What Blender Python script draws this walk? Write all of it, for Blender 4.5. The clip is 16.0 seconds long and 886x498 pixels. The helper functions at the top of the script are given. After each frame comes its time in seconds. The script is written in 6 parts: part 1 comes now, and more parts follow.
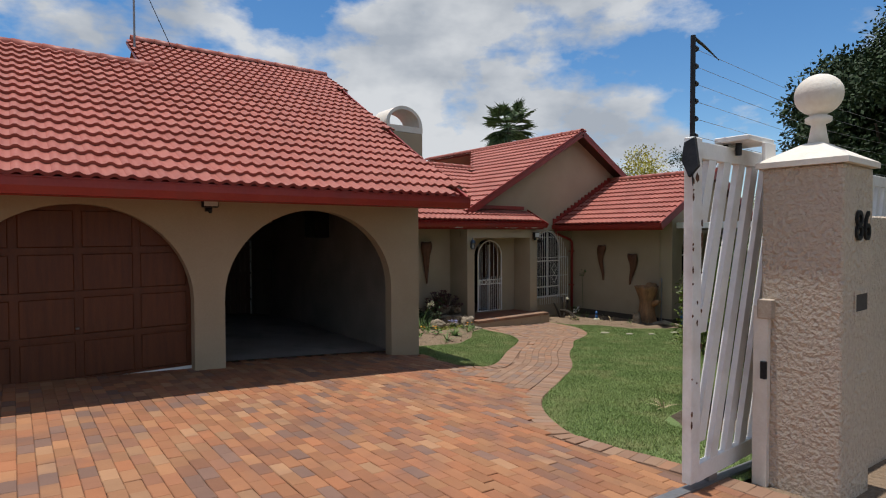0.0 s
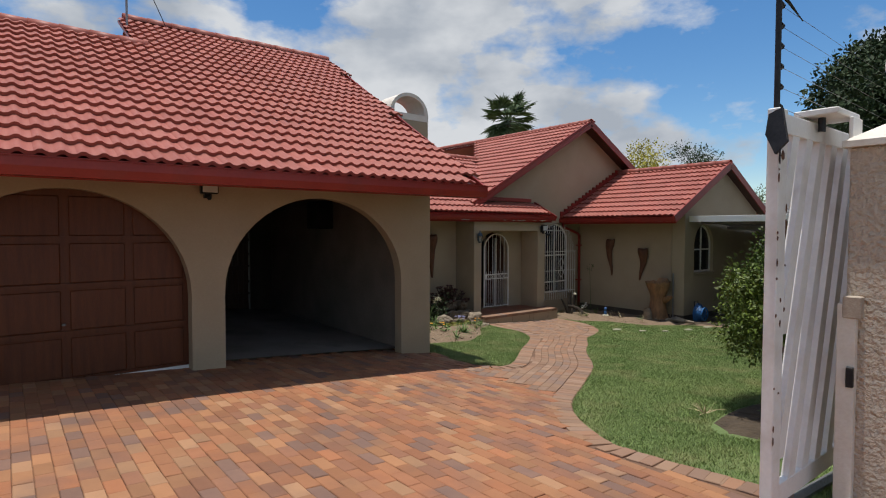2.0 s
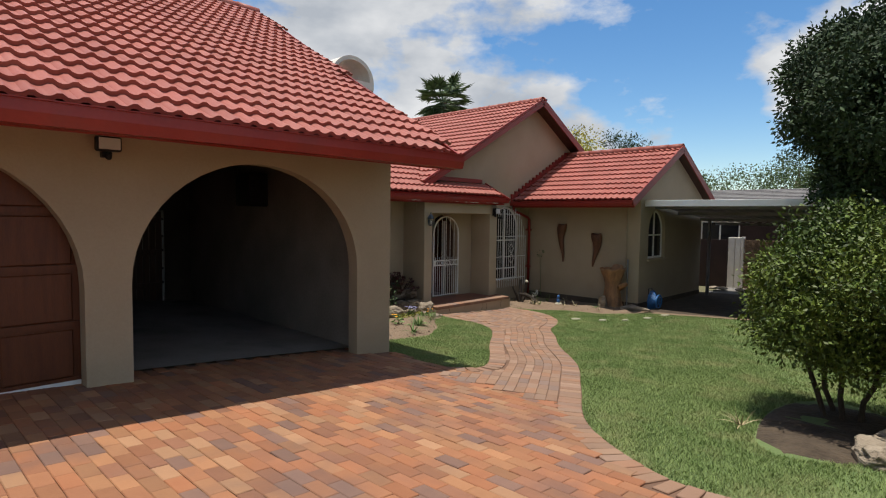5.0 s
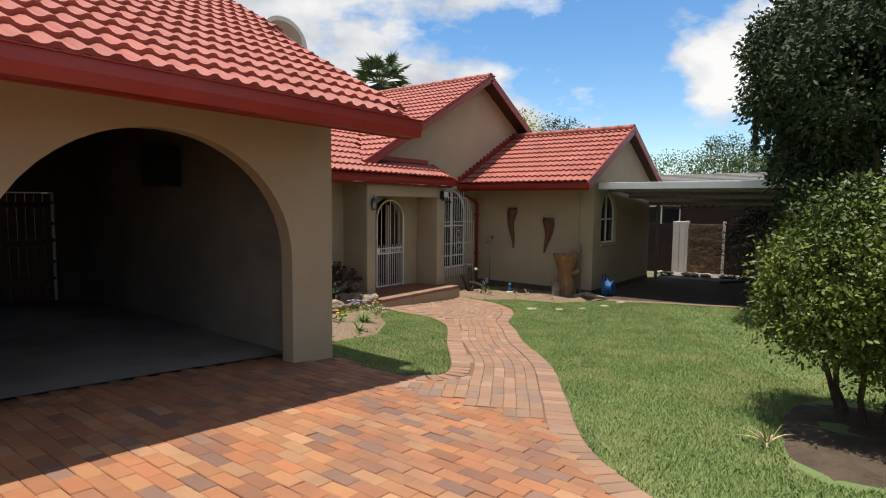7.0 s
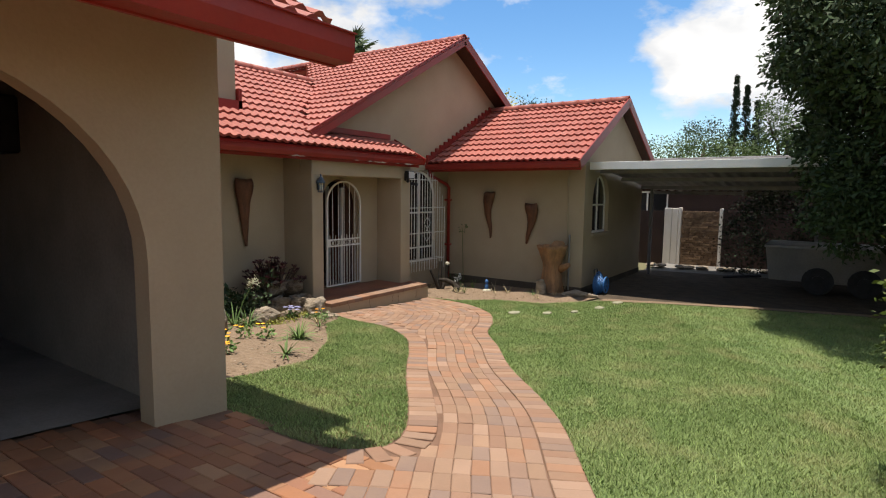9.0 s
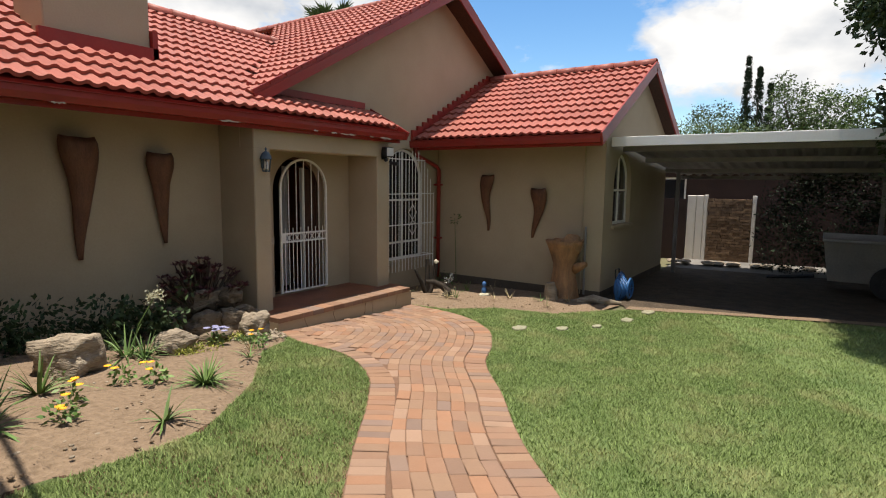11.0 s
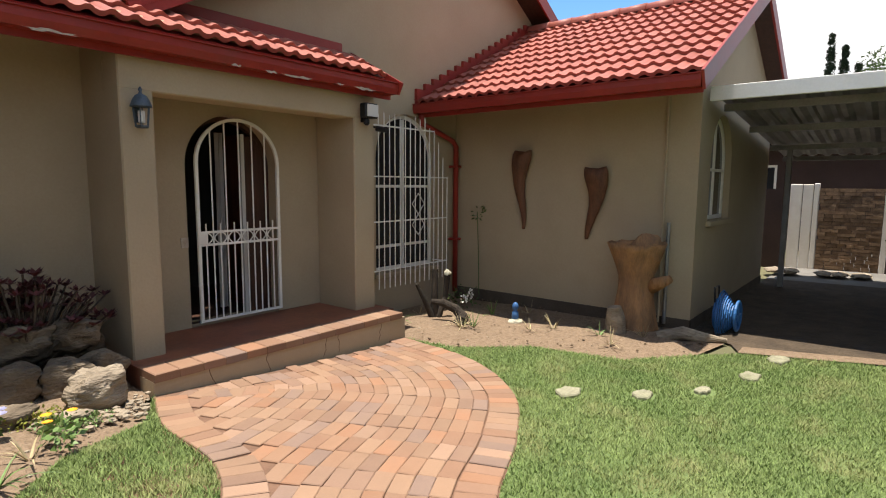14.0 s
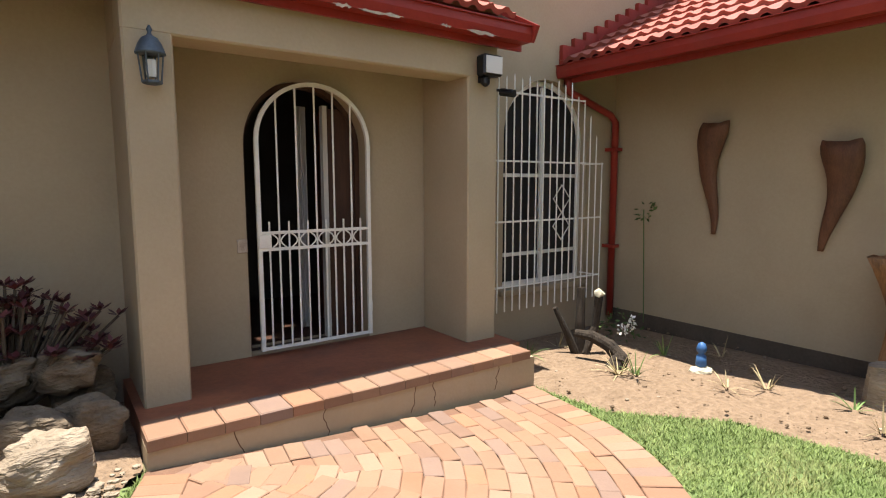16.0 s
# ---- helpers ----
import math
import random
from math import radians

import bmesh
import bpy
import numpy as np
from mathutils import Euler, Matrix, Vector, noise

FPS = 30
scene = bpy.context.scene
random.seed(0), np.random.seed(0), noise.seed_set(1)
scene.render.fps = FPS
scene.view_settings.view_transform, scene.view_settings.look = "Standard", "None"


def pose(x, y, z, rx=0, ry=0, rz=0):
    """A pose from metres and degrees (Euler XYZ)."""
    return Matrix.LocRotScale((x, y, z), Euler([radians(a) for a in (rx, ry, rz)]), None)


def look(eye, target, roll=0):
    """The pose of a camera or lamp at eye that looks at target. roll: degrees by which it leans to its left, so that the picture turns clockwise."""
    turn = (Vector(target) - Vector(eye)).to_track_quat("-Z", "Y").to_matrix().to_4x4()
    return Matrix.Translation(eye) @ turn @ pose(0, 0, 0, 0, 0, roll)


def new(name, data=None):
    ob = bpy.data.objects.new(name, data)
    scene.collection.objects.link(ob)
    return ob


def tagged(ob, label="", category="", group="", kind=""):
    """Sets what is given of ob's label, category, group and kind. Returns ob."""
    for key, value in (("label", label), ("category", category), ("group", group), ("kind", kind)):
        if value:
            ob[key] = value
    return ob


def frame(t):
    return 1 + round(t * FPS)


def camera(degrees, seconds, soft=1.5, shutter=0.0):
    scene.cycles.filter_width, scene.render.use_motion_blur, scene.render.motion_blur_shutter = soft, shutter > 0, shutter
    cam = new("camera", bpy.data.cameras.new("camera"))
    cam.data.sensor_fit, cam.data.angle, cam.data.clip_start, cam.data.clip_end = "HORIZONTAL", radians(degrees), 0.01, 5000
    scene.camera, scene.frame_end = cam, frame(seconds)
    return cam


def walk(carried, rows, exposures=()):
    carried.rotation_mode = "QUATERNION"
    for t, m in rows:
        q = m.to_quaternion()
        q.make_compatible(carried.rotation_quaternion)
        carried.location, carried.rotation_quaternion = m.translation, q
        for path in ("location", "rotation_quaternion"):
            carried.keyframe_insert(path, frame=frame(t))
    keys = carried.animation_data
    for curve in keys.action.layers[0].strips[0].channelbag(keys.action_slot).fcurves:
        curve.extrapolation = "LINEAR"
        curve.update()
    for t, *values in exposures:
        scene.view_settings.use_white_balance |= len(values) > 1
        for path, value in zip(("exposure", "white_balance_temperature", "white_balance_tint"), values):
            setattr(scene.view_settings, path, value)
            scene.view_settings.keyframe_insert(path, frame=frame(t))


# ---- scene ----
cam = camera(77.0, 16.0, 1.1)
PATH = [
    (0, (0.029, -0.085, 1.481), (1.251, 1.498, 1.428), -0.2),
    (0.5, (-0.014, 0.081, 1.447), (1.209, 1.662, 1.393), -0.0),
    (1, (0.003, 0.226, 1.414), (1.231, 1.804, 1.358), 0.0),
    (1.5, (0.073, 0.381, 1.414), (1.305, 1.955, 1.354), 0.0),
    (2, (0.127, 0.523, 1.424), (1.364, 2.093, 1.352), 0.1),
    (2.5, (0.15, 0.73, 1.422), (1.409, 2.282, 1.346), 0.2),
    (3, (0.231, 0.928, 1.369), (1.52, 2.455, 1.288), 0.3),
    (3.5, (0.353, 1.147, 1.364), (1.67, 2.65, 1.277), 0.3),
    (4, (0.436, 1.375, 1.351), (1.781, 2.851, 1.253), 0.4),
    (6.5, (0.962, 2.596, 1.239), (2.523, 3.838, 1.09), 0.8),
    (7, (1.233, 2.795, 1.22), (2.814, 4.009, 1.058), 0.6),
    (7.5, (1.556, 3.067, 1.178), (3.156, 4.255, 1.005), 0.8),
    (8, (1.975, 3.362, 1.143), (3.596, 4.518, 0.958), 0.7),
    (8.5, (2.485, 3.682, 1.131), (4.117, 4.822, 0.937), 0.6),
    (9, (3.037, 3.988, 1.099), (4.674, 5.12, 0.897), 0.7),
    (11.5, (5.444, 5.388, 0.926), (7.084, 6.508, 0.685), 0.7),
    (12, (5.917, 5.638, 0.873), (7.557, 6.759, 0.635), 0.6),
    (12.5, (6.398, 5.871, 0.825), (8.031, 7.001, 0.588), 0.6),
    (13, (6.853, 6.076, 0.774), (8.477, 7.219, 0.536), 0.6),
    (13.5, (7.312, 6.296, 0.71), (8.902, 7.486, 0.474), 0.5),
    (14, (7.743, 6.531, 0.66), (9.287, 7.781, 0.427), 0.4),
    (14.5, (8.161, 6.829, 0.636), (9.637, 8.157, 0.395), 0.2),
    (15, (8.544, 7.104, 0.579), (9.911, 8.545, 0.346), -0.1),
    (15.5, (8.891, 7.389, 0.598), (10.167, 8.908, 0.351), 0.2),
    (16, (9.183, 7.642, 0.52), (10.332, 9.264, 0.292), -0.1),
]
walk(cam, [(t, look(eye, target, roll)) for t, eye, target, roll in PATH],
     exposures=[(0.0, -0.36, 6350, 10), (4.0, -0.27, 6450, 10), (7.0, 0.16, 6750, 11), (9.0, 0.27, 6800, 11), (12.5, 0.36, 6950, 11), (14.5, 0.78, 6800, 11), (16.0, 1.13, 6800, 12)])

# ---- light ----
SUN_DIR = Vector((-0.045, 0.024, 1.0)).normalized()
sun = new("sun", bpy.data.lights.new("sun", "SUN"))
sun.data.energy, sun.data.angle, sun.data.color = 5.8, radians(0.53), (1.0, 0.95, 0.87)
sun.matrix_world = look(SUN_DIR * 60, (0, 0, 0))

world = bpy.data.worlds.new("sky")
scene.world = world
world.use_nodes = True
wn, wl = world.node_tree.nodes, world.node_tree.links
wn.clear()
w_out = wn.new("ShaderNodeOutputWorld")
w_bg = wn.new("ShaderNodeBackground")
w_sky = wn.new("ShaderNodeTexSky")
w_sky.sky_type, w_sky.sun_disc = "NISHITA", False
w_sky.sun_elevation = math.asin(SUN_DIR.z)
w_sky.sun_rotation = math.atan2(SUN_DIR.x, SUN_DIR.y)
w_sky.air_density, w_sky.dust_density, w_sky.ozone_density, w_sky.altitude = 1.25, 0.15, 3.0, 1500
w_bg.inputs[1].default_value = 0.092
# cumulus: two sizes of noise over the sky, white over the blue
w_tc = wn.new("ShaderNodeTexCoord")
w_map = wn.new("ShaderNodeMapping")
w_map.inputs["Scale"].default_value = (1.0, 1.0, 1.9)
w_map.inputs["Location"].default_value = (0.35, 0.1, 0.0)
w_n = wn.new("ShaderNodeTexNoise")
w_n.inputs["Scale"].default_value, w_n.inputs["Detail"].default_value, w_n.inputs["Roughness"].default_value = 3.7, 10, 0.55
w_r = wn.new("ShaderNodeValToRGB")
w_r.color_ramp.elements[0].position, w_r.color_ramp.elements[1].position = 0.44, 0.535
w_n2 = wn.new("ShaderNodeTexNoise")
w_n2.inputs["Scale"].default_value, w_n2.inputs["Detail"].default_value = 5.0, 6
w_c = wn.new("ShaderNodeValToRGB")
w_c.color_ramp.elements[0].color, w_c.color_ramp.elements[1].color = (5.4, 5.9, 6.6, 1), (9.3, 9.5, 9.7, 1)
w_c.color_ramp.elements[0].position, w_c.color_ramp.elements[1].position = 0.38, 0.6
w_mix = wn.new("ShaderNodeMix")
w_mix.data_type = "RGBA"
wl.new(w_tc.outputs["Generated"], w_map.inputs["Vector"])
wl.new(w_map.outputs[0], w_n.inputs["Vector"])
wl.new(w_map.outputs[0], w_n2.inputs["Vector"])
wl.new(w_n.outputs["Fac"], w_r.inputs[0])
wl.new(w_n2.outputs["Fac"], w_c.inputs[0])
wl.new(w_r.outputs[0], w_mix.inputs["Factor"])
w_hs = wn.new("ShaderNodeHueSaturation")
w_hs.inputs["Saturation"].default_value, w_hs.inputs["Value"].default_value = 1.24, 1.65
wl.new(w_sky.outputs[0], w_hs.inputs["Color"])
wl.new(w_hs.outputs[0], w_mix.inputs["A"])
wl.new(w_c.outputs[0], w_mix.inputs["B"])
wl.new(w_mix.outputs["Result"], w_bg.inputs[0])
wl.new(w_bg.outputs[0], w_out.inputs[0])


# ---- materials ----
def material(name, c1, c2, scale=4.0, rough=0.8, bump=0.2, fine=60.0, metal=0.0, spec=0.4, random_by="", spread=0.25, stain=None, stain_scale=0.7, extra=None, stretch=(1, 1, 1), depth=0.02, fine_mix=0.35):
    """Two colours mixed by coarse and fine noise, with fine relief; random_by: object or island variation; extra: more colours for the random pieces."""
    m = bpy.data.materials.new(name)
    m.use_nodes = True
    n, l = m.node_tree.nodes, m.node_tree.links
    b = n["Principled BSDF"]
    b.inputs["Roughness"].default_value, b.inputs["Metallic"].default_value = rough, metal
    b.inputs["Specular IOR Level"].default_value = spec
    geo = n.new("ShaderNodeNewGeometry")
    mp = n.new("ShaderNodeMapping")
    mp.inputs["Scale"].default_value = stretch
    l.new(geo.outputs["Position"], mp.inputs[0])
    big = n.new("ShaderNodeTexNoise")
    big.inputs["Scale"].default_value, big.inputs["Detail"].default_value = scale, 5
    small = n.new("ShaderNodeTexNoise")
    small.inputs["Scale"].default_value, small.inputs["Detail"].default_value = fine, 3
    l.new(mp.outputs[0], big.inputs["Vector"])
    l.new(mp.outputs[0], small.inputs["Vector"])
    ad = n.new("ShaderNodeMix")
    ad.inputs["Factor"].default_value = fine_mix
    l.new(big.outputs["Fac"], ad.inputs["A"])
    l.new(small.outputs["Fac"], ad.inputs["B"])
    ramp = n.new("ShaderNodeValToRGB")
    ramp.color_ramp.elements[0].color, ramp.color_ramp.elements[1].color = (*c1, 1), (*c2, 1)
    ramp.color_ramp.elements[0].position, ramp.color_ramp.elements[1].position = 0.34, 0.66
    l.new(ad.outputs["Result"], ramp.inputs[0])
    colour = ramp.outputs[0]
    if random_by:
        if random_by == "object":
            src = n.new("ShaderNodeObjectInfo").outputs["Random"]
        else:
            src = geo.outputs["Random Per Island"]
        if extra:
            pick = n.new("ShaderNodeValToRGB")
            els = pick.color_ramp.elements
            for k, c in enumerate(extra):
                e = els[k] if k < 2 else els.new(1)
                e.position = k / len(extra)
                e.color = (*c, 1)
            for k in range(len(extra)):
                els[k].position, els[k].color = k / len(extra), (*extra[k], 1)
            pick.color_ramp.interpolation = "CONSTANT"
            l.new(src, pick.inputs[0])
            mx = n.new("ShaderNodeMix")
            mx.data_type = "RGBA"
            mx.inputs["Factor"].default_value = 0.6
            l.new(colour, mx.inputs["A"])
            l.new(pick.outputs[0], mx.inputs["B"])
            colour = mx.outputs["Result"]
        val = n.new("ShaderNodeMapRange")
        val.inputs["To Min"].default_value, val.inputs["To Max"].default_value = 1 - spread, 1 + spread
        mul = n.new("ShaderNodeMath")
        mul.operation, mul.inputs[1].default_value = "MULTIPLY", 7.31
        fr = n.new("ShaderNodeMath")
        fr.operation = "FRACT"
        l.new(src, mul.inputs[0])
        l.new(mul.outputs[0], fr.inputs[0])
        l.new(fr.outputs[0], val.inputs[0])
        hs = n.new("ShaderNodeHueSaturation")
        l.new(val.outputs[0], hs.inputs["Value"])
        l.new(colour, hs.inputs["Color"])
        colour = hs.outputs[0]
    if stain:
        sn = n.new("ShaderNodeTexNoise")
        sn.inputs["Scale"].default_value, sn.inputs["Detail"].default_value = stain_scale, 8
        l.new(geo.outputs["Position"], sn.inputs["Vector"])
        sr = n.new("ShaderNodeValToRGB")
        sr.color_ramp.elements[0].position, sr.color_ramp.elements[1].position = 0.5, 0.72
        sr.color_ramp.elements[1].color = (0.55, 0.55, 0.55, 1)
        l.new(sn.outputs["Fac"], sr.inputs[0])
        mx = n.new("ShaderNodeMix")
        mx.data_type = "RGBA"
        l.new(sr.outputs[0], mx.inputs["Factor"])
        l.new(colour, mx.inputs["A"])
        mx.inputs["B"].default_value = (*stain, 1)
        colour = mx.outputs["Result"]
    l.new(colour, b.inputs["Base Color"])
    if bump:
        bp = n.new("ShaderNodeBump")
        bp.inputs["Strength"].default_value, bp.inputs["Distance"].default_value = bump, depth
        l.new(ad.outputs["Result"], bp.inputs["Height"])
        l.new(bp.outputs[0], b.inputs["Normal"])
    return m


PLASTER = material("plaster", (0.36, 0.288, 0.193), (0.41, 0.334, 0.228), 1.2, 0.9, 0.35, 45, stain=(0.305, 0.24, 0.158), depth=0.012)
STUCCO = material("stucco", (0.56, 0.46, 0.365), (0.64, 0.54, 0.435), 2.0, 0.92, 0.9, 30, depth=0.10, fine_mix=0.85)
CAP = material("pillar_cap_paint", (0.66, 0.60, 0.52), (0.74, 0.69, 0.62), 6, 0.85, 0.4, 40)
TILE = material("red_painted_tile", (0.285, 0.078, 0.056), (0.345, 0.105, 0.078), 1.5, 0.55, 0.12, 70, random_by="object", spread=0.1, stain=(0.33, 0.12, 0.09), stain_scale=3.0, spec=0.35)
TILE_FAR = material("red_painted_tile_far", (0.285, 0.078, 0.056), (0.345, 0.105, 0.078), 1.5, 0.55, 0.12, 70, random_by="island", spread=0.1, stain=(0.33, 0.12, 0.09), stain_scale=3.0, spec=0.35)
FASCIA = material("red_fascia_paint", (0.235, 0.022, 0.016), (0.29, 0.032, 0.022), 3, 0.4, 0.15, 30, stain=(0.20, 0.04, 0.03), stain_scale=2.5)
PEEL = material("peeled_paint", (0.34, 0.27, 0.21), (0.48, 0.41, 0.33), 20, 0.9, 0.3, 90)
BRICKS = ((0.25, 0.15, 0.095), (0.215, 0.125, 0.082), (0.265, 0.175, 0.115), (0.185, 0.125, 0.095), (0.275, 0.142, 0.082), (0.165, 0.13, 0.115), (0.235, 0.155, 0.105), (0.285, 0.195, 0.14), (0.225, 0.135, 0.092))
BRICK = material("clay_paver", (0.215, 0.115, 0.068), (0.275, 0.152, 0.092), 7, 0.85, 0.6, 70, random_by="object", spread=0.10, extra=BRICKS, depth=0.008, stain=(0.23, 0.15, 0.10), stain_scale=2.6)
BRICK_FAR = material("clay_paver_far", (0.215, 0.115, 0.068), (0.275, 0.152, 0.092), 7, 0.85, 0.6, 70, random_by="island", spread=0.10, extra=BRICKS, depth=0.008, stain=(0.23, 0.15, 0.10), stain_scale=2.6)
DRIVE = ((0.31, 0.128, 0.055), (0.26, 0.10, 0.046), (0.34, 0.16, 0.07), (0.20, 0.086, 0.05), (0.32, 0.115, 0.046), (0.13, 0.088, 0.078), (0.28, 0.135, 0.062), (0.35, 0.20, 0.105), (0.27, 0.11, 0.048))
BRICK_D = material("driveway_paver", (0.24, 0.11, 0.06), (0.31, 0.15, 0.08), 7, 0.85, 0.6, 70, random_by="object", spread=0.16, extra=DRIVE, depth=0.008, stain=(0.125, 0.082, 0.07), stain_scale=1.7)
BRICK_D_FAR = material("driveway_paver_far", (0.24, 0.11, 0.06), (0.31, 0.15, 0.08), 7, 0.85, 0.6, 70, random_by="island", spread=0.16, extra=DRIVE, depth=0.008, stain=(0.125, 0.082, 0.07), stain_scale=1.7)
JOINT = material("paver_bedding_sand", (0.12, 0.068, 0.042), (0.18, 0.10, 0.065), 8, 0.95, 0.4, 80)
SOIL = material("dry_sandy_soil", (0.155, 0.107, 0.068), (0.265, 0.19, 0.127), 5.0, 0.97, 1.0, 26, stain=(0.135, 0.09, 0.056), stain_scale=5.0, depth=0.07, fine_mix=0.55)
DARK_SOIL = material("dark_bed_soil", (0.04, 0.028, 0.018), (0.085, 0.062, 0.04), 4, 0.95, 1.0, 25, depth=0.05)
TURF = material("turf", (0.09, 0.14, 0.045), (0.15, 0.20, 0.07), 2.0, 0.9, 0.8, 60, stain=(0.15, 0.17, 0.06), stain_scale=1.1)
BLADE = material("grass_blade", (0.135, 0.205, 0.062), (0.23, 0.29, 0.105), 1.3, 0.75, 0, 20, random_by="island", spread=0.42, stain=(0.37, 0.335, 0.165), stain_scale=2.1, spec=0.25)
VELD = material("far_ground", (0.10, 0.10, 0.05), (0.17, 0.15, 0.08), 0.05, 0.95, 0, 0.6)
CONCRETE = material("concrete", (0.13, 0.122, 0.11), (0.20, 0.19, 0.172), 1.5, 0.9, 0.3, 40, stain=(0.12, 0.11, 0.10), stain_scale=1.2)
WHITE = material("white_gate_paint", (0.72, 0.71, 0.69), (0.82, 0.81, 0.79), 3, 0.45, 0.1, 40, stain=(0.55, 0.50, 0.44), stain_scale=4)
BARS = material("cream_bar_paint", (0.70, 0.68, 0.62), (0.80, 0.78, 0.72), 5, 0.45, 0.1, 50)
RUST = material("rust_spot", (0.06, 0.03, 0.02), (0.16, 0.07, 0.035), 30, 0.9, 0.3, 90)
GARDOOR = material("stained_door_timber", (0.078, 0.022, 0.007), (0.13, 0.038, 0.012), 3, 0.5, 0.3, 30, stretch=(6, 6, 0.6))
DARKWOOD = material("dark_door_timber", (0.035, 0.016, 0.010), (0.07, 0.03, 0.018), 4, 0.5, 0.2, 40, stretch=(6, 6, 0.7))
HORN = material("carved_timber", (0.085, 0.035, 0.018), (0.16, 0.07, 0.035), 5, 0.65, 0.6, 40, stretch=(3, 3, 0.8))
LOG = material("weathered_stump", (0.22, 0.12, 0.06), (0.42, 0.22, 0.10), 3, 0.85, 1.0, 18, stretch=(4, 4, 0.7), stain=(0.10, 0.075, 0.055), stain_scale=2.5, depth=0.05)
BARK = material("bark", (0.05, 0.037, 0.025), (0.12, 0.09, 0.065), 6, 0.95, 1.0, 30, stretch=(3, 3, 0.6), depth=0.03)
ROCK = material("rockery_stone", (0.19, 0.15, 0.105), (0.36, 0.30, 0.225), 4, 0.92, 1.0, 22, stain=(0.13, 0.10, 0.075), stain_scale=3, depth=0.06, stretch=(1, 1, 3.2))
ROCK_DARK = material("brown_rockery_stone", (0.10, 0.075, 0.05), (0.21, 0.165, 0.115), 4, 0.92, 1.0, 22, stain=(0.075, 0.058, 0.042), stain_scale=3, depth=0.06, stretch=(1, 1, 2.4))
IRON = material("black_iron", (0.018, 0.018, 0.02), (0.035, 0.035, 0.038), 8, 0.45, 0.2, 60, metal=0.6)
ZINC = material("galvanised_steel", (0.20, 0.20, 0.205), (0.30, 0.30, 0.31), 3, 0.5, 0.1, 40, metal=0.7)
FASCIA_W = material("white_sheet_metal", (0.66, 0.67, 0.66), (0.76, 0.77, 0.76), 2, 0.5, 0.05, 40)
PVC = material("grey_conduit", (0.50, 0.49, 0.46), (0.60, 0.59, 0.55), 3, 0.6, 0.05, 40)
BLUE = material("blue_plastic", (0.02, 0.10, 0.28), (0.03, 0.15, 0.38), 6, 0.5, 0.05, 40)
CURTAIN = material("pale_curtain", (0.42, 0.40, 0.37), (0.58, 0.56, 0.52), 3, 0.9, 0.4, 30, stretch=(14, 14, 0.4))
# deep shade behind the carport is put into this near-black brown
SHADED_WALL = material("shaded_neighbour_wall", (0.028, 0.015, 0.012), (0.045, 0.024, 0.019), 2, 0.9, 0.3, 30)
GREY_TILE = material("grey_roof_tile", (0.13, 0.125, 0.12), (0.21, 0.20, 0.19), 3, 0.85, 0.3, 30)
# darker copy of the plaster: shade inside the garage put into the colour
GARAGE_IN = material("shade_darkened_plaster", (0.19, 0.165, 0.14), (0.27, 0.235, 0.20), 1.5, 0.95, 0.3, 30, stain=(0.10, 0.085, 0.07))
GARAGE_FLOOR = material("oily_concrete", (0.17, 0.16, 0.145), (0.26, 0.245, 0.225), 1.5, 0.8, 0.3, 40, stain=(0.04, 0.037, 0.034), stain_scale=1.2)
# unlit rooms and recesses: their shade is put into this near-black colour
UNLIT_IN = material("unlit_interior", (0.045, 0.04, 0.036), (0.07, 0.063, 0.056), 2, 0.95, 0.2, 30)
SOFFIT = material("brown_rafter_paint", (0.12, 0.088, 0.055), (0.16, 0.118, 0.075), 2, 0.85, 0.15, 30)
PLINTH = material("dark_plinth", (0.06, 0.046, 0.034), (0.10, 0.078, 0.058), 4, 0.9, 0.3, 40)
STONEFENCE = material("rough_panel_stone", (0.14, 0.085, 0.05), (0.30, 0.19, 0.11), 9, 0.9, 1.0, 30, random_by="island", spread=0.35)
STEPPING = material("sunken_stone", (0.19, 0.18, 0.12), (0.30, 0.29, 0.20), 10, 0.95, 0.8, 40, stain=(0.14, 0.16, 0.07), stain_scale=6)
DEADWOOD = material("dark_deadwood", (0.02, 0.015, 0.011), (0.052, 0.04, 0.029), 7, 0.95, 1.0, 30, stretch=(3, 3, 0.7), depth=0.03)
SLABW = material("pale_slab", (0.36, 0.34, 0.25), (0.47, 0.44, 0.34), 8, 0.92, 0.4, 40)


def leaf_material(name, c1, c2, spread=0.4):
    m = material(name, c1, c2, 1.5, 0.55, 0, 12, random_by="island", spread=spread, spec=0.35)
    m.node_tree.nodes["Principled BSDF"].inputs["Subsurface Weight"].default_value = 0.0
    return m


LEAF_DARK = leaf_material("dark_leaf", (0.018, 0.038, 0.014), (0.045, 0.075, 0.026))
LEAF_DARK.node_tree.nodes["Principled BSDF"].inputs["Roughness"].default_value = 0.75
LEAF_BUSH = leaf_material("bush_leaf", (0.035, 0.07, 0.009), (0.125, 0.165, 0.022), 0.55)
LEAF_MID = leaf_material("mid_leaf", (0.05, 0.09, 0.025), (0.10, 0.15, 0.045))
LEAF_YELLOW = leaf_material("yellow_leaf", (0.30, 0.28, 0.03), (0.48, 0.42, 0.06))
LEAF_CYP = leaf_material("cypress_leaf", (0.010, 0.022, 0.010), (0.022, 0.04, 0.016))
LEAF_PALM = leaf_material("palm_leaf", (0.045, 0.08, 0.03), (0.11, 0.15, 0.065))
LEAF_CYP.node_tree.nodes["Principled BSDF"].inputs["Roughness"].default_value = 0.85
LEAF_RED = leaf_material("red_leaf", (0.05, 0.012, 0.014), (0.12, 0.03, 0.03))
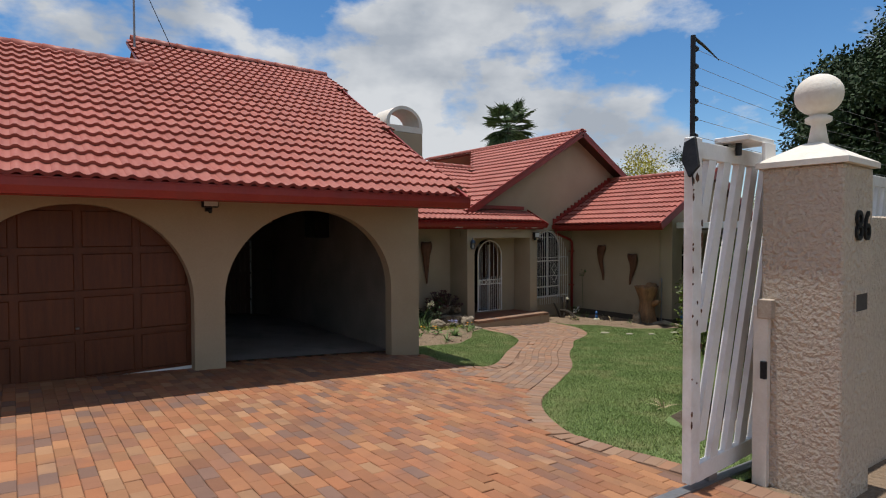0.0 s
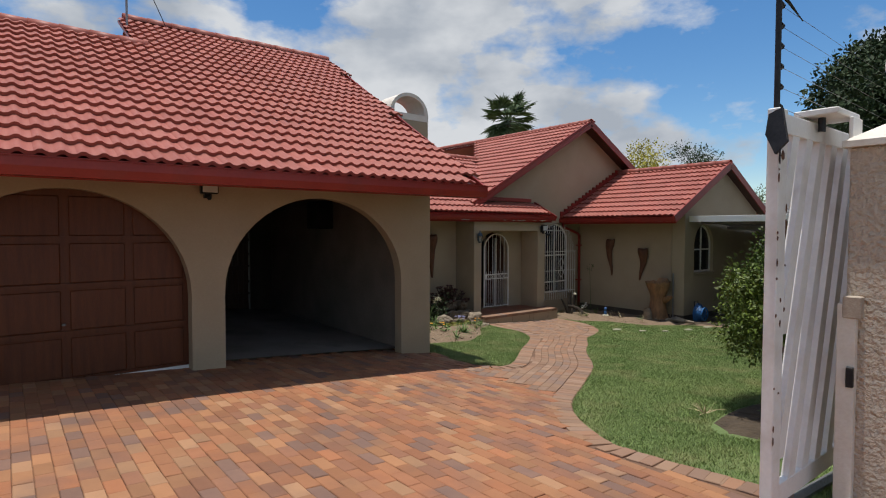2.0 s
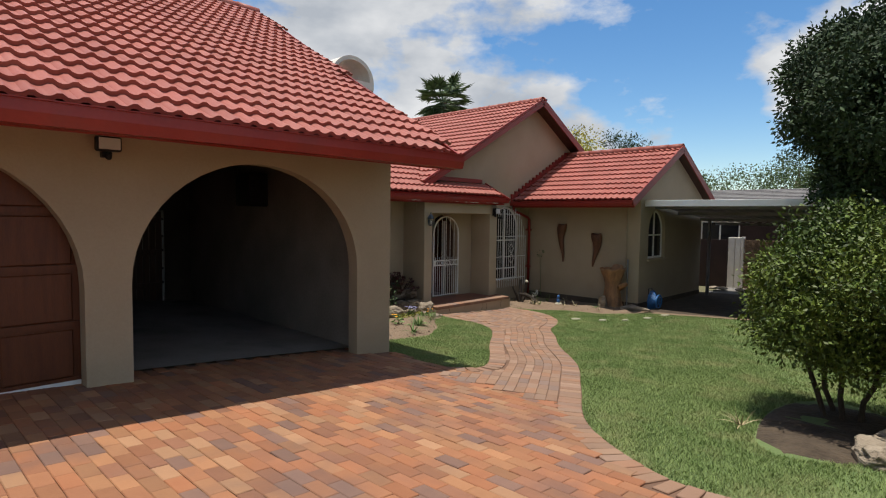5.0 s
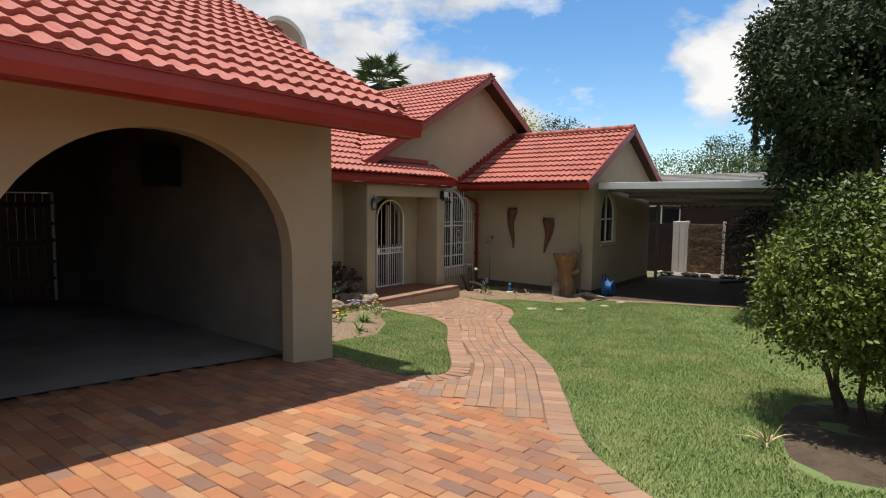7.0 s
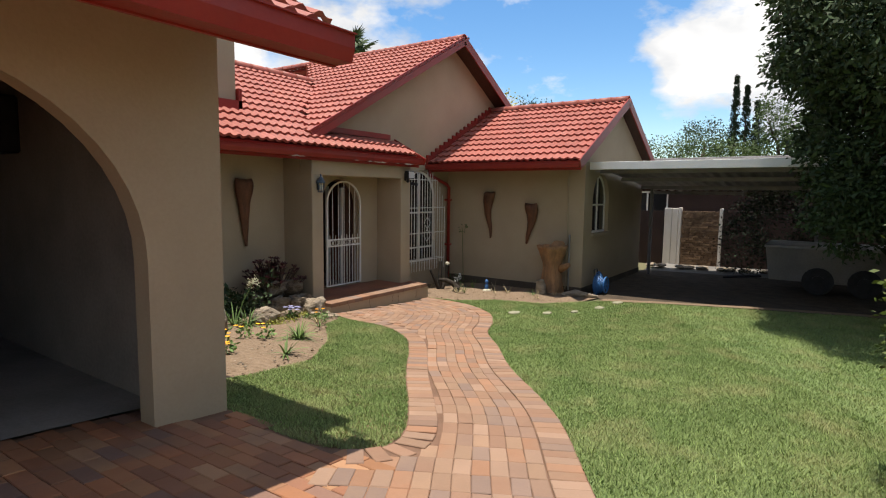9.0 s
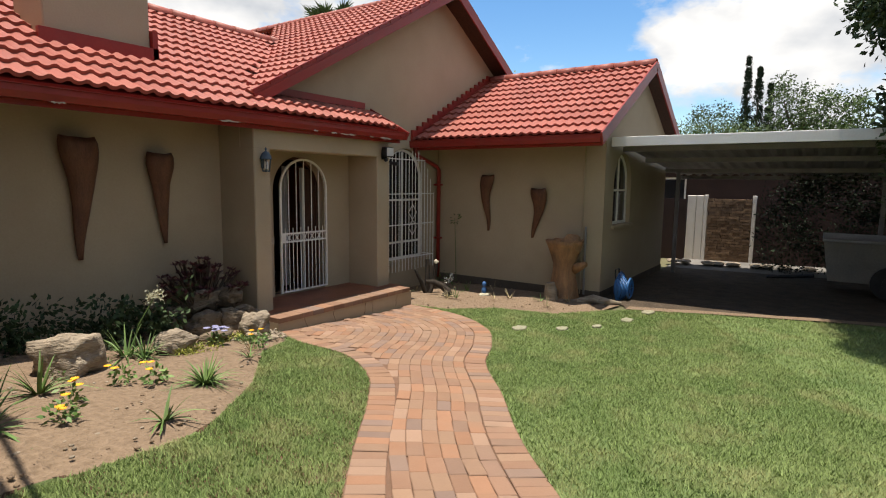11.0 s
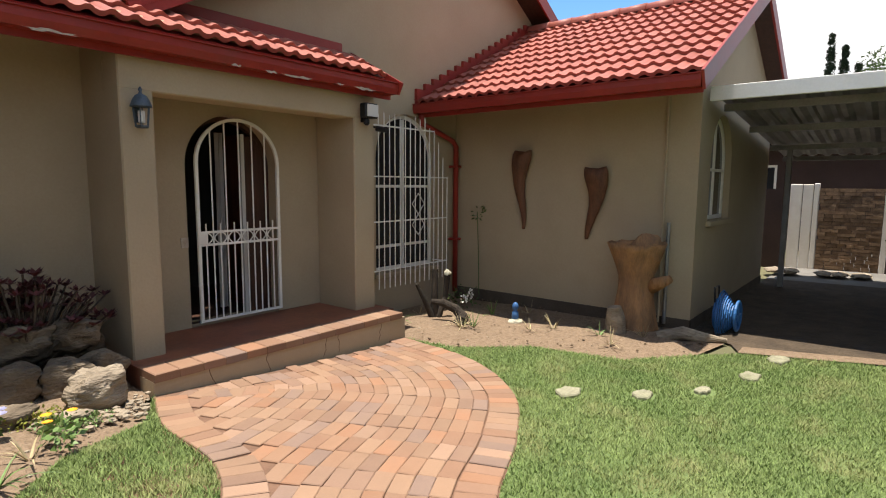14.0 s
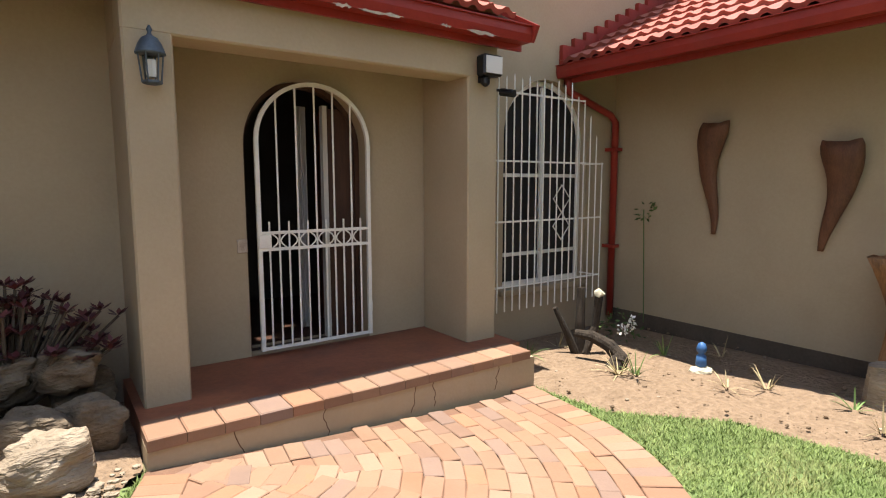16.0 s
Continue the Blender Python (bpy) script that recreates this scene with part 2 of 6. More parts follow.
LEAF_STRAP = leaf_material("strap_leaf", (0.06, 0.12, 0.03), (0.16, 0.24, 0.07))
LEAF_DRY = leaf_material("dry_leaf", (0.28, 0.22, 0.12), (0.42, 0.35, 0.2))
PETAL_O = leaf_material("orange_petal", (0.75, 0.26, 0.01), (0.85, 0.42, 0.02), 0.15)
PETAL_B = leaf_material("pale_blue_petal", (0.20, 0.20, 0.34), (0.30, 0.30, 0.44), 0.15)
PETAL_CREAM = leaf_material("cream_petal", (0.42, 0.40, 0.25), (0.58, 0.55, 0.40), 0.2)
PETAL_W = leaf_material("white_petal", (0.7, 0.7, 0.65), (0.8, 0.8, 0.75), 0.1)

GLASS = bpy.data.materials.new("window_glass")
GLASS.use_nodes = True
gb = GLASS.node_tree.nodes["Principled BSDF"]
gb.inputs["Base Color"].default_value, gb.inputs["Roughness"].default_value = (0.02, 0.02, 0.022, 1), 0.06
LAMPGLASS = bpy.data.materials.new("lamp_glass")
LAMPGLASS.use_nodes = True
gb = LAMPGLASS.node_tree.nodes["Principled BSDF"]
gb.inputs["Base Color"].default_value, gb.inputs["Roughness"].default_value = (0.6, 0.6, 0.57, 1), 0.15


# ---- mesh helpers ----
class Shape:
    """Collects vertices and faces of one mesh, in world metres."""

    def __init__(self):
        self.v, self.f = [], []

    def add(self, verts, faces):
        o = len(self.v)
        self.v += [tuple(p) for p in verts]
        self.f += [tuple(o + i for i in q) for q in faces]
        return self

    def box(self, x0, x1, y0, y1, z0, z1, c=0.0, m=None):
        """A box, with chamfered edges if c is given, moved by the matrix m if given."""
        if c:
            bm = bmesh.new()
            for sx in (x0, x1):
                for sy in (y0, y1):
                    for sz in (z0, z1):
                        bm.verts.new((sx, sy, sz))
            bmesh.ops.convex_hull(bm, input=bm.verts[:])
            bmesh.ops.dissolve_limit(bm, angle_limit=0.01, verts=bm.verts[:], edges=bm.edges[:])
            bmesh.ops.bevel(bm, geom=bm.edges[:], offset=c, segments=1, affect="EDGES")
            return self.bm(bm, m)
        p = [(x, y, z) for z in (z0, z1) for x, y in ((x0, y0), (x1, y0), (x1, y1), (x0, y1))]
        if m:
            p = [m @ Vector(q) for q in p]
        return self.add(p, [(3, 2, 1, 0), (4, 5, 6, 7), (0, 1, 5, 4), (1, 2, 6, 5), (2, 3, 7, 6), (3, 0, 4, 7)])

    def bm(self, bm, m=None):
        bm.verts.index_update()
        self.add([(m @ v.co) if m else v.co for v in bm.verts], [[v.index for v in f.verts] for f in bm.faces])
        bm.free()
        return self

    def tube(self, path, r, n=8, cap=True):
        """A round rod along a path; r is one radius or one for each point."""
        path = [Vector(p) for p in path]
        rs = r if isinstance(r, (list, tuple)) else [r] * len(path)
        o = len(self.v)
        up = None
        for i, p in enumerate(path):
            d = (path[min(i + 1, len(path) - 1)] - path[max(i - 1, 0)]).normalized()
            if up is None:
                up = Vector((0, 0, 1)) if abs(d.z) < 0.9 else Vector((1, 0, 0))
            a = d.cross(up).normalized() if i == 0 else (a - d * a.dot(d)).normalized()
            b = d.cross(a).normalized()
            for k in range(n):
                t = 2 * math.pi * k / n
                self.v.append(tuple(p + rs[i] * (math.cos(t) * a + math.sin(t) * b)))
        for i in range(len(path) - 1):
            for k in range(n):
                self.f.append((o + i * n + k, o + i * n + (k + 1) % n, o + (i + 1) * n + (k + 1) % n, o + (i + 1) * n + k))
        if cap:
            self.f.append(tuple(o + k for k in range(n))[::-1])
            self.f.append(tuple(o + (len(path) - 1) * n + k for k in range(n)))
        return self

    def lathe(self, at, profile, n=20):
        """A turned body: profile of (radius, height) above the point at."""
        o = len(self.v)
        for r, z in profile:
            for k in range(n):
                t = 2 * math.pi * k / n
                self.v.append((at[0] + r * math.cos(t), at[1] + r * math.sin(t), at[2] + z))
        for i in range(len(profile) - 1):
            for k in range(n):
                self.f.append((o + i * n + k, o + i * n + (k + 1) % n, o + (i + 1) * n + (k + 1) % n, o + (i + 1) * n + k))
        self.f.append(tuple(o + k for k in range(n))[::-1])
        self.f.append(tuple(o + (len(profile) - 1) * n + k for k in range(n)))
        return self

    def blob(self, at, size, seed=0, rough=0.3, sub=3, freq=1.6, flat=False):
        """A lump of stone or soil."""
        bm = bmesh.new()
        bmesh.ops.create_icosphere(bm, subdivisions=sub, radius=1)
        off = Vector((seed * 3.7, seed * 1.3, seed * 7.1))
        for v in bm.verts:
            k = 1 + rough * noise.noise(v.co * freq + off) + rough * 0.45 * noise.noise(v.co * freq * 3.1 + off)
            if flat:
                k *= 1 - 0.25 * max(abs(v.co.x), abs(v.co.y), abs(v.co.z)) ** 4
            v.co = Vector((v.co.x * size[0], v.co.y * size[1], v.co.z * size[2])) * k + Vector(at)
        return self.bm(bm)


def build(name, shape, mat, smooth=False, shift=None):
    me = bpy.data.meshes.new(name)
    vs = shape.v if shift is None else [(a - shift[0], b - shift[1], c - shift[2]) for a, b, c in shape.v]
    me.from_pydata(vs, [], shape.f)
    me.materials.append(mat)
    if smooth:
        me.shade_smooth()
    me.update()
    return new(name, me)


def thing(name, at, label, category, group="", kind=""):
    """The empty at a thing's base, under which its parts stand."""
    ob = new(name)
    ob.location = at
    ob.empty_display_size = 0.1
    return tagged(ob, label, category, group, kind)


def part(name, shape, mat, parent, label="", smooth=False):
    """One mesh under a thing or one of its parts; the shape is in world metres."""
    root, at = parent, Vector((0, 0, 0))
    while root is not None:
        at += Vector(root.location)
        root = root.parent
    ob = build(name, shape, mat, smooth, at)
    ob.parent = parent
    return tagged(ob, label) if label else ob


def single(name, shape, mat, label, category="", group="", kind="", smooth=False):
    """A thing that is one mesh; its origin lies at its base."""
    vs = np.array(shape.v)
    at = (float(vs[:, 0].mean()), float(vs[:, 1].mean()), float(vs[:, 2].min()))
    ob = build(name, shape, mat, smooth, at)
    ob.location = at
    return tagged(ob, label, category, group, kind)


def sp(u):
    return 0.8 * math.log1p(math.exp(u / 0.8)) if u < 40 else u


def g(x, y):
    """The ground's height: it falls from the gate to the house and flattens there."""
    x = max(-12.0, min(x, 40.0))
    y = max(-6.0, min(y, 30.0))
    return -0.06 - 0.05 * x - 0.0175 * y - 0.033 * sp(x - 3) + 0.083 * sp(x - 11.3)


def slab(outer, holes, place, thick):
    """A panel with openings: outlines in the panel's own (u, v), place(u, v, w) puts them into the world, w runs through its thickness."""
    bm = bmesh.new()
    edges = []
    for ring in (outer, *holes):
        vs = [bm.verts.new((u, v, 0)) for u, v in ring]
        edges += [bm.edges.new((vs[i], vs[(i + 1) % len(vs)])) for i in range(len(vs))]
    bmesh.ops.triangle_fill(bm, use_beauty=True, use_dissolve=False, edges=edges)
    got = bmesh.ops.extrude_face_region(bm, geom=bm.faces[:])
    for e in got["geom"]:
        if isinstance(e, bmesh.types.BMVert):
            e.co.z = thick
    for v in bm.verts:
        v.co = Vector(place(v.co.x, v.co.y, v.co.z))
    bmesh.ops.recalc_face_normals(bm, faces=bm.faces[:])
    return Shape().bm(bm)


def arch(x0, x1, z0, zs, zt, n=24):
    """The outline of an arched opening: springing height zs, top zt."""
    c, r = (x0 + x1) / 2, (x1 - x0) / 2
    return [(x0, z0), (x1, z0)] + [(c + r * math.cos(math.pi * k / n), zs + (zt - zs) * math.sin(math.pi * k / n)) for k in range(n + 1)]


def inside(p, ring):
    """Whether the point lies in the outline."""
    x, y = p
    odd = False
    for i in range(len(ring)):
        (x0, y0), (x1, y1) = ring[i - 1], ring[i]
        if (y0 > y) != (y1 > y) and x < x0 + (y - y0) * (x1 - x0) / (y1 - y0):
            odd = not odd
    return odd


def curve(points, step=0.05):
    """A smooth line through the points, at even steps: rows of (x, y, direction x, direction y)."""
    P = [Vector((*p, 0)) for p in points]
    P = [2 * P[0] - P[1]] + P + [2 * P[-1] - P[-2]]
    fine = []
    for i in range(1, len(P) - 2):
        for k in range(40):
            t = k / 40
            a, b, c, d = P[i - 1 : i + 3]
            fine.append(0.5 * (2 * b + (c - a) * t + (2 * a - 5 * b + 4 * c - d) * t * t + (3 * b - a - 3 * c + d) * t**3))
    fine.append(P[-2])
    out, left = [fine[0]], step
    for a, b in zip(fine, fine[1:]):
        seg = (b - a).length
        while seg >= left:
            a = a + (b - a) * (left / seg)
            out.append(a)
            seg = (b - a).length
            left = step
        left -= seg
    res = []
    for i, p in enumerate(out):
        d = (out[min(i + 2, len(out) - 1)] - out[max(i - 2, 0)]).normalized()
        res.append((p.x, p.y, d.x, d.y))
    return res


# ---- plan ----
GY, GX0, GX1 = 7.63, -9.0, 5.46          # garage front wall
FRONT = 11.95                             # house front wall
DOORW = 11.88                             # wall behind the porch
WINGX, WINGY = 14.61, 8.32                # wing side wall and end wall
FLOOR = -0.785                            # porch floor
RIGHT = [(4.28, -1.2), (4.30, 0.8), (4.24, 2.1), (4.12, 2.8), (4.14, 3.35), (4.75, 4.2), (5.9, 4.93), (7.1, 5.68), (8.25, 6.68), (9.15, 7.33), (9.95, 7.95), (10.7, 8.3), (11.5, 8.82), (12.05, 9.65), (12.25, 10.72)]
LEFT = [(5.47, 7.55), (5.40, 6.75), (5.58, 6.33), (6.05, 6.38), (7.28, 7.36), (8.2, 8.05), (8.78, 8.58), (9.2, 9.3), (9.28, 10.1), (9.5, 10.74)]
R_LINE = curve(RIGHT)
L_LINE = curve(LEFT)
R_XY = [(p[0], p[1]) for p in R_LINE]
L_XY = [(p[0], p[1]) for p in L_LINE]
PAVED = R_XY + [(9.5, 10.74)] + L_XY[::-1] + [(5.46, 7.62), (5.19, 7.62), (5.19, 8.1), (-12, 8.1), (-12, -1.2)]
BED_L = [(5.5, 8.38), (6.2, 8.36), (7.0, 8.42), (7.9, 9.1), (8.7, 10.0), (9.25, 10.25), (9.5, 10.8), (9.55, 11.95), (5.46, 11.95)]
BED_R = [(12.25, 10.7), (12.3, 10.05), (12.85, 9.45), (13.0, 8.5), (13.6, 7.98), (14.3, 7.85), (14.61, 8.3), (14.61, 11.85), (12.27, 11.85)]
BUSH_BED = [(6.55 + (1.25 + 0.12 * math.sin(3 * a)) * math.cos(a), 2.75 + (0.62 + 0.08 * math.sin(2 * a + 1)) * math.sin(a)) for a in [k * math.pi / 12 for k in range(24)]]
LAWN_L = L_XY[::4] + [(9.5, 10.74)] + [(9.25, 10.25), (8.7, 10.0), (7.9, 9.1), (7.0, 8.42), (6.2, 8.36), (5.5, 8.38)]
LAWN_R = [p for p in R_XY[::4] if p[1] > 1.75] + [(12.25, 10.72)] + [(12.3, 10.05), (12.85, 9.45), (13.0, 8.5), (13.6, 7.98), (13.95, 7.6), (14.35, 6.4), (14.7, 5.0), (15.0, 3.5), (15.2, 1.75)]

# ---- ground ----
gs = Shape()
xs = [-600, -200, -60, -25] + [-12 + 0.5 * k for k in range(85)] + [34, 45, 80, 200, 600]
ys = [-600, -200, -60, -20] + [-6 + 0.5 * k for k in range(61)] + [28, 34, 60, 200, 700]
gs.v = [(x, y, g(x, y) - 0.05 + 0.012 * noise.noise(Vector((x, y, 0)))) for y in ys for x in xs]
gs.f = [(j * len(xs) + i, j * len(xs) + i + 1, (j + 1) * len(xs) + i + 1, (j + 1) * len(xs) + i) for j in range(len(ys) - 1) for i in range(len(xs) - 1)]
build("ground", gs, VELD, True)["kind"] = "structure"
tagged(bpy.data.objects["ground"], "dry bare ground round the house", "ground")


def edge_distance(p, a, b):
    dx, dy = b[0] - a[0], b[1] - a[1]
    t = max(0.0, min(1.0, ((p[0] - a[0]) * dx + (p[1] - a[1]) * dy) / (dx * dx + dy * dy + 1e-9)))
    return math.hypot(p[0] - a[0] - t * dx, p[1] - a[1] - t * dy)


def sheet(name, ring, lift, mat, label, category, kind="structure", step=0.16, ripple=0.0, rim=0.0):
    """A thin sheet that lies on the ground inside the outline."""
    x0, x1 = min(p[0] for p in ring), max(p[0] for p in ring)
    y0, y1 = min(p[1] for p in ring), max(p[1] for p in ring)
    bm = bmesh.new()
    vs = [bm.verts.new((*p, 0)) for p in ring]
    bm.faces.new(vs)
    bmesh.ops.triangulate(bm, faces=bm.faces[:])
    big = max(x1 - x0, y1 - y0)
    k = 0
    for axis, a, b in ((0, x0, x1), (1, y0, y1)):
        c = a + 0.35
        while c < b:
            co, no = ((c, 0, 0), (1, 0, 0)) if axis == 0 else ((0, c, 0), (0, 1, 0))
            bmesh.ops.bisect_plane(bm, geom=bm.verts[:] + bm.edges[:] + bm.faces[:], plane_co=co, plane_no=no)
            c += 0.35
    bmesh.ops.recalc_face_normals(bm, faces=bm.faces[:])
    for v in bm.verts:
        k = 1.0
        if rim:
            k = min(1.0, min(edge_distance((v.co.x, v.co.y), ring[i - 1], ring[i]) for i in range(len(ring))) / rim)
        v.co.z = g(v.co.x, v.co.y) + lift * k - 0.014 * (1 - k) + k * (ripple * noise.noise(v.co * 2.3) + 0.5 * ripple * noise.noise(v.co * 6.1))
    if sum(f.normal.z for f in bm.faces) < 0:
        bmesh.ops.reverse_faces(bm, faces=bm.faces[:])
    ob = build(name, Shape().bm(bm), mat, True)
    return tagged(ob, label, category, "", kind)


sheet("paving_bed", PAVED, -0.012, JOINT, "sand bedding under the clay pavers", "paving")
sheet("bed_soil", BED_L, 0.03, SOIL, "sandy flower bed along the house wall", "flower bed", ripple=0.07, rim=0.2)
sheet("bed_soil", BED_R, 0.02, SOIL, "dry sandy bed along the wing wall", "flower bed", ripple=0.07, rim=0.2)
sheet("bush_bed", BUSH_BED, 0.012, DARK_SOIL, "dark soil round the garden bush", "flower bed", ripple=0.07, rim=0.2)
sheet("lawn", LAWN_L, -0.012, TURF, "small green lawn beside the path", "lawn")
sheet("lawn", LAWN_R, -0.012, TURF, "mown green lawn in front of the house", "lawn")
# the carport floor shares the bush bed's dark brown
sheet("carport_floor", [(13.9, 7.62), (14.3, 7.8), (14.62, 8.31), (19.6, 8.31), (19.6, -1), (15.3, -1), (15.2, 1.75), (15.0, 3.5), (14.7, 5.0), (14.35, 6.4)], -0.02, DARK_SOIL, "dark brown floor under the carport", "carport floor")
sheet("carport_kerb", [(13.9, 7.66), (14.33, 6.4), (14.68, 5.0), (14.98, 3.5), (15.2, 1.75), (15.42, 1.75), (15.2, 3.5), (14.9, 5.0), (14.53, 6.4), (14.16, 7.66)], 0.008, SOIL, "tan strip of packed earth edging the carport floor", "edging", ripple=0.006)
sheet("bank", [(4.33, -1.2), (4.3, 0.8), (4.26, 1.75), (15.2, 1.75), (15.3, -1.2)], -0.02, SOIL, "bare earth verge along the boundary wall", "verge")
sheet("yard", [(19.6, 8.31), (26, 8.31), (26, -1), (19.6, -1)], -0.02, CONCRETE, "sunlit concrete yard behind the carport", "yard")

# ---- walls ----
T = 0.28
GT = 0.18                                 # thickness of the garage front wall


def wall_y(y, thick=T):
    """A wall panel that faces the street: outline in x and z."""
    return lambda u, v, w: (u, y + w, v)


def wall_x(x, thick=T):
    """A wall panel that faces along x: outline in y and z."""
    return lambda u, v, w: (x - w, u, v)


def roof_z(y):
    return 2.10 + 0.53 * (y - 6.65)


A1, A2 = (-0.62, 1.884), (2.273, 4.912)
GZ0 = -0.75
ob = build("wall_garage_front", slab([(GX0, GZ0), (A1[0], GZ0)] + [(A1[0], -0.05)] + arch(*A1, GZ0, 0.62, 1.853)[2:][::-1] + [(A1[1], GZ0), (A2[0], GZ0)] + arch(*A2, GZ0, 0.62, 1.845)[2:][::-1] + [(A2[1], GZ0), (GX1, GZ0), (GX1, 2.50), (GX0, 2.50)], [], wall_y(GY), GT), PLASTER)
tagged(ob, "beige plastered garage wall with two arches", "wall", "", "structure")
ob = build("wall_garage_side", slab([(GY + GT, GZ0), (FRONT + 4, GZ0), (FRONT + 4, roof_z(FRONT + 1.3)), (13.2, roof_z(13.2) - 0.1), (GY + GT, roof_z(GY + GT) - 0.12)], [], wall_x(GX1), T), PLASTER)
tagged(ob, "beige plastered side wall of the garage", "wall", "", "structure")
# back wall, middle wall and ceiling carry the garage's shade in their colour
ob = build("wall_garage_back", slab([(GX0, GZ0), (GX1 - T, GZ0), (GX1 - T, 2.4), (GX0, 2.4)], [[(2.55, -0.4), (3.15, -0.4), (3.15, 1.4), (2.55, 1.4)], [(3.9, -0.5), (4.66, -0.5), (4.66, 1.34), (3.9, 1.34)]], wall_y(13.6), T), UNLIT_IN)
tagged(ob, "plastered back wall inside the garage, dimness painted in", "wall", "", "structure")
ob = build("wall_garage_middle", slab([(GY + GT, GZ0), (13.6, GZ0), (13.6, 2.4), (GY + GT, 2.4)], [], wall_x(2.02), 0.12), UNLIT_IN)
tagged(ob, "plastered wall between the garage bays, dimness painted in", "wall", "", "structure")
# thin sheet added over the plaster to darken the inside of the garage
ob = build("wall_garage_lining", Shape().box(GX1 - T - 0.015, GX1 - T - 0.004, GY + GT + 0.005, 13.58, GZ0, 2.355), GARAGE_IN)
tagged(ob, "stained inner plaster of the garage side wall, darkened for shade", "wall", "", "structure")
ob = build("ceiling_garage", Shape().box(GX0, GX1 - T, GY + GT, 13.6, 2.36, 2.42), UNLIT_IN)
tagged(ob, "garage ceiling, dimness painted in", "ceiling", "", "structure")
fl = Shape()
n = 24
for k in range(n + 1):
    x = GX0 + (GX1 - T - GX0) * k / n
    fl.v += [(x, GY + 0.43, g(x, GY) + 0.006), (x, 13.6, g(x, GY) + 0.02)]
fl.f = [(2 * k, 2 * k + 2, 2 * k + 3, 2 * k + 1) for k in range(n)]
tagged(build("floor_garage", fl, GARAGE_FLOOR), "worn concrete garage floor", "floor", "", "structure")

ob = build("wall_house_front", slab([(GX1, -1.2), (9.57, -1.2), (9.57, 2.2), (GX1, 2.2)], [], wall_y(FRONT), T), PLASTER)
tagged(ob, "beige plastered front wall beside the porch", "wall", "", "structure")
DOOR_HOLE = arch(10.385, 11.40, FLOOR, 0.82, 1.335)
ob = build("wall_porch", slab([(9.6, -1.2), (12.25, -1.2), (12.25, 2.2), (9.6, 2.2)], [DOOR_HOLE], wall_y(DOORW), 0.3), PLASTER)
tagged(ob, "beige plastered porch wall with an arched doorway", "wall", "", "structure")
WIN_HOLE = arch(12.90, 14.12, -0.54, 1.0, 1.60)
ob = build("wall_gable", slab([(12.27, -1.2), (WINGX + T, -1.2), (WINGX + T, 1.7), (19.2, 1.7), (19.2, 2.42), (14.64, 4.66), (9.95, 2.2), (12.27, 2.2)], [WIN_HOLE], wall_y(11.85), T), PLASTER)
tagged(ob, "tall beige plastered gable wall with an arched window", "wall", "", "structure")
ob = build("wall_wing_side", slab([(WINGY, -1.3), (11.85, -1.3), (11.85, 2.20), (WINGY, 2.20)], [], lambda u, v, w: (WINGX + w, u, v), T), PLASTER)
tagged(ob, "beige plastered side wall of the wing", "wall", "", "structure")
WWIN = arch(15.12, 16.2, 0.22, 0.95, 1.55)
ob = build("wall_wing_end", slab([(WINGX + T, -1.3), (19.0, -1.3), (19.0, 2.0), (16.67, 3.2), (WINGX + T, 2.28)], [WWIN], wall_y(WINGY), T), PLASTER)
tagged(ob, "beige plastered end wall of the wing under the gable", "wall", "", "structure")
ob = build("plinth", Shape().box(WINGX - 0.012, WINGX, WINGY - 0.012, 11.84, -1.3, -0.93).box(WINGX - 0.012, 19, WINGY - 0.012, WINGY, -1.3, -0.93), PLINTH)
tagged(ob, "dark damp-proof band at the foot of the wing wall", "plinth", "", "structure")
ob = build("wall_house_back", Shape().box(5.46, 19, 19.5, 19.8, -1.2, 2.5).box(18.9, 19.2, 11.85, 19.5, -1.2, 2.5), PLASTER)
tagged(ob, "plastered back walls of the house", "wall", "", "structure")
# rooms added behind door and window; the walls have their dimness painted in
ob = build("room_walls", Shape().box(9.9, 12.1, 14.0, 14.1, -1.0, 2.0).box(9.9, 10.0, 12.2, 14.0, -1, 2).box(12.0, 12.1, 12.2, 14, -1, 2).box(12.5, 14.3, 12.9, 13.0, -1, 2), UNLIT_IN)
tagged(ob, "room walls added behind door and window, painted dark as unlit", "wall", "", "structure")
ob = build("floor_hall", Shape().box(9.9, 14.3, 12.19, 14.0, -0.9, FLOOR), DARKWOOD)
tagged(ob, "dark hall floor", "floor", "", "structure")

# ---- porch ----
ob = build("porch_floor", Shape().box(9.52, 12.33, 10.98, DOORW, -1.2, FLOOR), material("porch_tile", (0.17, 0.055, 0.03), (0.28, 0.10, 0.052), 3, 0.45, 0.15, 30, stain=(0.08, 0.036, 0.028), stain_scale=2.6))
tagged(ob, "polished red-brown porch floor", "porch floor", "", "structure")
ob = build("porch_riser", Shape().box(9.515, 12.275, 10.748, 10.985, -1.2, FLOOR - 0.055), PLASTER)
tagged(ob, "cracked plastered riser of the porch step", "step", "", "structure")
cr = Shape()
rnd = random.Random(5)
for cx in (9.95, 10.5, 11.15, 11.3, 11.9):
    p = Vector((cx, 10.7465, FLOOR - 0.06))
    pts = [p.copy()]
    while p.z > -1.02:
        p += Vector((rnd.uniform(-0.02, 0.02), 0, -0.03))
        pts.append(p.copy())
    cr.tube(pts, 0.0025, 4)
tagged(build("plaster_crack", cr, RUST), "hairline cracks in the step plaster", "crack", "", "structure")
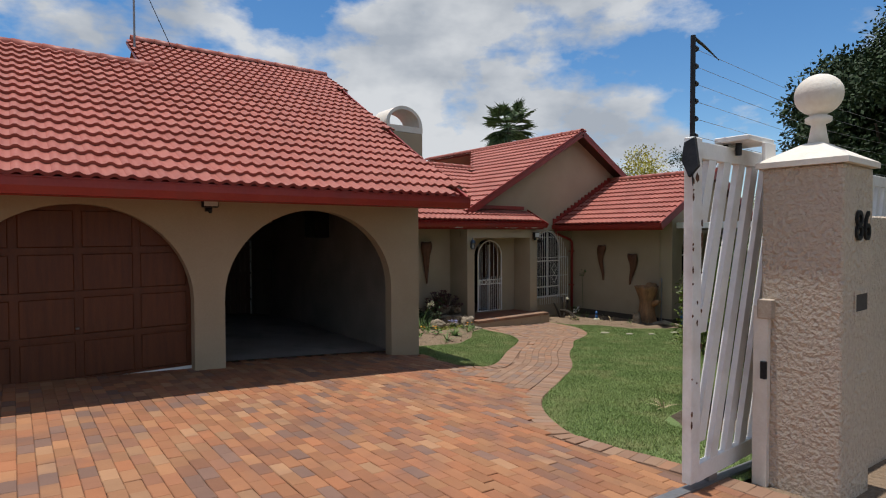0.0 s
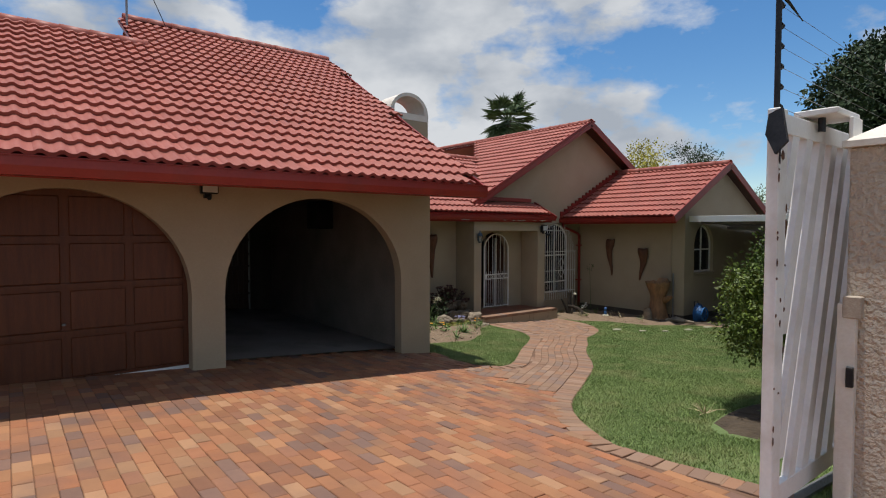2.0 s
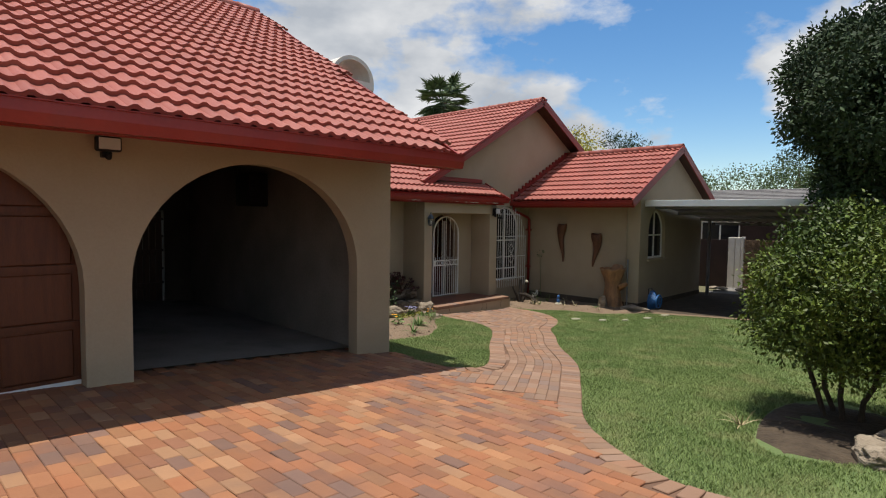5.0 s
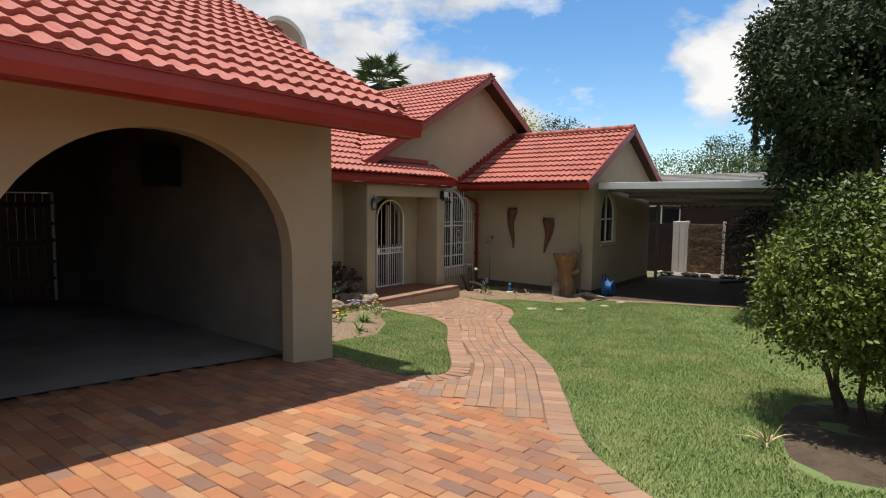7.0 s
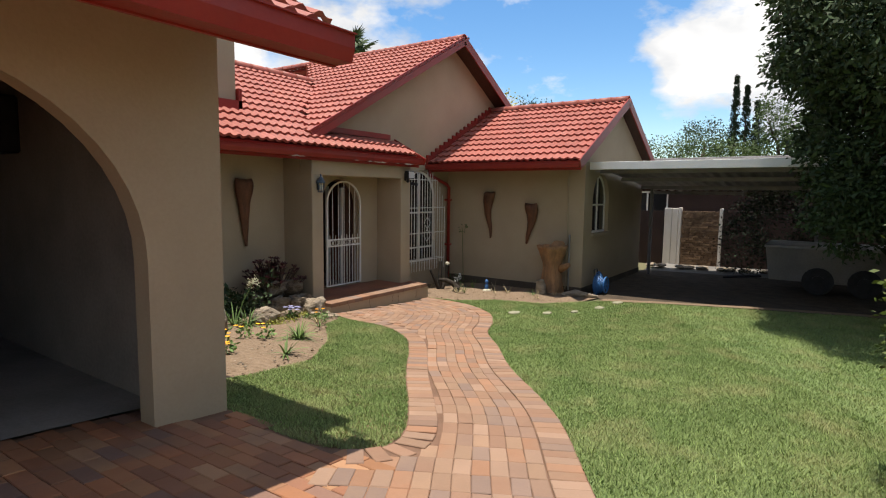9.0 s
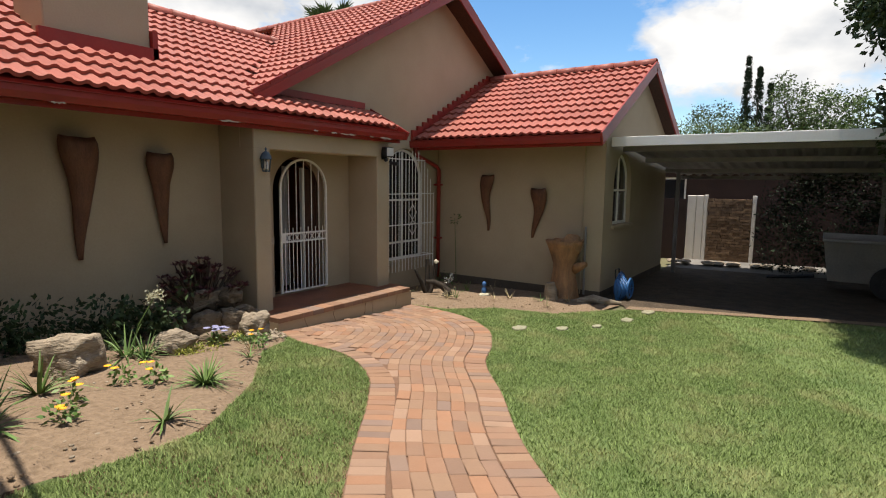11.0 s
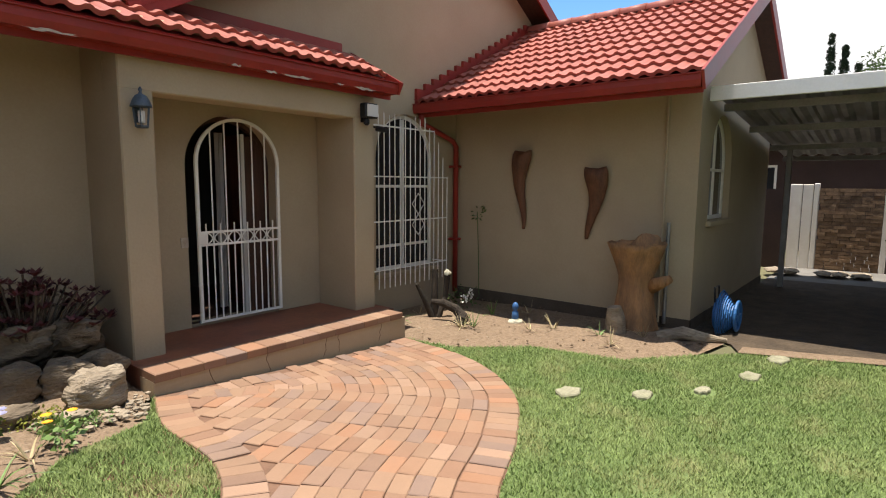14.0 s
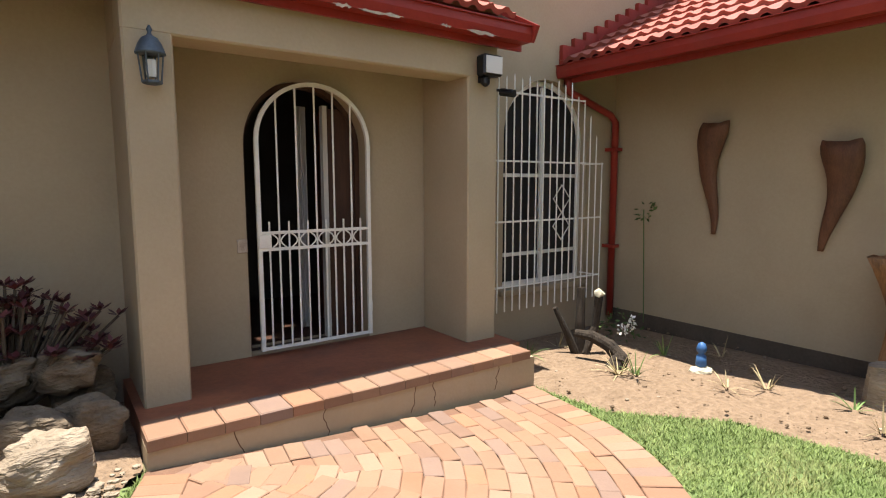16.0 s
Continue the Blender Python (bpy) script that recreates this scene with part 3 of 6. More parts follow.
ob = build("porch_column", Shape().box(9.57, 9.83, 11.22, FRONT + 0.06, FLOOR - 0.4, 1.40, 0.012), PLASTER)
tagged(ob, "beige plastered porch column", "column", "porch columns", "structure")
ob = build("porch_column", Shape().box(11.965, 12.27, 11.22, 11.876, FLOOR - 0.4, 1.40, 0.012), PLASTER)
tagged(ob, "beige plastered porch column", "column", "porch columns", "structure")
ob = build("porch_beam", Shape().box(9.568, 12.272, 11.217, 11.5, 1.37, 1.95, 0.012).box(9.568, 9.832, 11.5, FRONT + 0.06, 1.37, 1.95).box(11.963, 12.272, 11.5, 11.876, 1.37, 1.95), PLASTER)
tagged(ob, "beige plastered beam over the porch", "beam", "", "structure")
ob = build("porch_ceiling", Shape().box(9.83, 11.965, 11.5, 11.878, 1.62, 1.68), PLASTER)
tagged(ob, "plastered porch ceiling", "ceiling", "", "structure")

# ---- roofs ----
TW, TE = 0.32, 0.318                      # tile width and exposed length


def tile_mesh(name, mat):
    """One concrete tile with two rolls, lying along its slope: x across, y up the slope, its tail at y = 0."""
    me = bpy.data.meshes.new(name)
    n = 10
    vs = []
    for y, lift in ((0.0, 0.046), (TE + 0.03, 0.002)):
        for k in range(n + 1):
            t = k / n * 2
            w = 0.5 + 0.5 * math.cos(2 * math.pi * (t - 0.32))
            vs.append((k / n * TW, y, lift + 0.034 * w**1.5))
    vs += [(x, y + 0.003, z - 0.042) for x, y, z in vs[: n + 1]]
    fs = [(k, k + 1, n + 2 + k, n + 1 + k) for k in range(n)]
    fs += [(2 * n + 2 + k, 2 * n + 3 + k, k + 1, k) for k in range(n)]
    me.from_pydata(vs, [], fs)
    me.materials.append(mat)
    me.shade_smooth()
    me.set_sharp_from_angle(angle=radians(50))
    return me, vs, fs


TILE_ME, TILE_V, TILE_F = tile_mesh("roof_tile", TILE)


def roof(name, label, origin, across, up, width, length, keep, near, under=0.05, limit=290):
    """A tiled slope from its eave corner: across runs along the eave, up along the slope. keep(x, y) tells which tiles are laid, near(x, y) which
    of them are pieces of their own."""
    o, a, u = Vector(origin), Vector(across).normalized(), Vector(up).normalized()
    nrm = a.cross(u)
    base = Matrix((a, u, nrm)).transposed().to_4x4()
    root = thing(name, origin, label, "roof", "", "structure")
    cols, rows = round(width / TW), round(length / TE)
    joined, board, singles = Shape(), Shape(), []
    for j in range(rows):
        for i in range(cols):
            p = o + a * (i * TW) + u * (j * TE)
            c = p + a * TW / 2 + u * TE / 2
            if not keep(c.x, c.y):
                continue
            m = Matrix.Translation(p) @ base
            if near(c.x, c.y) and len(singles) < limit:
                singles.append(m)
            else:
                joined.add([m @ Vector(v) for v in TILE_V], TILE_F)
            q = [p - nrm * 0.012, p + a * TW - nrm * 0.012, p + a * TW + u * TE - nrm * 0.012, p + u * TE - nrm * 0.012]
            board.add(q + [v - nrm * under for v in q], [(0, 1, 2, 3), (7, 6, 5, 4), (0, 4, 5, 1), (1, 5, 6, 2), (2, 6, 7, 3), (3, 7, 4, 0)])
    part("roof_deck", board, FASCIA, root, "red-painted boards under the tiles")
    if joined.f:
        ob = part("tile_field", joined, TILE_FAR, root, "rows of red concrete roof tiles")
        ob["kind"] = "stuff"
        ob.data.shade_smooth()
        ob.data.set_sharp_from_angle(angle=radians(50))
    TILES.append((root, singles))
    return root


TILES = []
COS = math.cos(math.atan(0.53))


def edge_garage(y):
    return 5.62 + 0.84 * (y - 6.5) / 6.7


roof("roof_garage", "long slope of red concrete tiles over the garage", (-8.94, 6.55, 2.05), (1, 0, 0), (0, 1, 0.53), 15.7, 6.85 / COS,
     lambda x, y: x < edge_garage(y) - 0.05 and y < 13.12 and (y < 11.2 or 2.1 < x), lambda x, y: -0.2 < x and y < 9.6)


def z_low(y):
    return 1.79 + 0.53 * (y - 10.95)


def z_gab(x):
    return 4.77 - 0.548 * abs(14.64 - x)


roof("roof_house", "low slope of red concrete tiles over the front rooms and porch", (5.62, 11.10, 1.840), (1, 0, 0), (0, 1, 0.53), 8.0, 3.60 / COS,
     lambda x, y: (x < 12.5 if y < 11.8 else z_low(y) > z_gab(x) - 0.02) and not (x > 9.7 and 11.75 < y and z_low(y) < z_gab(x)), lambda x, y: x > 6.2 and y < 13.2)
roof("roof_gable", "red concrete tiles on the near slope of the tall gable", (9.75, 20.05, z_gab(9.75)), (0, -1, 0), (1, 0, 0.548), 8.6, 5.0 / math.cos(math.atan(0.548)),
     lambda x, y: y > 11.45 and z_gab(x) > z_low(y) - 0.08, lambda x, y: y < 16.2, limit=280)
roof("roof_gable_back", "red concrete tiles on the far slope of the tall gable", (19.75, 11.45, z_gab(19.75)), (0, 1, 0), (-1, 0, 0.548), 8.6, 5.0 / math.cos(math.atan(0.548)),
     lambda x, y: True, lambda x, y: False)
WS, WB = 0.515, 0.53                      # slopes of the wing's two sides
roof("roof_wing", "red concrete tiles on the near slope of the wing", (13.68, 11.92, 1.765), (0, -1, 0), (1, 0, WS), 3.84, 11 * TE,
     lambda x, y: True, lambda x, y: True)
roof("roof_wing_back", "red concrete tiles on the far slope of the wing", (19.55, 8.08, 1.80), (0, 1, 0), (-1, 0, WB), 3.84, 2.95 / math.cos(math.atan(WB)),
     lambda x, y: True, lambda x, y: False)
# plain back slopes that close the roofs
bk = Shape().add([(-9, 13.15, 5.55), (6.5, 13.15, 5.55), (6.5, 20, 2.0), (-9, 20, 2.0), (-9, 11.2, 4.5), (2.1, 11.2, 4.5), (2.1, 13.15, 4.5), (-9, 13.15, 4.5)], [(3, 2, 1, 0), (4, 5, 6, 7)])
bk.f = bk.f[1:]
bk.add([(2.1, 13.15, 5.55), (6.5, 13.2, 5.58), (6.5, 20, 2.0), (2.1, 20, 2.0), (2.1, 11.2, 4.5), (2.1, 13.15, 4.4)], [(3, 2, 1, 0), (0, 4, 5)])
bk.add([(5.6, 14.6, 3.72), (13.4, 14.6, 3.72), (13.4, 19, 1.8), (5.6, 19, 1.8)], [(3, 2, 1, 0)])
ob = build("roof_back", bk, TILE)
tagged(ob, "plain red back slopes of the roofs", "roof", "", "structure")


def ridge(name, a, b, label):
    """A run of half-round ridge tiles."""
    a, b = Vector(a), Vector(b)
    d = b - a
    k = max(1, int(d.length / 0.40))
    root = thing(name, a, label, "ridge", "", "structure")
    side = d.normalized().cross(Vector((0, 0, 1))).normalized()
    upv = side.cross(d.normalized())
    for i in range(k):
        s = Shape()
        p, q = a + d * (i / k), a + d * ((i + 1) / k) + d.normalized() * 0.03
        n = 8
        for e, r in ((p, 0.118), (q, 0.105)):
            for rr in (r, r - 0.02):
                for j in range(n + 1):
                    t = math.pi * (j / n * 1.15 - 0.075)
                    s.v.append(tuple(e + side * rr * math.cos(t) + upv * (rr * 0.85 * math.sin(t) - 0.03)))
        m = n + 1
        for j in range(n):
            s.f += [(j, j + 1, 2 * m + j + 1, 2 * m + j), (m + j + 1, m + j, 3 * m + j, 3 * m + j + 1), (m + j, m + j + 1, j + 1, j), (2 * m + j, 2 * m + j + 1, 3 * m + j + 1, 3 * m + j)]
        part("ridge_tile", s, TILE, root, "", True)
    return root


ridge("ridge_garage_low", (-4.0, 11.28, 4.58), (2.1, 11.28, 4.58), "red half-round ridge tiles on the lower garage roof")
ridge("ridge_garage_high", (2.05, 13.2, 5.60), (6.45, 13.2, 5.60), "red half-round ridge tiles on the high garage roof")
ridge("ridge_house", (8.9, 14.68, 3.80), (13.0, 14.68, 3.80), "red half-round ridge tiles on the front roof")
ridge("ridge_gable", (14.64, 11.45, 4.81), (14.64, 20.0, 4.81), "red half-round ridge tiles on the tall gable")
ridge("ridge_wing", (16.67, 8.08, 3.375), (16.67, 11.8, 3.375), "red half-round ridge tiles on the wing")


def beam(s, a, b, w, h, up=(0, 0, 1), c=0.0):
    """A straight board of width w and height h from a to b."""
    a, b = Vector(a), Vector(b)
    d = b - a
    z = d.normalized()
    x = z.cross(Vector(up)).normalized()
    y = x.cross(z)
    m = Matrix((x, y, z)).transposed().to_4x4()
    m.translation = a
    return s.box(-w / 2, w / 2, -h / 2, h / 2, 0, d.length, c, m)


def gutter(name, a, b, out, label, size=0.13, drop=0.0):
    """A square gutter along an eave with its fascia board behind it; out points away from the house."""
    a, b, o = Vector(a), Vector(b), Vector(out)
    root = thing(name, a, label, "gutter", "", "structure")
    t, h = 0.006, size
    d = (b - a)
    s = Shape()
    prof = [(0, 0), (0, -h), (h * 0.85, -h), (h, -h * 0.5), (h, 0), (h + 0.02, 0), (h + 0.02, 0.008), (h - t, 0.008), (h - t, -h * 0.5), (h * 0.85 - t, -h + t), (t, -h + t), (t, 0)]
    for e in (a, b):
        for p, q in prof:
            s.v.append(tuple(e + o * p + Vector((0, 0, q))))
    k = len(prof)
    s.f = [(i, (i + 1) % k, k + (i + 1) % k, k + i) for i in range(k)] + [tuple(range(k))[::-1], tuple(range(k, 2 * k))]
    # closed ends
    for e in (a, b - d.normalized() * 0.008):
        s.add([e, e + Vector((0, 0, -h)), e + o * h * 0.85 + Vector((0, 0, -h)), e + o * h + Vector((0, 0, -h * 0.5)), e + o * h], [(0, 1, 2, 3, 4)])
    part("trough", s, FASCIA, root)
    f = Shape()
    beam(f, a - o * 0.014 + Vector((0, 0, -0.07)), b - o * 0.014 + Vector((0, 0, -0.07)), 0.024, 0.2)
    part("fascia_board", f, FASCIA, root)
    return root


gutter("gutter_garage", (-8.9, 6.57, 2.035), (5.58, 6.57, 2.035), (0, -1, 0), "dark red gutter and fascia along the garage eave", 0.16)
gutter("gutter_house", (5.62, 11.14, 1.782), (12.46, 11.14, 1.782), (0, -1, 0), "peeling dark red gutter along the porch eave", 0.12)
gutter("gutter_wing", (13.73, 8.09, 1.745), (13.73, 11.84, 1.745), (-1, 0, 0), "dark red gutter along the wing eave", 0.12)
# rafter tails under the open eaves
for name, ends in (("garage", [((x, 6.60, 1.955), (x, 7.62, 2.496)) for x in [-8.6 + 0.92 * k for k in range(16)]]),
                   ("house", [((x, 11.17, 1.70), (x, 11.94, 2.11)) for x in (5.9, 6.8, 7.7, 8.6, 9.4)]),
                   ("wing", [((13.76, y, 1.69), (14.60, y, 2.12)) for y in (8.3, 9.2, 10.1, 11.0)])):
    root = thing("rafters_" + name, ends[0][0], "dark brown rafter tails under the open eave", "rafters", "", "structure")
    for a, b in ends:
        part("rafter", beam(Shape(), a, b, 0.045, 0.11, (0, 0, 1), 0.004), SOFFIT, root)
# barge boards on the rakes
bb = Shape()
beam(bb, (9.78, 11.44, z_gab(9.78) - 0.05), (14.64, 11.44, z_gab(14.64) - 0.05), 0.03, 0.2)
beam(bb, (14.64, 11.44, z_gab(14.64) - 0.05), (19.75, 11.44, z_gab(19.75) - 0.05), 0.03, 0.2)
beam(bb, (13.63, 8.07, 1.68), (16.67, 8.07, 3.29), 0.03, 0.2)
beam(bb, (16.67, 8.07, 3.29), (19.58, 8.07, 1.72), 0.03, 0.2)
beam(bb, (12.47, 10.99, 1.72), (12.47, 11.84, 2.17), 0.03, 0.14)
beam(bb, (5.61, 6.55, 1.985), (6.46, 13.25, 5.54), 0.03, 0.16)
ob = build("barge_board", bb, FASCIA)
tagged(ob, "dark red barge boards along the gables", "barge board", "", "structure")
so = Shape()
beam(so, (9.78, 11.65, z_gab(9.78) - 0.07), (14.64, 11.65, z_gab(14.64) - 0.07), 0.42, 0.02)
beam(so, (14.64, 11.65, z_gab(14.64) - 0.07), (19.75, 11.65, z_gab(19.75) - 0.07), 0.42, 0.02)
beam(so, (16.67, 8.2, 3.23), (19.58, 8.2, 1.66), 0.23, 0.02)
beam(so, (13.64, 8.2, 1.68), (16.67, 8.2, 3.23), 0.23, 0.02)
tagged(build("gable_soffit", so, DARKWOOD), "dark boards under the gable overhangs", "soffit", "", "structure")
fs = Shape().box(9.95, 12.32, 11.80, 11.848, 2.20, 2.31, 0.006)
tagged(build("flashing_ledge", fs, FASCIA), "dark red flashing board where the porch roof meets the gable", "flashing", "", "structure")
st = Shape()
K = 17
for i in range(K):
    x = 13.66 + (16.67 - 13.66) * i / K
    z = 1.75 + WS * (x - 13.66)
    st.box(x, x + 0.19, 11.80, 11.849, z - 0.06, z + 0.215)
tagged(build("stepped_flashing", st, FASCIA), "stepped dark red flashing up the gable wall", "flashing", "", "structure")


# ---- garage ----
gd = thing("garage_door", (0.63, 7.86, g(0.63, 7.86)), "red-brown stained timber garage door with raised panels, closed", "garage door")
part("door_panel_back", slab(arch(-0.66, 1.92, -0.45, 0.62, 1.90), [], wall_y(7.86), 0.05), GARDOOR, gd)
for r in range(4):
    for c in range(4):
        x0, z0 = -0.56 + c * 0.62, -0.22 + r * 0.52
        x1, z1 = x0 + 0.54, z0 + 0.44
        part("panel", Shape().box(x0, x1, 7.845, 7.866, z0, z1, 0.012), GARDOOR, gd)
for z in (-0.25, 0.27, 0.79, 1.31):
    part("rail", Shape().box(-0.66, 1.92, 7.838, 7.862, z - 0.025, z + 0.025), GARDOOR, gd)
part("lock", Shape().lathe((0.62, 7.83, 0.36), [(0.02, 0), (0.02, 0.02)], 10), ZINC, gd, "small metal door lock")
part("bottom_strip", Shape().box(-0.66, 1.92, 7.83, 7.86, -0.33, -0.255), FASCIA_W, gd, "pale weather strip")
s = Shape().box(2.5, 3.2, 13.5, 13.62, -0.45, -0.4).box(2.5, 2.55, 13.5, 13.62, -0.4, 1.45).box(3.15, 3.2, 13.5, 13.62, -0.4, 1.45).box(2.55, 3.15, 13.5, 13.62, 1.4, 1.45)
tagged(build("doorway_frame", s, DARKWOOD), "dark frame of the back doorway in the garage", "door frame", "", "structure")
s = Shape().tube([(4.93, GY + 0.06, -0.42), (4.93, GY + 0.06, 0.85)], 0.018, 8)
single("garage_pipe", s, IRON, "dark pipe inside the garage arch jamb", "pipe")
bx = thing("wall_box", (5.0, 10.6, 1.4), "dark box hung high on the garage wall", "box")
part("case", Shape().box(4.84, 5.16, 10.35, 10.85, 1.42, 1.96, 0.02), IRON, bx)
part("lid", Shape().box(4.825, 4.84, 10.37, 10.83, 1.44, 1.94, 0.004), IRON, bx)
bd = thing("back_door", (4.25, 13.62, -0.5), "dark plank door of the garage, a bright gap beside it", "door")
for k in range(6):
    part("plank", Shape().box(3.91 + 0.12 * k, 4.025 + 0.12 * k, 13.64, 13.675, -0.49, 1.32, 0.004), DARKWOOD, bd)
for z in (-0.2, 0.45, 1.08):
    part("ledge", Shape().box(3.93, 4.60, 13.61, 13.64, z, z + 0.11, 0.004), DARKWOOD, bd)
for z in (-0.12, 0.16, 0.52, 0.8, 1.14):
    part("hinge", Shape().box(4.5, 4.67, 13.655, 13.67, z, z + 0.05), IRON, bd)

lt = thing("floodlight", (2.07, 7.55, 1.80), "small floodlight with sensor on the garage wall", "lamp", "floodlights")
part("bracket", Shape().box(2.03, 2.11, 7.56, 7.63, 1.79, 1.84, 0.004), IRON, lt)
hd = part("housing", Shape().box(1.97, 2.17, 7.48, 7.57, 1.84, 1.97, 0.012), IRON, lt)
part("glass", Shape().box(1.985, 2.155, 7.474, 7.482, 1.855, 1.955), LAMPGLASS, hd, "pale square lamp glass")
part("sensor", Shape().lathe((2.07, 7.52, 1.765), [(0.012, 0), (0.026, 0.015), (0.026, 0.045), (0.014, 0.06)], 12), IRON, lt)

# chimney
ch = thing("chimney", (8.25, 12.5, 2.2), "beige plastered chimney with an arched cap", "chimney")
part("shaft", Shape().box(7.67, 8.83, 12.2, 12.95, 2.0, 4.18, 0.015), PLASTER, ch)
part("arched_cap", slab(arch(7.67, 8.83, 4.18, 4.32, 4.86), [arch(7.79, 8.71, 4.34, 4.42, 4.77)], wall_y(12.2), 0.75), CAP, ch, "whitewashed arched cap")
fsh = Shape().box(7.60, 8.90, 12.13, 12.2, z_low(12.15) - 0.02, z_low(12.15) + 0.14).box(8.83, 8.89, 12.13, 13.0, z_low(12.6) - 0.25, z_low(12.6) + 0.1)
part("flashing", fsh, FASCIA, ch, "dark red flashing at the foot")

an = thing("roof_antenna", (2.2, 12.6, 5.2), "thin television antenna mast on the garage roof", "antenna")
part("mast", Shape().tube([(2.0, 12.4, 4.9), (2.0, 12.4, 7.2)], 0.02, 8), ZINC, an)
part("boom", Shape().tube([(1.9, 12.4, 6.75), (2.15, 12.4, 6.95)], 0.012, 6), ZINC, an)
for k in range(4):
    part("element", Shape().tube([(1.93 + 0.06 * k, 12.2, 6.78 + 0.045 * k), (1.93 + 0.06 * k, 12.6, 6.78 + 0.045 * k)], 0.006, 5), ZINC, an)
part("stay_wire", Shape().tube([(2.0, 12.4, 6.8), (2.75, 12.75, 5.4)], 0.008, 5), IRON, an)

# ---- entrance gate, pillar and boundary ----
P0, P1, Q0, Q1 = 4.40, 5.0, 1.22, 1.73
pz = g(4.6, 1.5)
pl = thing("gate_pillar", (4.7, 1.47, pz), "rough-stuccoed beige gate pillar with a pale cap and ball", "gate pillar")
part("shaft", Shape().box(P0, P1, Q0, Q1, pz - 0.2, 1.95, 0.012), STUCCO, pl)
cx, cy = (P0 + P1) / 2, (Q0 + Q1) / 2
cp = Shape()
for k, (e, z) in enumerate(((0.035, 1.95), (0.035, 1.99), (-0.20, 2.13), (-0.22, 2.13))):
    cp.v += [(P0 - e, Q0 - e, z), (P1 + e, Q0 - e, z), (P1 + e, Q1 + e, z), (P0 - e, Q1 + e, z)]
for k in range(3):
    cp.f += [(4 * k + i, 4 * k + (i + 1) % 4, 4 * k + 4 + (i + 1) % 4, 4 * k + 4 + i) for i in range(4)]
cp.f += [(3, 2, 1, 0), (12, 13, 14, 15)]
part("cap", cp, CAP, pl, "pale pyramid cap")
part("finial", Shape().lathe((cx, cy, 2.12), [(0.07, 0), (0.055, 0.08), (0.045, 0.15), (0.085, 0.17), (0.085, 0.20), (0.05, 0.22)] + [(0.155 * math.sin(math.pi * (0.12 + 0.88 * k / 12)), 0.365 - 0.15 * math.cos(math.pi * (0.12 + 0.88 * k / 12))) for k in range(12)] + [(0.004, 0.515)], 28), CAP, pl, "white ball finial", True)
slot = part("letterbox", slab([(4.62, 0.90), (4.92, 0.90), (4.92, 1.08), (4.62, 1.08)], [[(4.65, 0.93), (4.89, 0.93), (4.89, 1.05), (4.65, 1.05)]], lambda u, v, w: (u, Q0 - 0.008 + w, v), 0.008), STUCCO, pl, "letterbox slot frame")
# flat plate whose colour stands for the shade inside the slot
part("slot", Shape().box(4.65, 4.89, Q0 - 0.004, Q0 + 0.002, 0.93, 1.05), UNLIT_IN, slot)
for k, ch_ in enumerate("86"):
    fc = bpy.data.curves.new("number", "FONT")
    fc.body, fc.size, fc.extrude, fc.align_x = ch_, 0.30, 0.008, "CENTER"
    tmp = bpy.data.objects.new("number", fc)
    scene.collection.objects.link(tmp)
    dg = bpy.context.evaluated_depsgraph_get()
    me = bpy.data.meshes.new_from_object(tmp.evaluated_get(dg))
    bpy.data.objects.remove(tmp)
    ob = new("house_number", me)
    me.materials.append(IRON)
    ob.parent = pl
    ob.matrix_basis = Matrix.Translation(Vector((4.68 + 0.17 * k, Q0 - 0.009, 1.43)) - Vector(pl.location)) @ pose(0, 0, 0, 90, 0, 0)
    tagged(ob, "black house number digit " + ch_)
rcv = thing("gate_receiver", (4.37, 1.70, 0.3), "beige steel gate catch on the pillar edge", "gate catch")
part("channel", Shape().box(4.345, 4.40, 1.66, 1.76, pz - 0.1, 0.95, 0.004), CAP, rcv)
part("box", Shape().box(4.33, 4.40, 1.63, 1.73, 0.86, 1.0, 0.006), PEEL, rcv)
part("hook", Shape().box(4.32, 4.35, 1.66, 1.70, 0.42, 0.55, 0.004), IRON, rcv)

bw = Shape().box(5.0, 16.0, 1.38, 1.60, -1.4, 1.62, 0.015)
tagged(build("wall_boundary", bw, STUCCO), "stuccoed boundary wall beside the gate", "wall", "", "structure")
bw = Shape().box(-12, -6.5, 1.38, 1.60, -0.6, 1.62)
tagged(build("wall_boundary_far", bw, STUCCO), "stuccoed boundary wall beyond the gateway", "wall", "", "structure")

GX = 3.70
GB = g(GX, 1.92) + 0.05
gt = thing("sliding_gate", (GX, 1.92, g(GX, 1.92)), "white steel sliding gate with slanted slats, half open", "gate")
part("post", Shape().box(GX, GX + 0.12, 1.88, 1.95, GB, 2.14, 0.006), WHITE, gt)
part("top_rail", Shape().box(GX + 0.12, GX + 4.6, 1.895, 1.945, 2.00, 2.12, 0.005), WHITE, gt)
part("bottom_rail", Shape().box(GX + 0.12, GX + 4.6, 1.895, 1.945, -0.28, -0.15, 0.005), WHITE, gt)
part("end_post", Shape().box(GX + 4.6, GX + 4.7, 1.89, 1.95, -0.5, 2.12, 0.006), WHITE, gt)
for x in (GX + 0.35, GX + 4.3):
    part("roller", Shape().tube([(x, 1.90, -0.30), (x, 1.94, -0.30)], 0.06, 14), ZINC, gt, "steel ground roller")
tl = 0.29
Z0, Z1 = -0.15, 2.0
k = -0.6
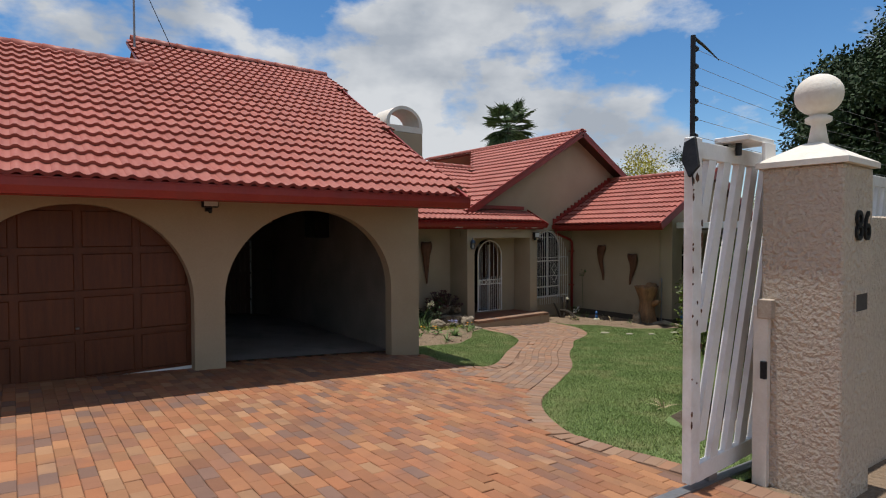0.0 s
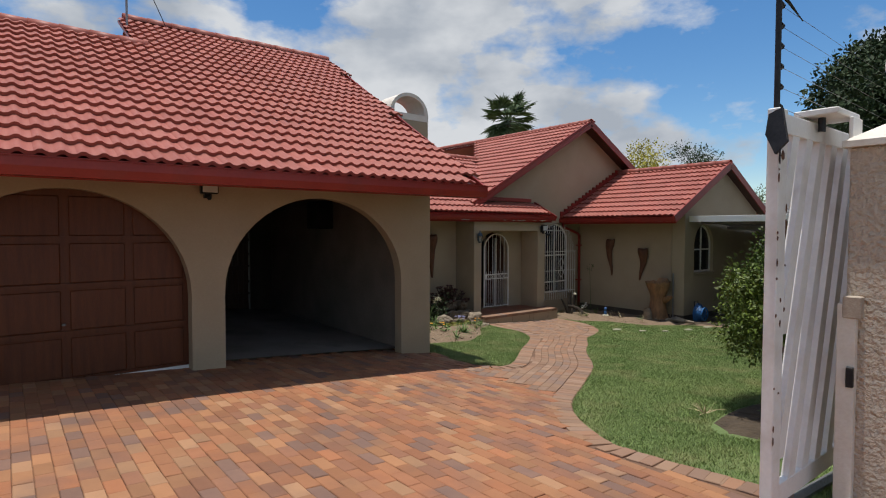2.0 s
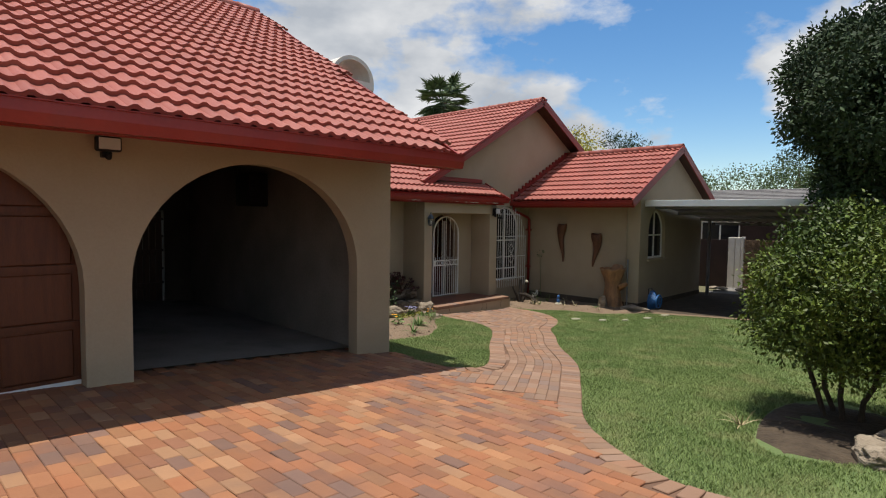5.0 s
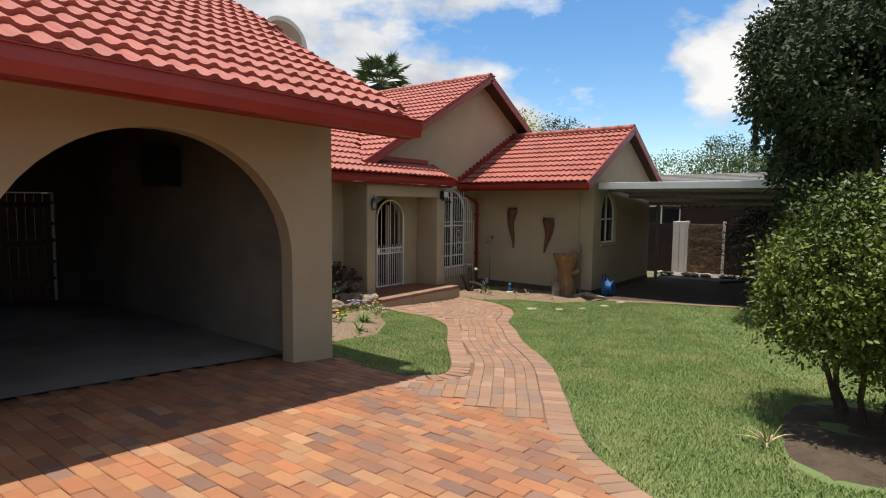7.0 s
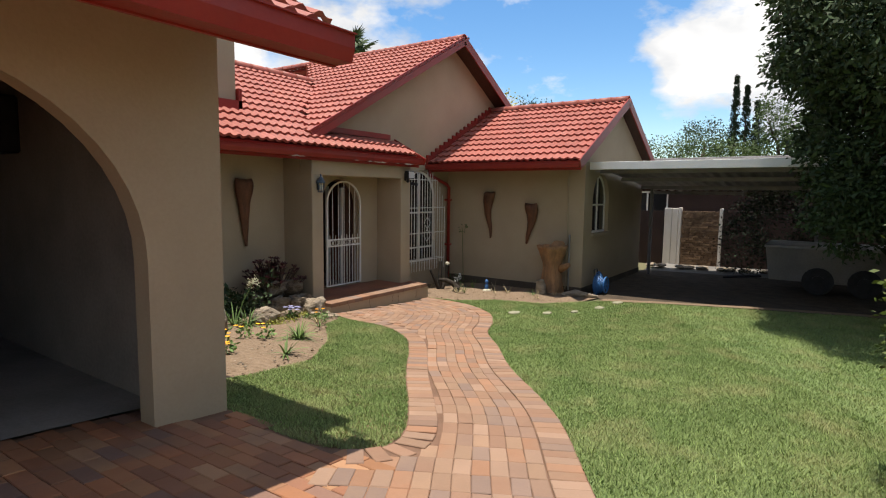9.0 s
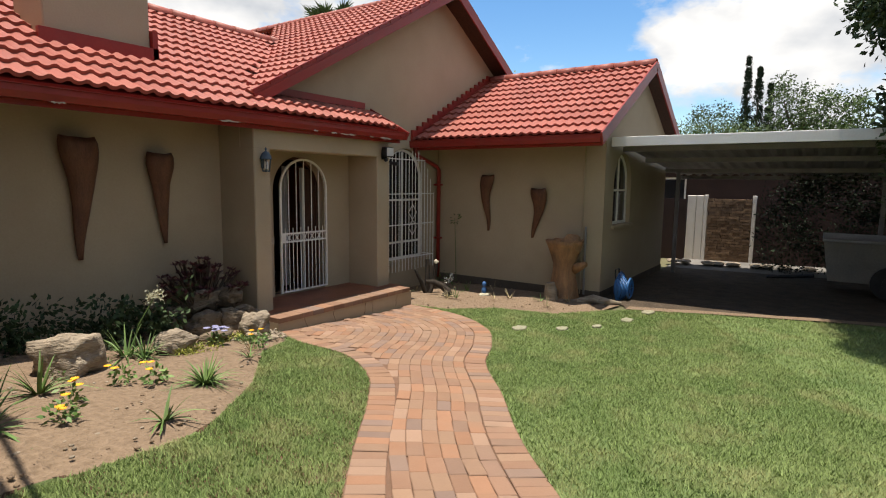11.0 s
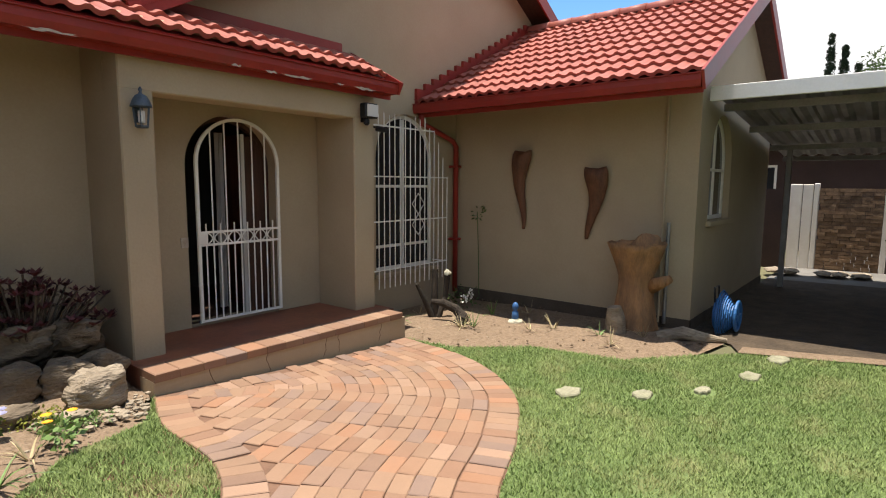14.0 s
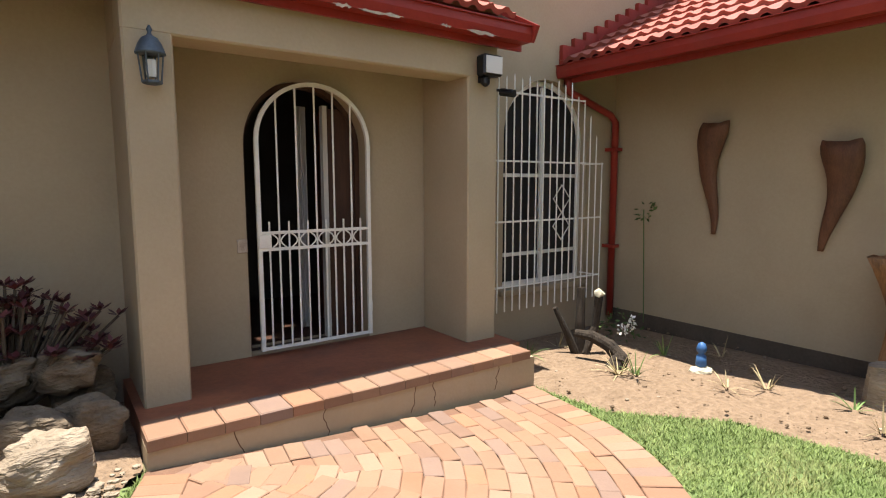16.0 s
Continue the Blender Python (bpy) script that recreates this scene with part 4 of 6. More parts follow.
while k < 4.5:
    xa, za, xb, zb = GX + k, Z0, GX + k + (Z1 - Z0) * tl, Z1
    w = 0.105
    lim0, lim1 = GX + 0.12, GX + 4.6
    if xa < lim0:
        za, xa = za + (lim0 - xa) / tl, lim0
    if xb > lim1:
        zb, xb = zb - (xb - lim1) / tl, lim1
    if zb - za > 0.12:
        ring = [(xa, za), (min(xa + w, lim1), za), (min(xb + w, lim1), zb), (xb, zb)]
        part("slat", Shape().add([(x, y, z) for y in (1.898, 1.942) for x, z in ring], [(0, 1, 2, 3), (7, 6, 5, 4), (0, 4, 5, 1), (1, 5, 6, 2), (2, 6, 7, 3), (3, 7, 4, 0)]), WHITE, gt)
    k += 0.225
rk = random.Random(3)
for k in range(22):
    x, z = GX + rk.choice([-0.001, 0.0, 0.06, 0.115]), rk.uniform(-0.2, 2.05)
    part("rust_chip", Shape().blob((x + 0.004, 1.879, z), (0.010, 0.003, rk.uniform(0.006, 0.028)), k, 0.4, 2), RUST, gt, "dark chipped spot")
part("rust_chip", Shape().blob((GX + 0.05, 1.879, 1.86), (0.022, 0.003, 0.03), 40, 0.5, 2), RUST, gt, "dark chipped spot")
pole = part("fence_pole", Shape().tube([(GX + 0.055, 1.92, 2.1), (GX + 0.055, 1.92, 2.84)], 0.017, 10), IRON, gt, "black electric fence pole")
for k in range(6):
    part("insulator", Shape().tube([(GX + 0.07, 1.92, 2.16 + 0.12 * k), (GX + 0.105, 1.92, 2.155 + 0.12 * k)], 0.018, 8), IRON, pole, "black wire insulator")
    part("fence_wire", Shape().tube([(GX + 0.10, 1.92, 2.155 + 0.12 * k), (GX + 2.3, 1.92, 2.10 + 0.12 * k), (GX + 4.65, 1.92, 2.155 + 0.12 * k)], 0.0018, 4), ZINC, pole, "thin fence wire")
part("spring_arm", Shape().tube([(GX + 0.055, 1.92, 2.83), (GX + 0.2, 1.92, 2.80), (GX + 0.42, 1.92, 2.74)], [0.012, 0.01, 0.003], 6), IRON, pole, "black sprung wire end")
part("end_pole", Shape().tube([(GX + 4.65, 1.92, 2.1), (GX + 4.65, 1.92, 2.82)], 0.017, 8), IRON, gt, "black electric fence pole")
flap = part("rubber_flap", slab([(1.82, 1.93), (1.88, 1.86), (1.94, 1.98), (1.93, 2.10), (1.86, 2.13)], [], lambda u, v, w: (GX - 0.035 + w - 0.12 * (2.1 - v), u, v), 0.03), IRON, gt, "torn black rubber buffer")
part("strip", Shape().tube([(GX - 0.05, 1.86, 1.92), (GX - 0.065, 1.85, 1.8)], [0.008, 0.003], 5), IRON, flap)
gb_ = thing("gate_guide", (4.45, 1.80, 1.95), "white steel guide bracket over the gate at the pillar", "gate guide")
part("plate", Shape().box(4.20, 4.62, 1.74, 1.99, 2.15, 2.19, 0.006), WHITE, gb_)
part("flange", Shape().box(4.20, 4.62, 1.975, 1.99, 2.06, 2.15, 0.003), WHITE, gb_)
part("bracket_arm", Shape().box(4.42, 4.60, 1.72, 1.745, 1.88, 2.15, 0.003), WHITE, gb_)
for y in (1.865, 1.965):
    part("guide_roller", Shape().tube([(4.32, y, 2.06), (4.32, y, 2.15)], 0.022, 12), IRON, gb_, "black guide roller")
trk = Shape()
for k in range(40):
    x0, x1 = 0.3 + k * 0.2, 0.5 + k * 0.2
    trk.add([(x, y, g(x, y) + dz) for dz in (-0.03, 0.012) for x, y in ((x0, 1.88), (x1, 1.88), (x1, 1.96), (x0, 1.96))], [(4, 5, 6, 7), (0, 1, 5, 4), (2, 3, 7, 6)])
tagged(build("gate_track", trk, ZINC), "steel track of the sliding gate", "gate track", "", "structure")

# ---- porch fittings ----
df = thing("front_door", (10.9, 12.1, FLOOR), "dark timber front door, one leaf standing open behind the gate", "door")
fr = slab(arch(10.387, 11.398, FLOOR, 0.82, 1.333), [arch(10.43, 11.355, FLOOR + 0.001, 0.82, 1.29)], wall_y(12.02), 0.08)
part("frame", fr, DARKWOOD, df)
part("fixed_leaf", Shape().box(11.12, 11.36, 12.04, 12.08, FLOOR + 0.01, 1.15, 0.004), DARKWOOD, df, "narrow dark side leaf")
lf = Shape().box(11.30, 11.34, 12.10, 12.75, FLOOR + 0.02, 1.2, 0.004)
part("open_leaf", lf, GARDOOR, df, "open dark red-brown leaf")
part("leaf_edge", Shape().box(11.075, 11.115, 12.03, 12.09, FLOOR + 0.01, 1.17), CURTAIN, df, "pale door edge")
cu = Shape()
for k in range(16):
    x = 10.985 + 0.006 * k
    cu.v += [(x, 12.40 + 0.02 * math.sin(k * 1.7), FLOOR + 0.03), (x, 12.40 + 0.02 * math.sin(k * 1.7), 1.2)]
cu.f = [(2 * k, 2 * k + 2, 2 * k + 3, 2 * k + 1) for k in range(15)]
single("door_curtain", cu, CURTAIN, "pale grey curtain hanging inside the doorway", "curtain")

sg = thing("security_gate", (10.9, 11.80, FLOOR), "cream-painted arched steel security gate, closed", "security gate")
Gx0, Gx1, Gz0, Gzs, Gzt, Gy = 10.455, 11.365, FLOOR + 0.05, 0.85, 1.285, 11.80
c, r = (Gx0 + Gx1) / 2, (Gx1 - Gx0) / 2
top = lambda x: Gzs + (Gzt - Gzs) * math.sqrt(max(0.0, 1 - ((x - c) / r) ** 2))
ring = [(Gx0, Gy, Gz0)] + [(c - r * math.cos(math.pi * k / 24), Gy, Gzs + (Gzt - Gzs) * math.sin(math.pi * k / 24)) for k in range(25)] + [(Gx1, Gy, Gz0)]
sh = Shape()
for a, b in zip(ring, ring[1:]):
    beam(sh, a, b, 0.03, 0.03, (0, 1, 0))
part("frame", sh, BARS, sg)
for z in (Gz0 + 0.012, 0.04, 0.165):
    part("cross_rail", beam(Shape(), (Gx0, Gy, z), (Gx1, Gy, z), 0.022, 0.022), BARS, sg)
for k in range(1, 6):
    x = Gx0 + (Gx1 - Gx0) * k / 6
    part("long_bar", Shape().tube([(x, Gy, Gz0), (x, Gy, top(x) - 0.01)], 0.0075, 6), BARS, sg)
for k in range(12):
    if k % 2 == 0:
        x = Gx0 + (Gx1 - Gx0) * (k + 1) / 12
        part("short_bar", Shape().tube([(x, Gy, Gz0), (x, Gy, 0.25)], [0.0075, 0.0075], 6), BARS, sg)
for k in range(5):
    x = Gx0 + (Gx1 - Gx0) * (k + 1) / 6
    for sgn in (-1, 1):
        arc = [(x + sgn * (0.062 - 0.05 * math.sin(math.pi * j / 8)), Gy, 0.045 + 0.115 * j / 8) for j in range(9)]
        part("scroll", Shape().tube(arc, 0.006, 5), BARS, sg)
part("lock_box", Shape().box(Gx0 - 0.01, Gx0 + 0.085, Gy - 0.02, Gy + 0.02, 0.05, 0.155, 0.004), BARS, sg, "cream lock box")
part("strike_plate", Shape().box(10.31, 10.385, DOORW - 0.012, DOORW, 0.02, 0.12, 0.003), PEEL, sg, "worn strike plate")
for z in (-0.55, 0.75):
    part("hinge", Shape().tube([(Gx1 + 0.018, Gy + 0.01, z), (Gx1 + 0.018, Gy + 0.01, z + 0.09)], 0.012, 8), BARS, sg)

# lantern on the column
ln = thing("wall_lantern", (9.70, 11.13, 1.02), "blue-grey metal wall lantern with clear panes", "lantern")
bl = material("lantern_metal", (0.05, 0.068, 0.088), (0.10, 0.13, 0.16), 12, 0.6, 0.2, 60, metal=0.3)
LX, LY, LZ = 9.70, 11.12, 1.05


def small(shape, k=0.77):
    """The shape shrunk about the lantern's arm."""
    shape.v = [(LX + k * (x - LX), 11.22 + k * (y - 11.22), LZ + 0.14 + k * (z - LZ - 0.14)) for x, y, z in shape.v]
    return shape


part("arm", small(Shape().tube([(LX, 11.22, LZ + 0.14), (LX, LY, LZ + 0.14)], 0.012, 8).box(LX - 0.03, LX + 0.03, 11.205, 11.22, LZ + 0.05, LZ + 0.22, 0.004)), bl, ln)
part("base", small(Shape().lathe((LX, LY, LZ - 0.01), [(0.055, 0), (0.07, 0.01), (0.07, 0.025)], 6)), bl, ln)
for k in range(6):
    t = 2 * math.pi * k / 6
    part("corner_bar", small(Shape().tube([(LX + 0.062 * math.cos(t), LY + 0.062 * math.sin(t), LZ), (LX + 0.082 * math.cos(t), LY + 0.082 * math.sin(t), LZ + 0.2)], 0.006, 5)), bl, ln)
part("pane", small(Shape().lathe((LX, LY, LZ + 0.01), [(0.03, 0.03), (0.035, 0.05), (0.035, 0.15)], 8)), LAMPGLASS, ln, "pale lamp glass")
part("roof", small(Shape().lathe((LX, LY, LZ + 0.2), [(0.105, 0), (0.1, 0.015), (0.08, 0.07), (0.055, 0.11), (0.02, 0.13), (0.012, 0.15), (0.022, 0.17), (0.006, 0.2)], 12)), bl, ln, "domed blue-grey hood", True)
# floodlight with camera
fl2 = thing("floodlight", (12.1, 11.12, 1.2), "black floodlight with a sensor on the porch column", "lamp", "floodlights")
part("bracket", Shape().box(12.06, 12.14, 11.16, 11.22, 1.33, 1.48, 0.004), IRON, fl2)
h2 = part("housing", Shape().box(12.0, 12.19, 11.06, 11.17, 1.37, 1.53, 0.014), IRON, fl2)
part("glass", Shape().box(12.015, 12.175, 11.052, 11.062, 1.385, 1.515), LAMPGLASS, h2, "pale square lamp glass")
part("sensor", Shape().lathe((12.06, 11.12, 1.29), [(0.012, 0), (0.034, 0.02), (0.034, 0.06), (0.015, 0.08)], 12), IRON, fl2)
cam_ = thing("security_camera", (12.28, 11.15, 1.22), "small black security camera beside the porch column", "camera")
part("arm", Shape().tube([(12.27, 11.24, 1.30), (12.31, 11.2, 1.29)], 0.012, 6), IRON, cam_)
part("body", Shape().tube([(12.29, 11.2, 1.28), (12.33, 11.08, 1.255)], 0.032, 10), IRON, cam_)

# peeled patches on the porch gutter
rk = random.Random(8)
for x in (7.3, 9.1, 10.45, 10.8, 11.08, 11.6, 11.95):
    wdt = rk.uniform(0.04, 0.22)
    s = Shape()
    n = 22
    ring = [(x + wdt * math.cos(2 * math.pi * k / n) * rk.uniform(0.6, 1), 1.655 + 0.012 * math.sin(2 * math.pi * k / n) * rk.uniform(0.05, 1.6)) for k in range(n)]
    s.add([(u, 11.014 - 0.0016 + 0.35 * max(0, 1.675 - v) * 0.06, v) for u, v in ring], [tuple(range(n))])
    tagged(build("peeled_patch", s, PEEL), "patch of flaking pale paint on the gutter", "peeling paint", "", "structure")

# ---- arched front window with its burglar bars ----
def arched_window(name, x0, x1, z0, zs, zt, y, label, rows, glass_y):
    w = thing(name, ((x0 + x1) / 2, y, z0), label, "window", "", "structure")
    fw = 0.05
    part("window_frame", slab(arch(x0, x1, z0, zs, zt), [arch(x0 + fw, x1 - fw, z0 + fw, zs, zt - fw)], lambda u, v, q: (u, y + q, v), 0.05), BARS, w)
    for x in rows[0]:
        part("mullion", Shape().box(x - 0.02, x + 0.02, y, y + 0.05, z0 + fw, zt - fw * 1.2), BARS, w)
    for z in rows[1]:
        part("transom", Shape().box(x0 + fw, x1 - fw, y + 0.002, y + 0.048, z - 0.018, z + 0.018), BARS, w)
    part("pane", slab(arch(x0 + fw, x1 - fw, z0 + fw, zs, zt - fw), [], lambda u, v, q: (u, glass_y + q, v), 0.006), GLASS, w)
    part("window_sill", Shape().box(x0 - 0.06, x1 + 0.06, y - 0.14, y + 0.05, z0 - 0.07, z0 - 0.002, 0.01), PLASTER, w)
    return w


w1 = arched_window("window_1", 12.905, 14.115, -0.535, 1.0, 1.595, 11.93, "white-framed arched window behind bars", ((13.51,), (-0.2, 0.62)), 11.955)
w2 = arched_window("window_2", 15.125, 16.195, 0.225, 0.95, 1.545, 8.40, "white-framed arched window in the wing end wall", ((15.66,), (0.86,)), 8.425)
gr = thing("burglar_bars", (13.3, 11.6, -0.7), "cream-painted steel burglar bars over the arched window", "window bars")
By = 11.62
for z, x1 in ((-0.46, 14.10), (0.17, 14.10), (0.745, 14.12), (1.38, 13.80)):
    part("cross_bar", beam(Shape(), (12.60, By, z), (x1, By, z), 0.024, 0.016), BARS, gr)
for k in range(16):
    x = 12.62 + k * 0.0985
    zt = 1.55 - 0.03 * (k % 2) if x < 13.66 else (1.42, 1.39, 1.24, 1.04, 0.765)[min(4, int((x - 13.66) / 0.0985))]
    part("upright_bar", Shape().tube([(x, By - 0.012, -0.70), (x, By - 0.012, zt - 0.03), (x, By - 0.012, zt)], [0.0075, 0.0075, 0.002], 6), BARS, gr)
for x in (12.62, 14.06):
    for z in (-0.46, 0.745):
        part("stay", Shape().tube([(x, By, z), (x, 11.85, z)], 0.008, 6), BARS, gr)
for k in range(2):
    z = -0.08 + 0.30 * k
    for sgn in (-1, 1):
        part("lozenge", Shape().tube([(13.80, 11.90, z), (13.80 + sgn * 0.13, 11.90, z + 0.15), (13.80, 11.90, z + 0.30)], 0.007, 5), BARS, gr)

dp = thing("downpipe", (14.5, 11.7, -1.0), "dark red downpipe in the corner of the wing", "downpipe")
part("pipe", Shape().tube([(13.72, 11.78, 1.67), (13.74, 11.78, 1.50), (14.40, 11.76, 1.30), (14.5, 11.76, 1.22), (14.5, 11.76, -1.0)], 0.04, 10), FASCIA, dp, "", True)
for z in (0.9, -0.2):
    part("bracket", Shape().box(14.44, 14.56, 11.70, 11.85, z, z + 0.035), FASCIA, dp)


# ---- carvings on the walls ----
def horn(at, wide, tall, lean, axis, bend, label):
    """A carved tapering root with a two-lobed head and a tail that swings aside; axis x: hung on a wall that faces the street, y: on the wing wall."""
    s = Shape()
    n, m = 22, 18
    for i in range(n + 1):
        t = i / n
        wd = wide * 0.5 * (0.90 + 0.1 * math.sin(math.pi * min(1, t * 3.2))) * (1 - 0.93 * t ** 0.85) * (0.84 if i == 0 else 0.97 if i == 1 else 1.0) + 0.012
        off = lean * t * t + bend * math.sin(t * math.pi * 1.55)
        for k in range(m):
            a = 2 * math.pi * k / m
            kk = 1 + 0.10 * noise.noise(Vector((math.cos(a) * 1.3, math.sin(a) * 1.3, t * 4 + at[0] + at[1]))) - 0.10 * math.exp(-((a - 1.5 * math.pi) / 0.35) ** 2) * (1 - t)
            u, v = off + wd * math.cos(a) * kk, -0.55 * wd * (math.sin(a) + 0.8) * kk
            head = 0.05 * abs(math.cos(a)) - 0.01 if i == 0 else 0.03 * abs(math.cos(a)) if i == 1 else 0.0
            s.v.append((at[0] + u, at[1] + v, at[2] - tall * t + head) if axis == "x" else (at[0] + v, at[1] - u, at[2] - tall * t + head))
    for i in range(n):
        s.f += [(i * m + k, (i + 1) * m + k, (i + 1) * m + (k + 1) % m, i * m + (k + 1) % m) for k in range(m)]
    s.f += [tuple(range(m)), tuple(range(n * m, n * m + m))[::-1]]
    return single("wall_carving", s, HORN, label, "wall carving", "carvings on the walls", "", True)


horn((7.78, FRONT - 0.03, 1.38), 0.44, 1.32, 0.02, "x", 0.03, "large dark brown carved timber tusk on the wall")
horn((8.69, FRONT - 0.03, 1.25), 0.36, 1.08, 0.06, "x", 0.0, "dark brown carved timber tusk on the wall")
horn((WINGX - 0.03, 10.60, 1.09), 0.30, 1.06, -0.05, "y", -0.055, "slim dark brown carved timber tusk on the wall")
horn((WINGX - 0.03, 9.53, 0.85), 0.34, 0.90, -0.08, "y", 0.035, "broad dark brown carved timber tusk on the wall")


# ---- carport and what stands behind it ----
cpz = 1.625
cpt = thing("carport", (17, 5, -1.05), "flat metal carport with a white fascia on steel posts", "carport")
part("fascia", Shape().box(14.75, 14.81, -0.6, 8.28, cpz, cpz + 0.16, 0.004), FASCIA_W, cpt, "white sheet-metal fascia")
part("end_fascia", Shape().box(14.81, 20.2, -0.66, -0.6, cpz - 0.4, cpz + 0.16), FASCIA_W, cpt, "white sheet-metal fascia")
rs = Shape()
n = 150
for i in range(n + 1):
    y = -0.6 + (8.26 + 0.6) * i / n
    z = cpz + 0.115 + (0.018 if i % 4 < 2 else -0.018)
    rs.v += [(14.81, y, z), (20.3, y, z - 0.50)]
rs.f = [(2 * i, 2 * i + 1, 2 * i + 3, 2 * i + 2) for i in range(n)]
part("roof_sheet", rs, ZINC, cpt, "ribbed galvanised roof sheet")
for x in (15.35, 16.9, 18.69, 20.1):
    zp = cpz - 0.092 * (x - 14.81)
    part("purlin", Shape().box(x, x + 0.06, -0.6, 8.26, zp - 0.01, zp + 0.075), ZINC, cpt)
# posts take the darker zinc, which puts the carport's shade into their colour
for x, y in ((18.72, 7.97), (18.72, 4.2), (18.72, 1.0), (14.95, 0.4)):
    part("post", Shape().box(x - 0.04, x + 0.04, y - 0.04, y + 0.04, g(x, y) - 0.05, cpz - 0.092 * (x - 14.81), 0.005), ZINC, cpt, "steel post, its pale colour darkened for shade")

fp = thing("precast_fence", (22.5, 5.0, -1.1), "precast fence panel of rough stacked stone between posts", "fence")
fx = 21.6
for y in (6.65, 7.81):
    part("post", Shape().box(fx - 0.07, fx + 0.07, y - 0.045, y + 0.045, -1.2, 0.72, 0.01), CAP, fp, "pale concrete post")
rk = random.Random(11)
row, z = 0, -1.1
while z < 0.62:
    y = 6.70
    while y < 7.70:
        L = rk.uniform(0.12, 0.34)
        part("stone", Shape().box(fx - 0.05 - rk.uniform(0, 0.03), fx + 0.04, y, min(y + L, 7.76) - 0.008, z, z + 0.068), STONEFENCE, fp)
        y += L
    z += 0.075
for a, b, mt in ((7.87, 8.05, CAP), (8.065, 8.28, CAP)):
    s = Shape().box(fx - 0.04, fx + 0.04, a, b, -1.2, 0.70, 0.01)
    single("yard_panel", s, mt, "pale upright concrete fence slab", "fence panel", "pale fence slabs")
# yard wall in the brown that has the shade painted in
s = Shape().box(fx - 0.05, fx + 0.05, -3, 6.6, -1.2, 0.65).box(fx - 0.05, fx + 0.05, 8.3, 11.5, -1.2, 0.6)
tagged(build("wall_yard", s, SHADED_WALL), "brown yard wall behind the carport, darkened for shade", "wall", "", "structure")
lp = Shape()
for k in range(9):
    lp.blob((20.3 + 0.05 * k, 8.3 - 0.36 * k + 0.1 * math.sin(k * 2.2), g(20, 5) + 0.01), (0.28, 0.16, 0.05), k, 0.3, 2)
tagged(build("rubble", lp, ROCK), "pale rubble along the yard edge", "rubble", "", "stuff")

nh = thing("neighbour_house", (30, 6, -1.1), "low brown neighbouring house, walls darkened for shade, with a grey tiled roof", "house")
part("wall", slab([(-6, -1.3), (17, -1.3), (17, 2.0), (-6, 2.0)], [[(9.2, 0.3), (10.8, 0.3), (10.8, 1.25), (9.2, 1.25)]], lambda u, v, w: (26.0 + w, u, v), 0.3), SHADED_WALL, nh)
wf = part("window", slab([(9.2, 0.3), (10.8, 0.3), (10.8, 1.25), (9.2, 1.25)], [[(9.27, 0.37), (9.97, 0.37), (9.97, 1.18), (9.27, 1.18)], [(10.03, 0.37), (10.73, 0.37), (10.73, 1.18), (10.03, 1.18)]], lambda u, v, w: (26.05 + w, u, v), 0.05), BARS, nh, "white window frame")
part("pane", Shape().box(26.07, 26.08, 9.27, 10.73, 0.37, 1.18), GLASS, wf)
roof_ = part("roof", Shape().add([(25.4, -6.5, 1.95), (28.5, -6.5, 2.68), (28.5, 17.5, 2.68), (25.4, 17.5, 1.95), (32, -6.5, 1.9), (32, 17.5, 1.9)], [(0, 1, 2, 3), (1, 4, 5, 2)]), GREY_TILE, nh, "grey tiled roof")
for j in range(10):
    rf = Shape()
    x0, z0 = 25.4 + j * 0.3, 1.98 + j * 0.07
    rf.add([(x0, -6.5, z0 + 0.03), (x0, 17.5, z0 + 0.03), (x0 + 0.31, 17.5, z0 + 0.075), (x0 + 0.31, -6.5, z0 + 0.075), (x0, -6.5, z0), (x0, 17.5, z0)], [(0, 3, 2, 1), (4, 0, 1, 5)])
    part("tile_course", rf, GREY_TILE, roof_)
part("gutter", Shape().box(25.28, 25.4, -6.5, 17.5, 1.90, 2.0), GREY_TILE, nh, "pale gutter")

tl_ = thing("trailer", (18.0, 4.0, g(18, 4.0)), "dusty pale box trailer parked in the shade, its paint darkened for it", "trailer")
# the pale body paint is darkened to carry the carport's shade
part("body", slab([(2.5, -0.72), (5.0, -0.72), (5.1, 0.0), (2.4, 0.0)], [], lambda u, v, w: (17.2 + w, u, v), 1.5), material("shaded_trailer_paint", (0.15, 0.138, 0.12), (0.22, 0.205, 0.18), 2, 0.5, 0.1, 30, stain=(0.12, 0.108, 0.09)), tl_)
part("rim_rail", Shape().box(17.15, 18.75, 2.38, 5.12, -0.01, 0.05, 0.01), ZINC, tl_)
for y in (3.3, 4.1):
    wh = part("wheel", Shape().tube([(17.12, y, g(17, y) + 0.29), (17.3, y, g(17, y) + 0.29)], 0.29, 20), IRON, tl_, "black tyre")
    part("rim", Shape().tube([(17.10, y, g(17, y) + 0.29), (17.13, y, g(17, y) + 0.29)], 0.12, 16), IRON, wh)
part("drawbar", Shape().tube([(17.9, 5.2, -0.75), (17.9, 6.0, -0.85)], 0.035, 8), IRON, tl_)


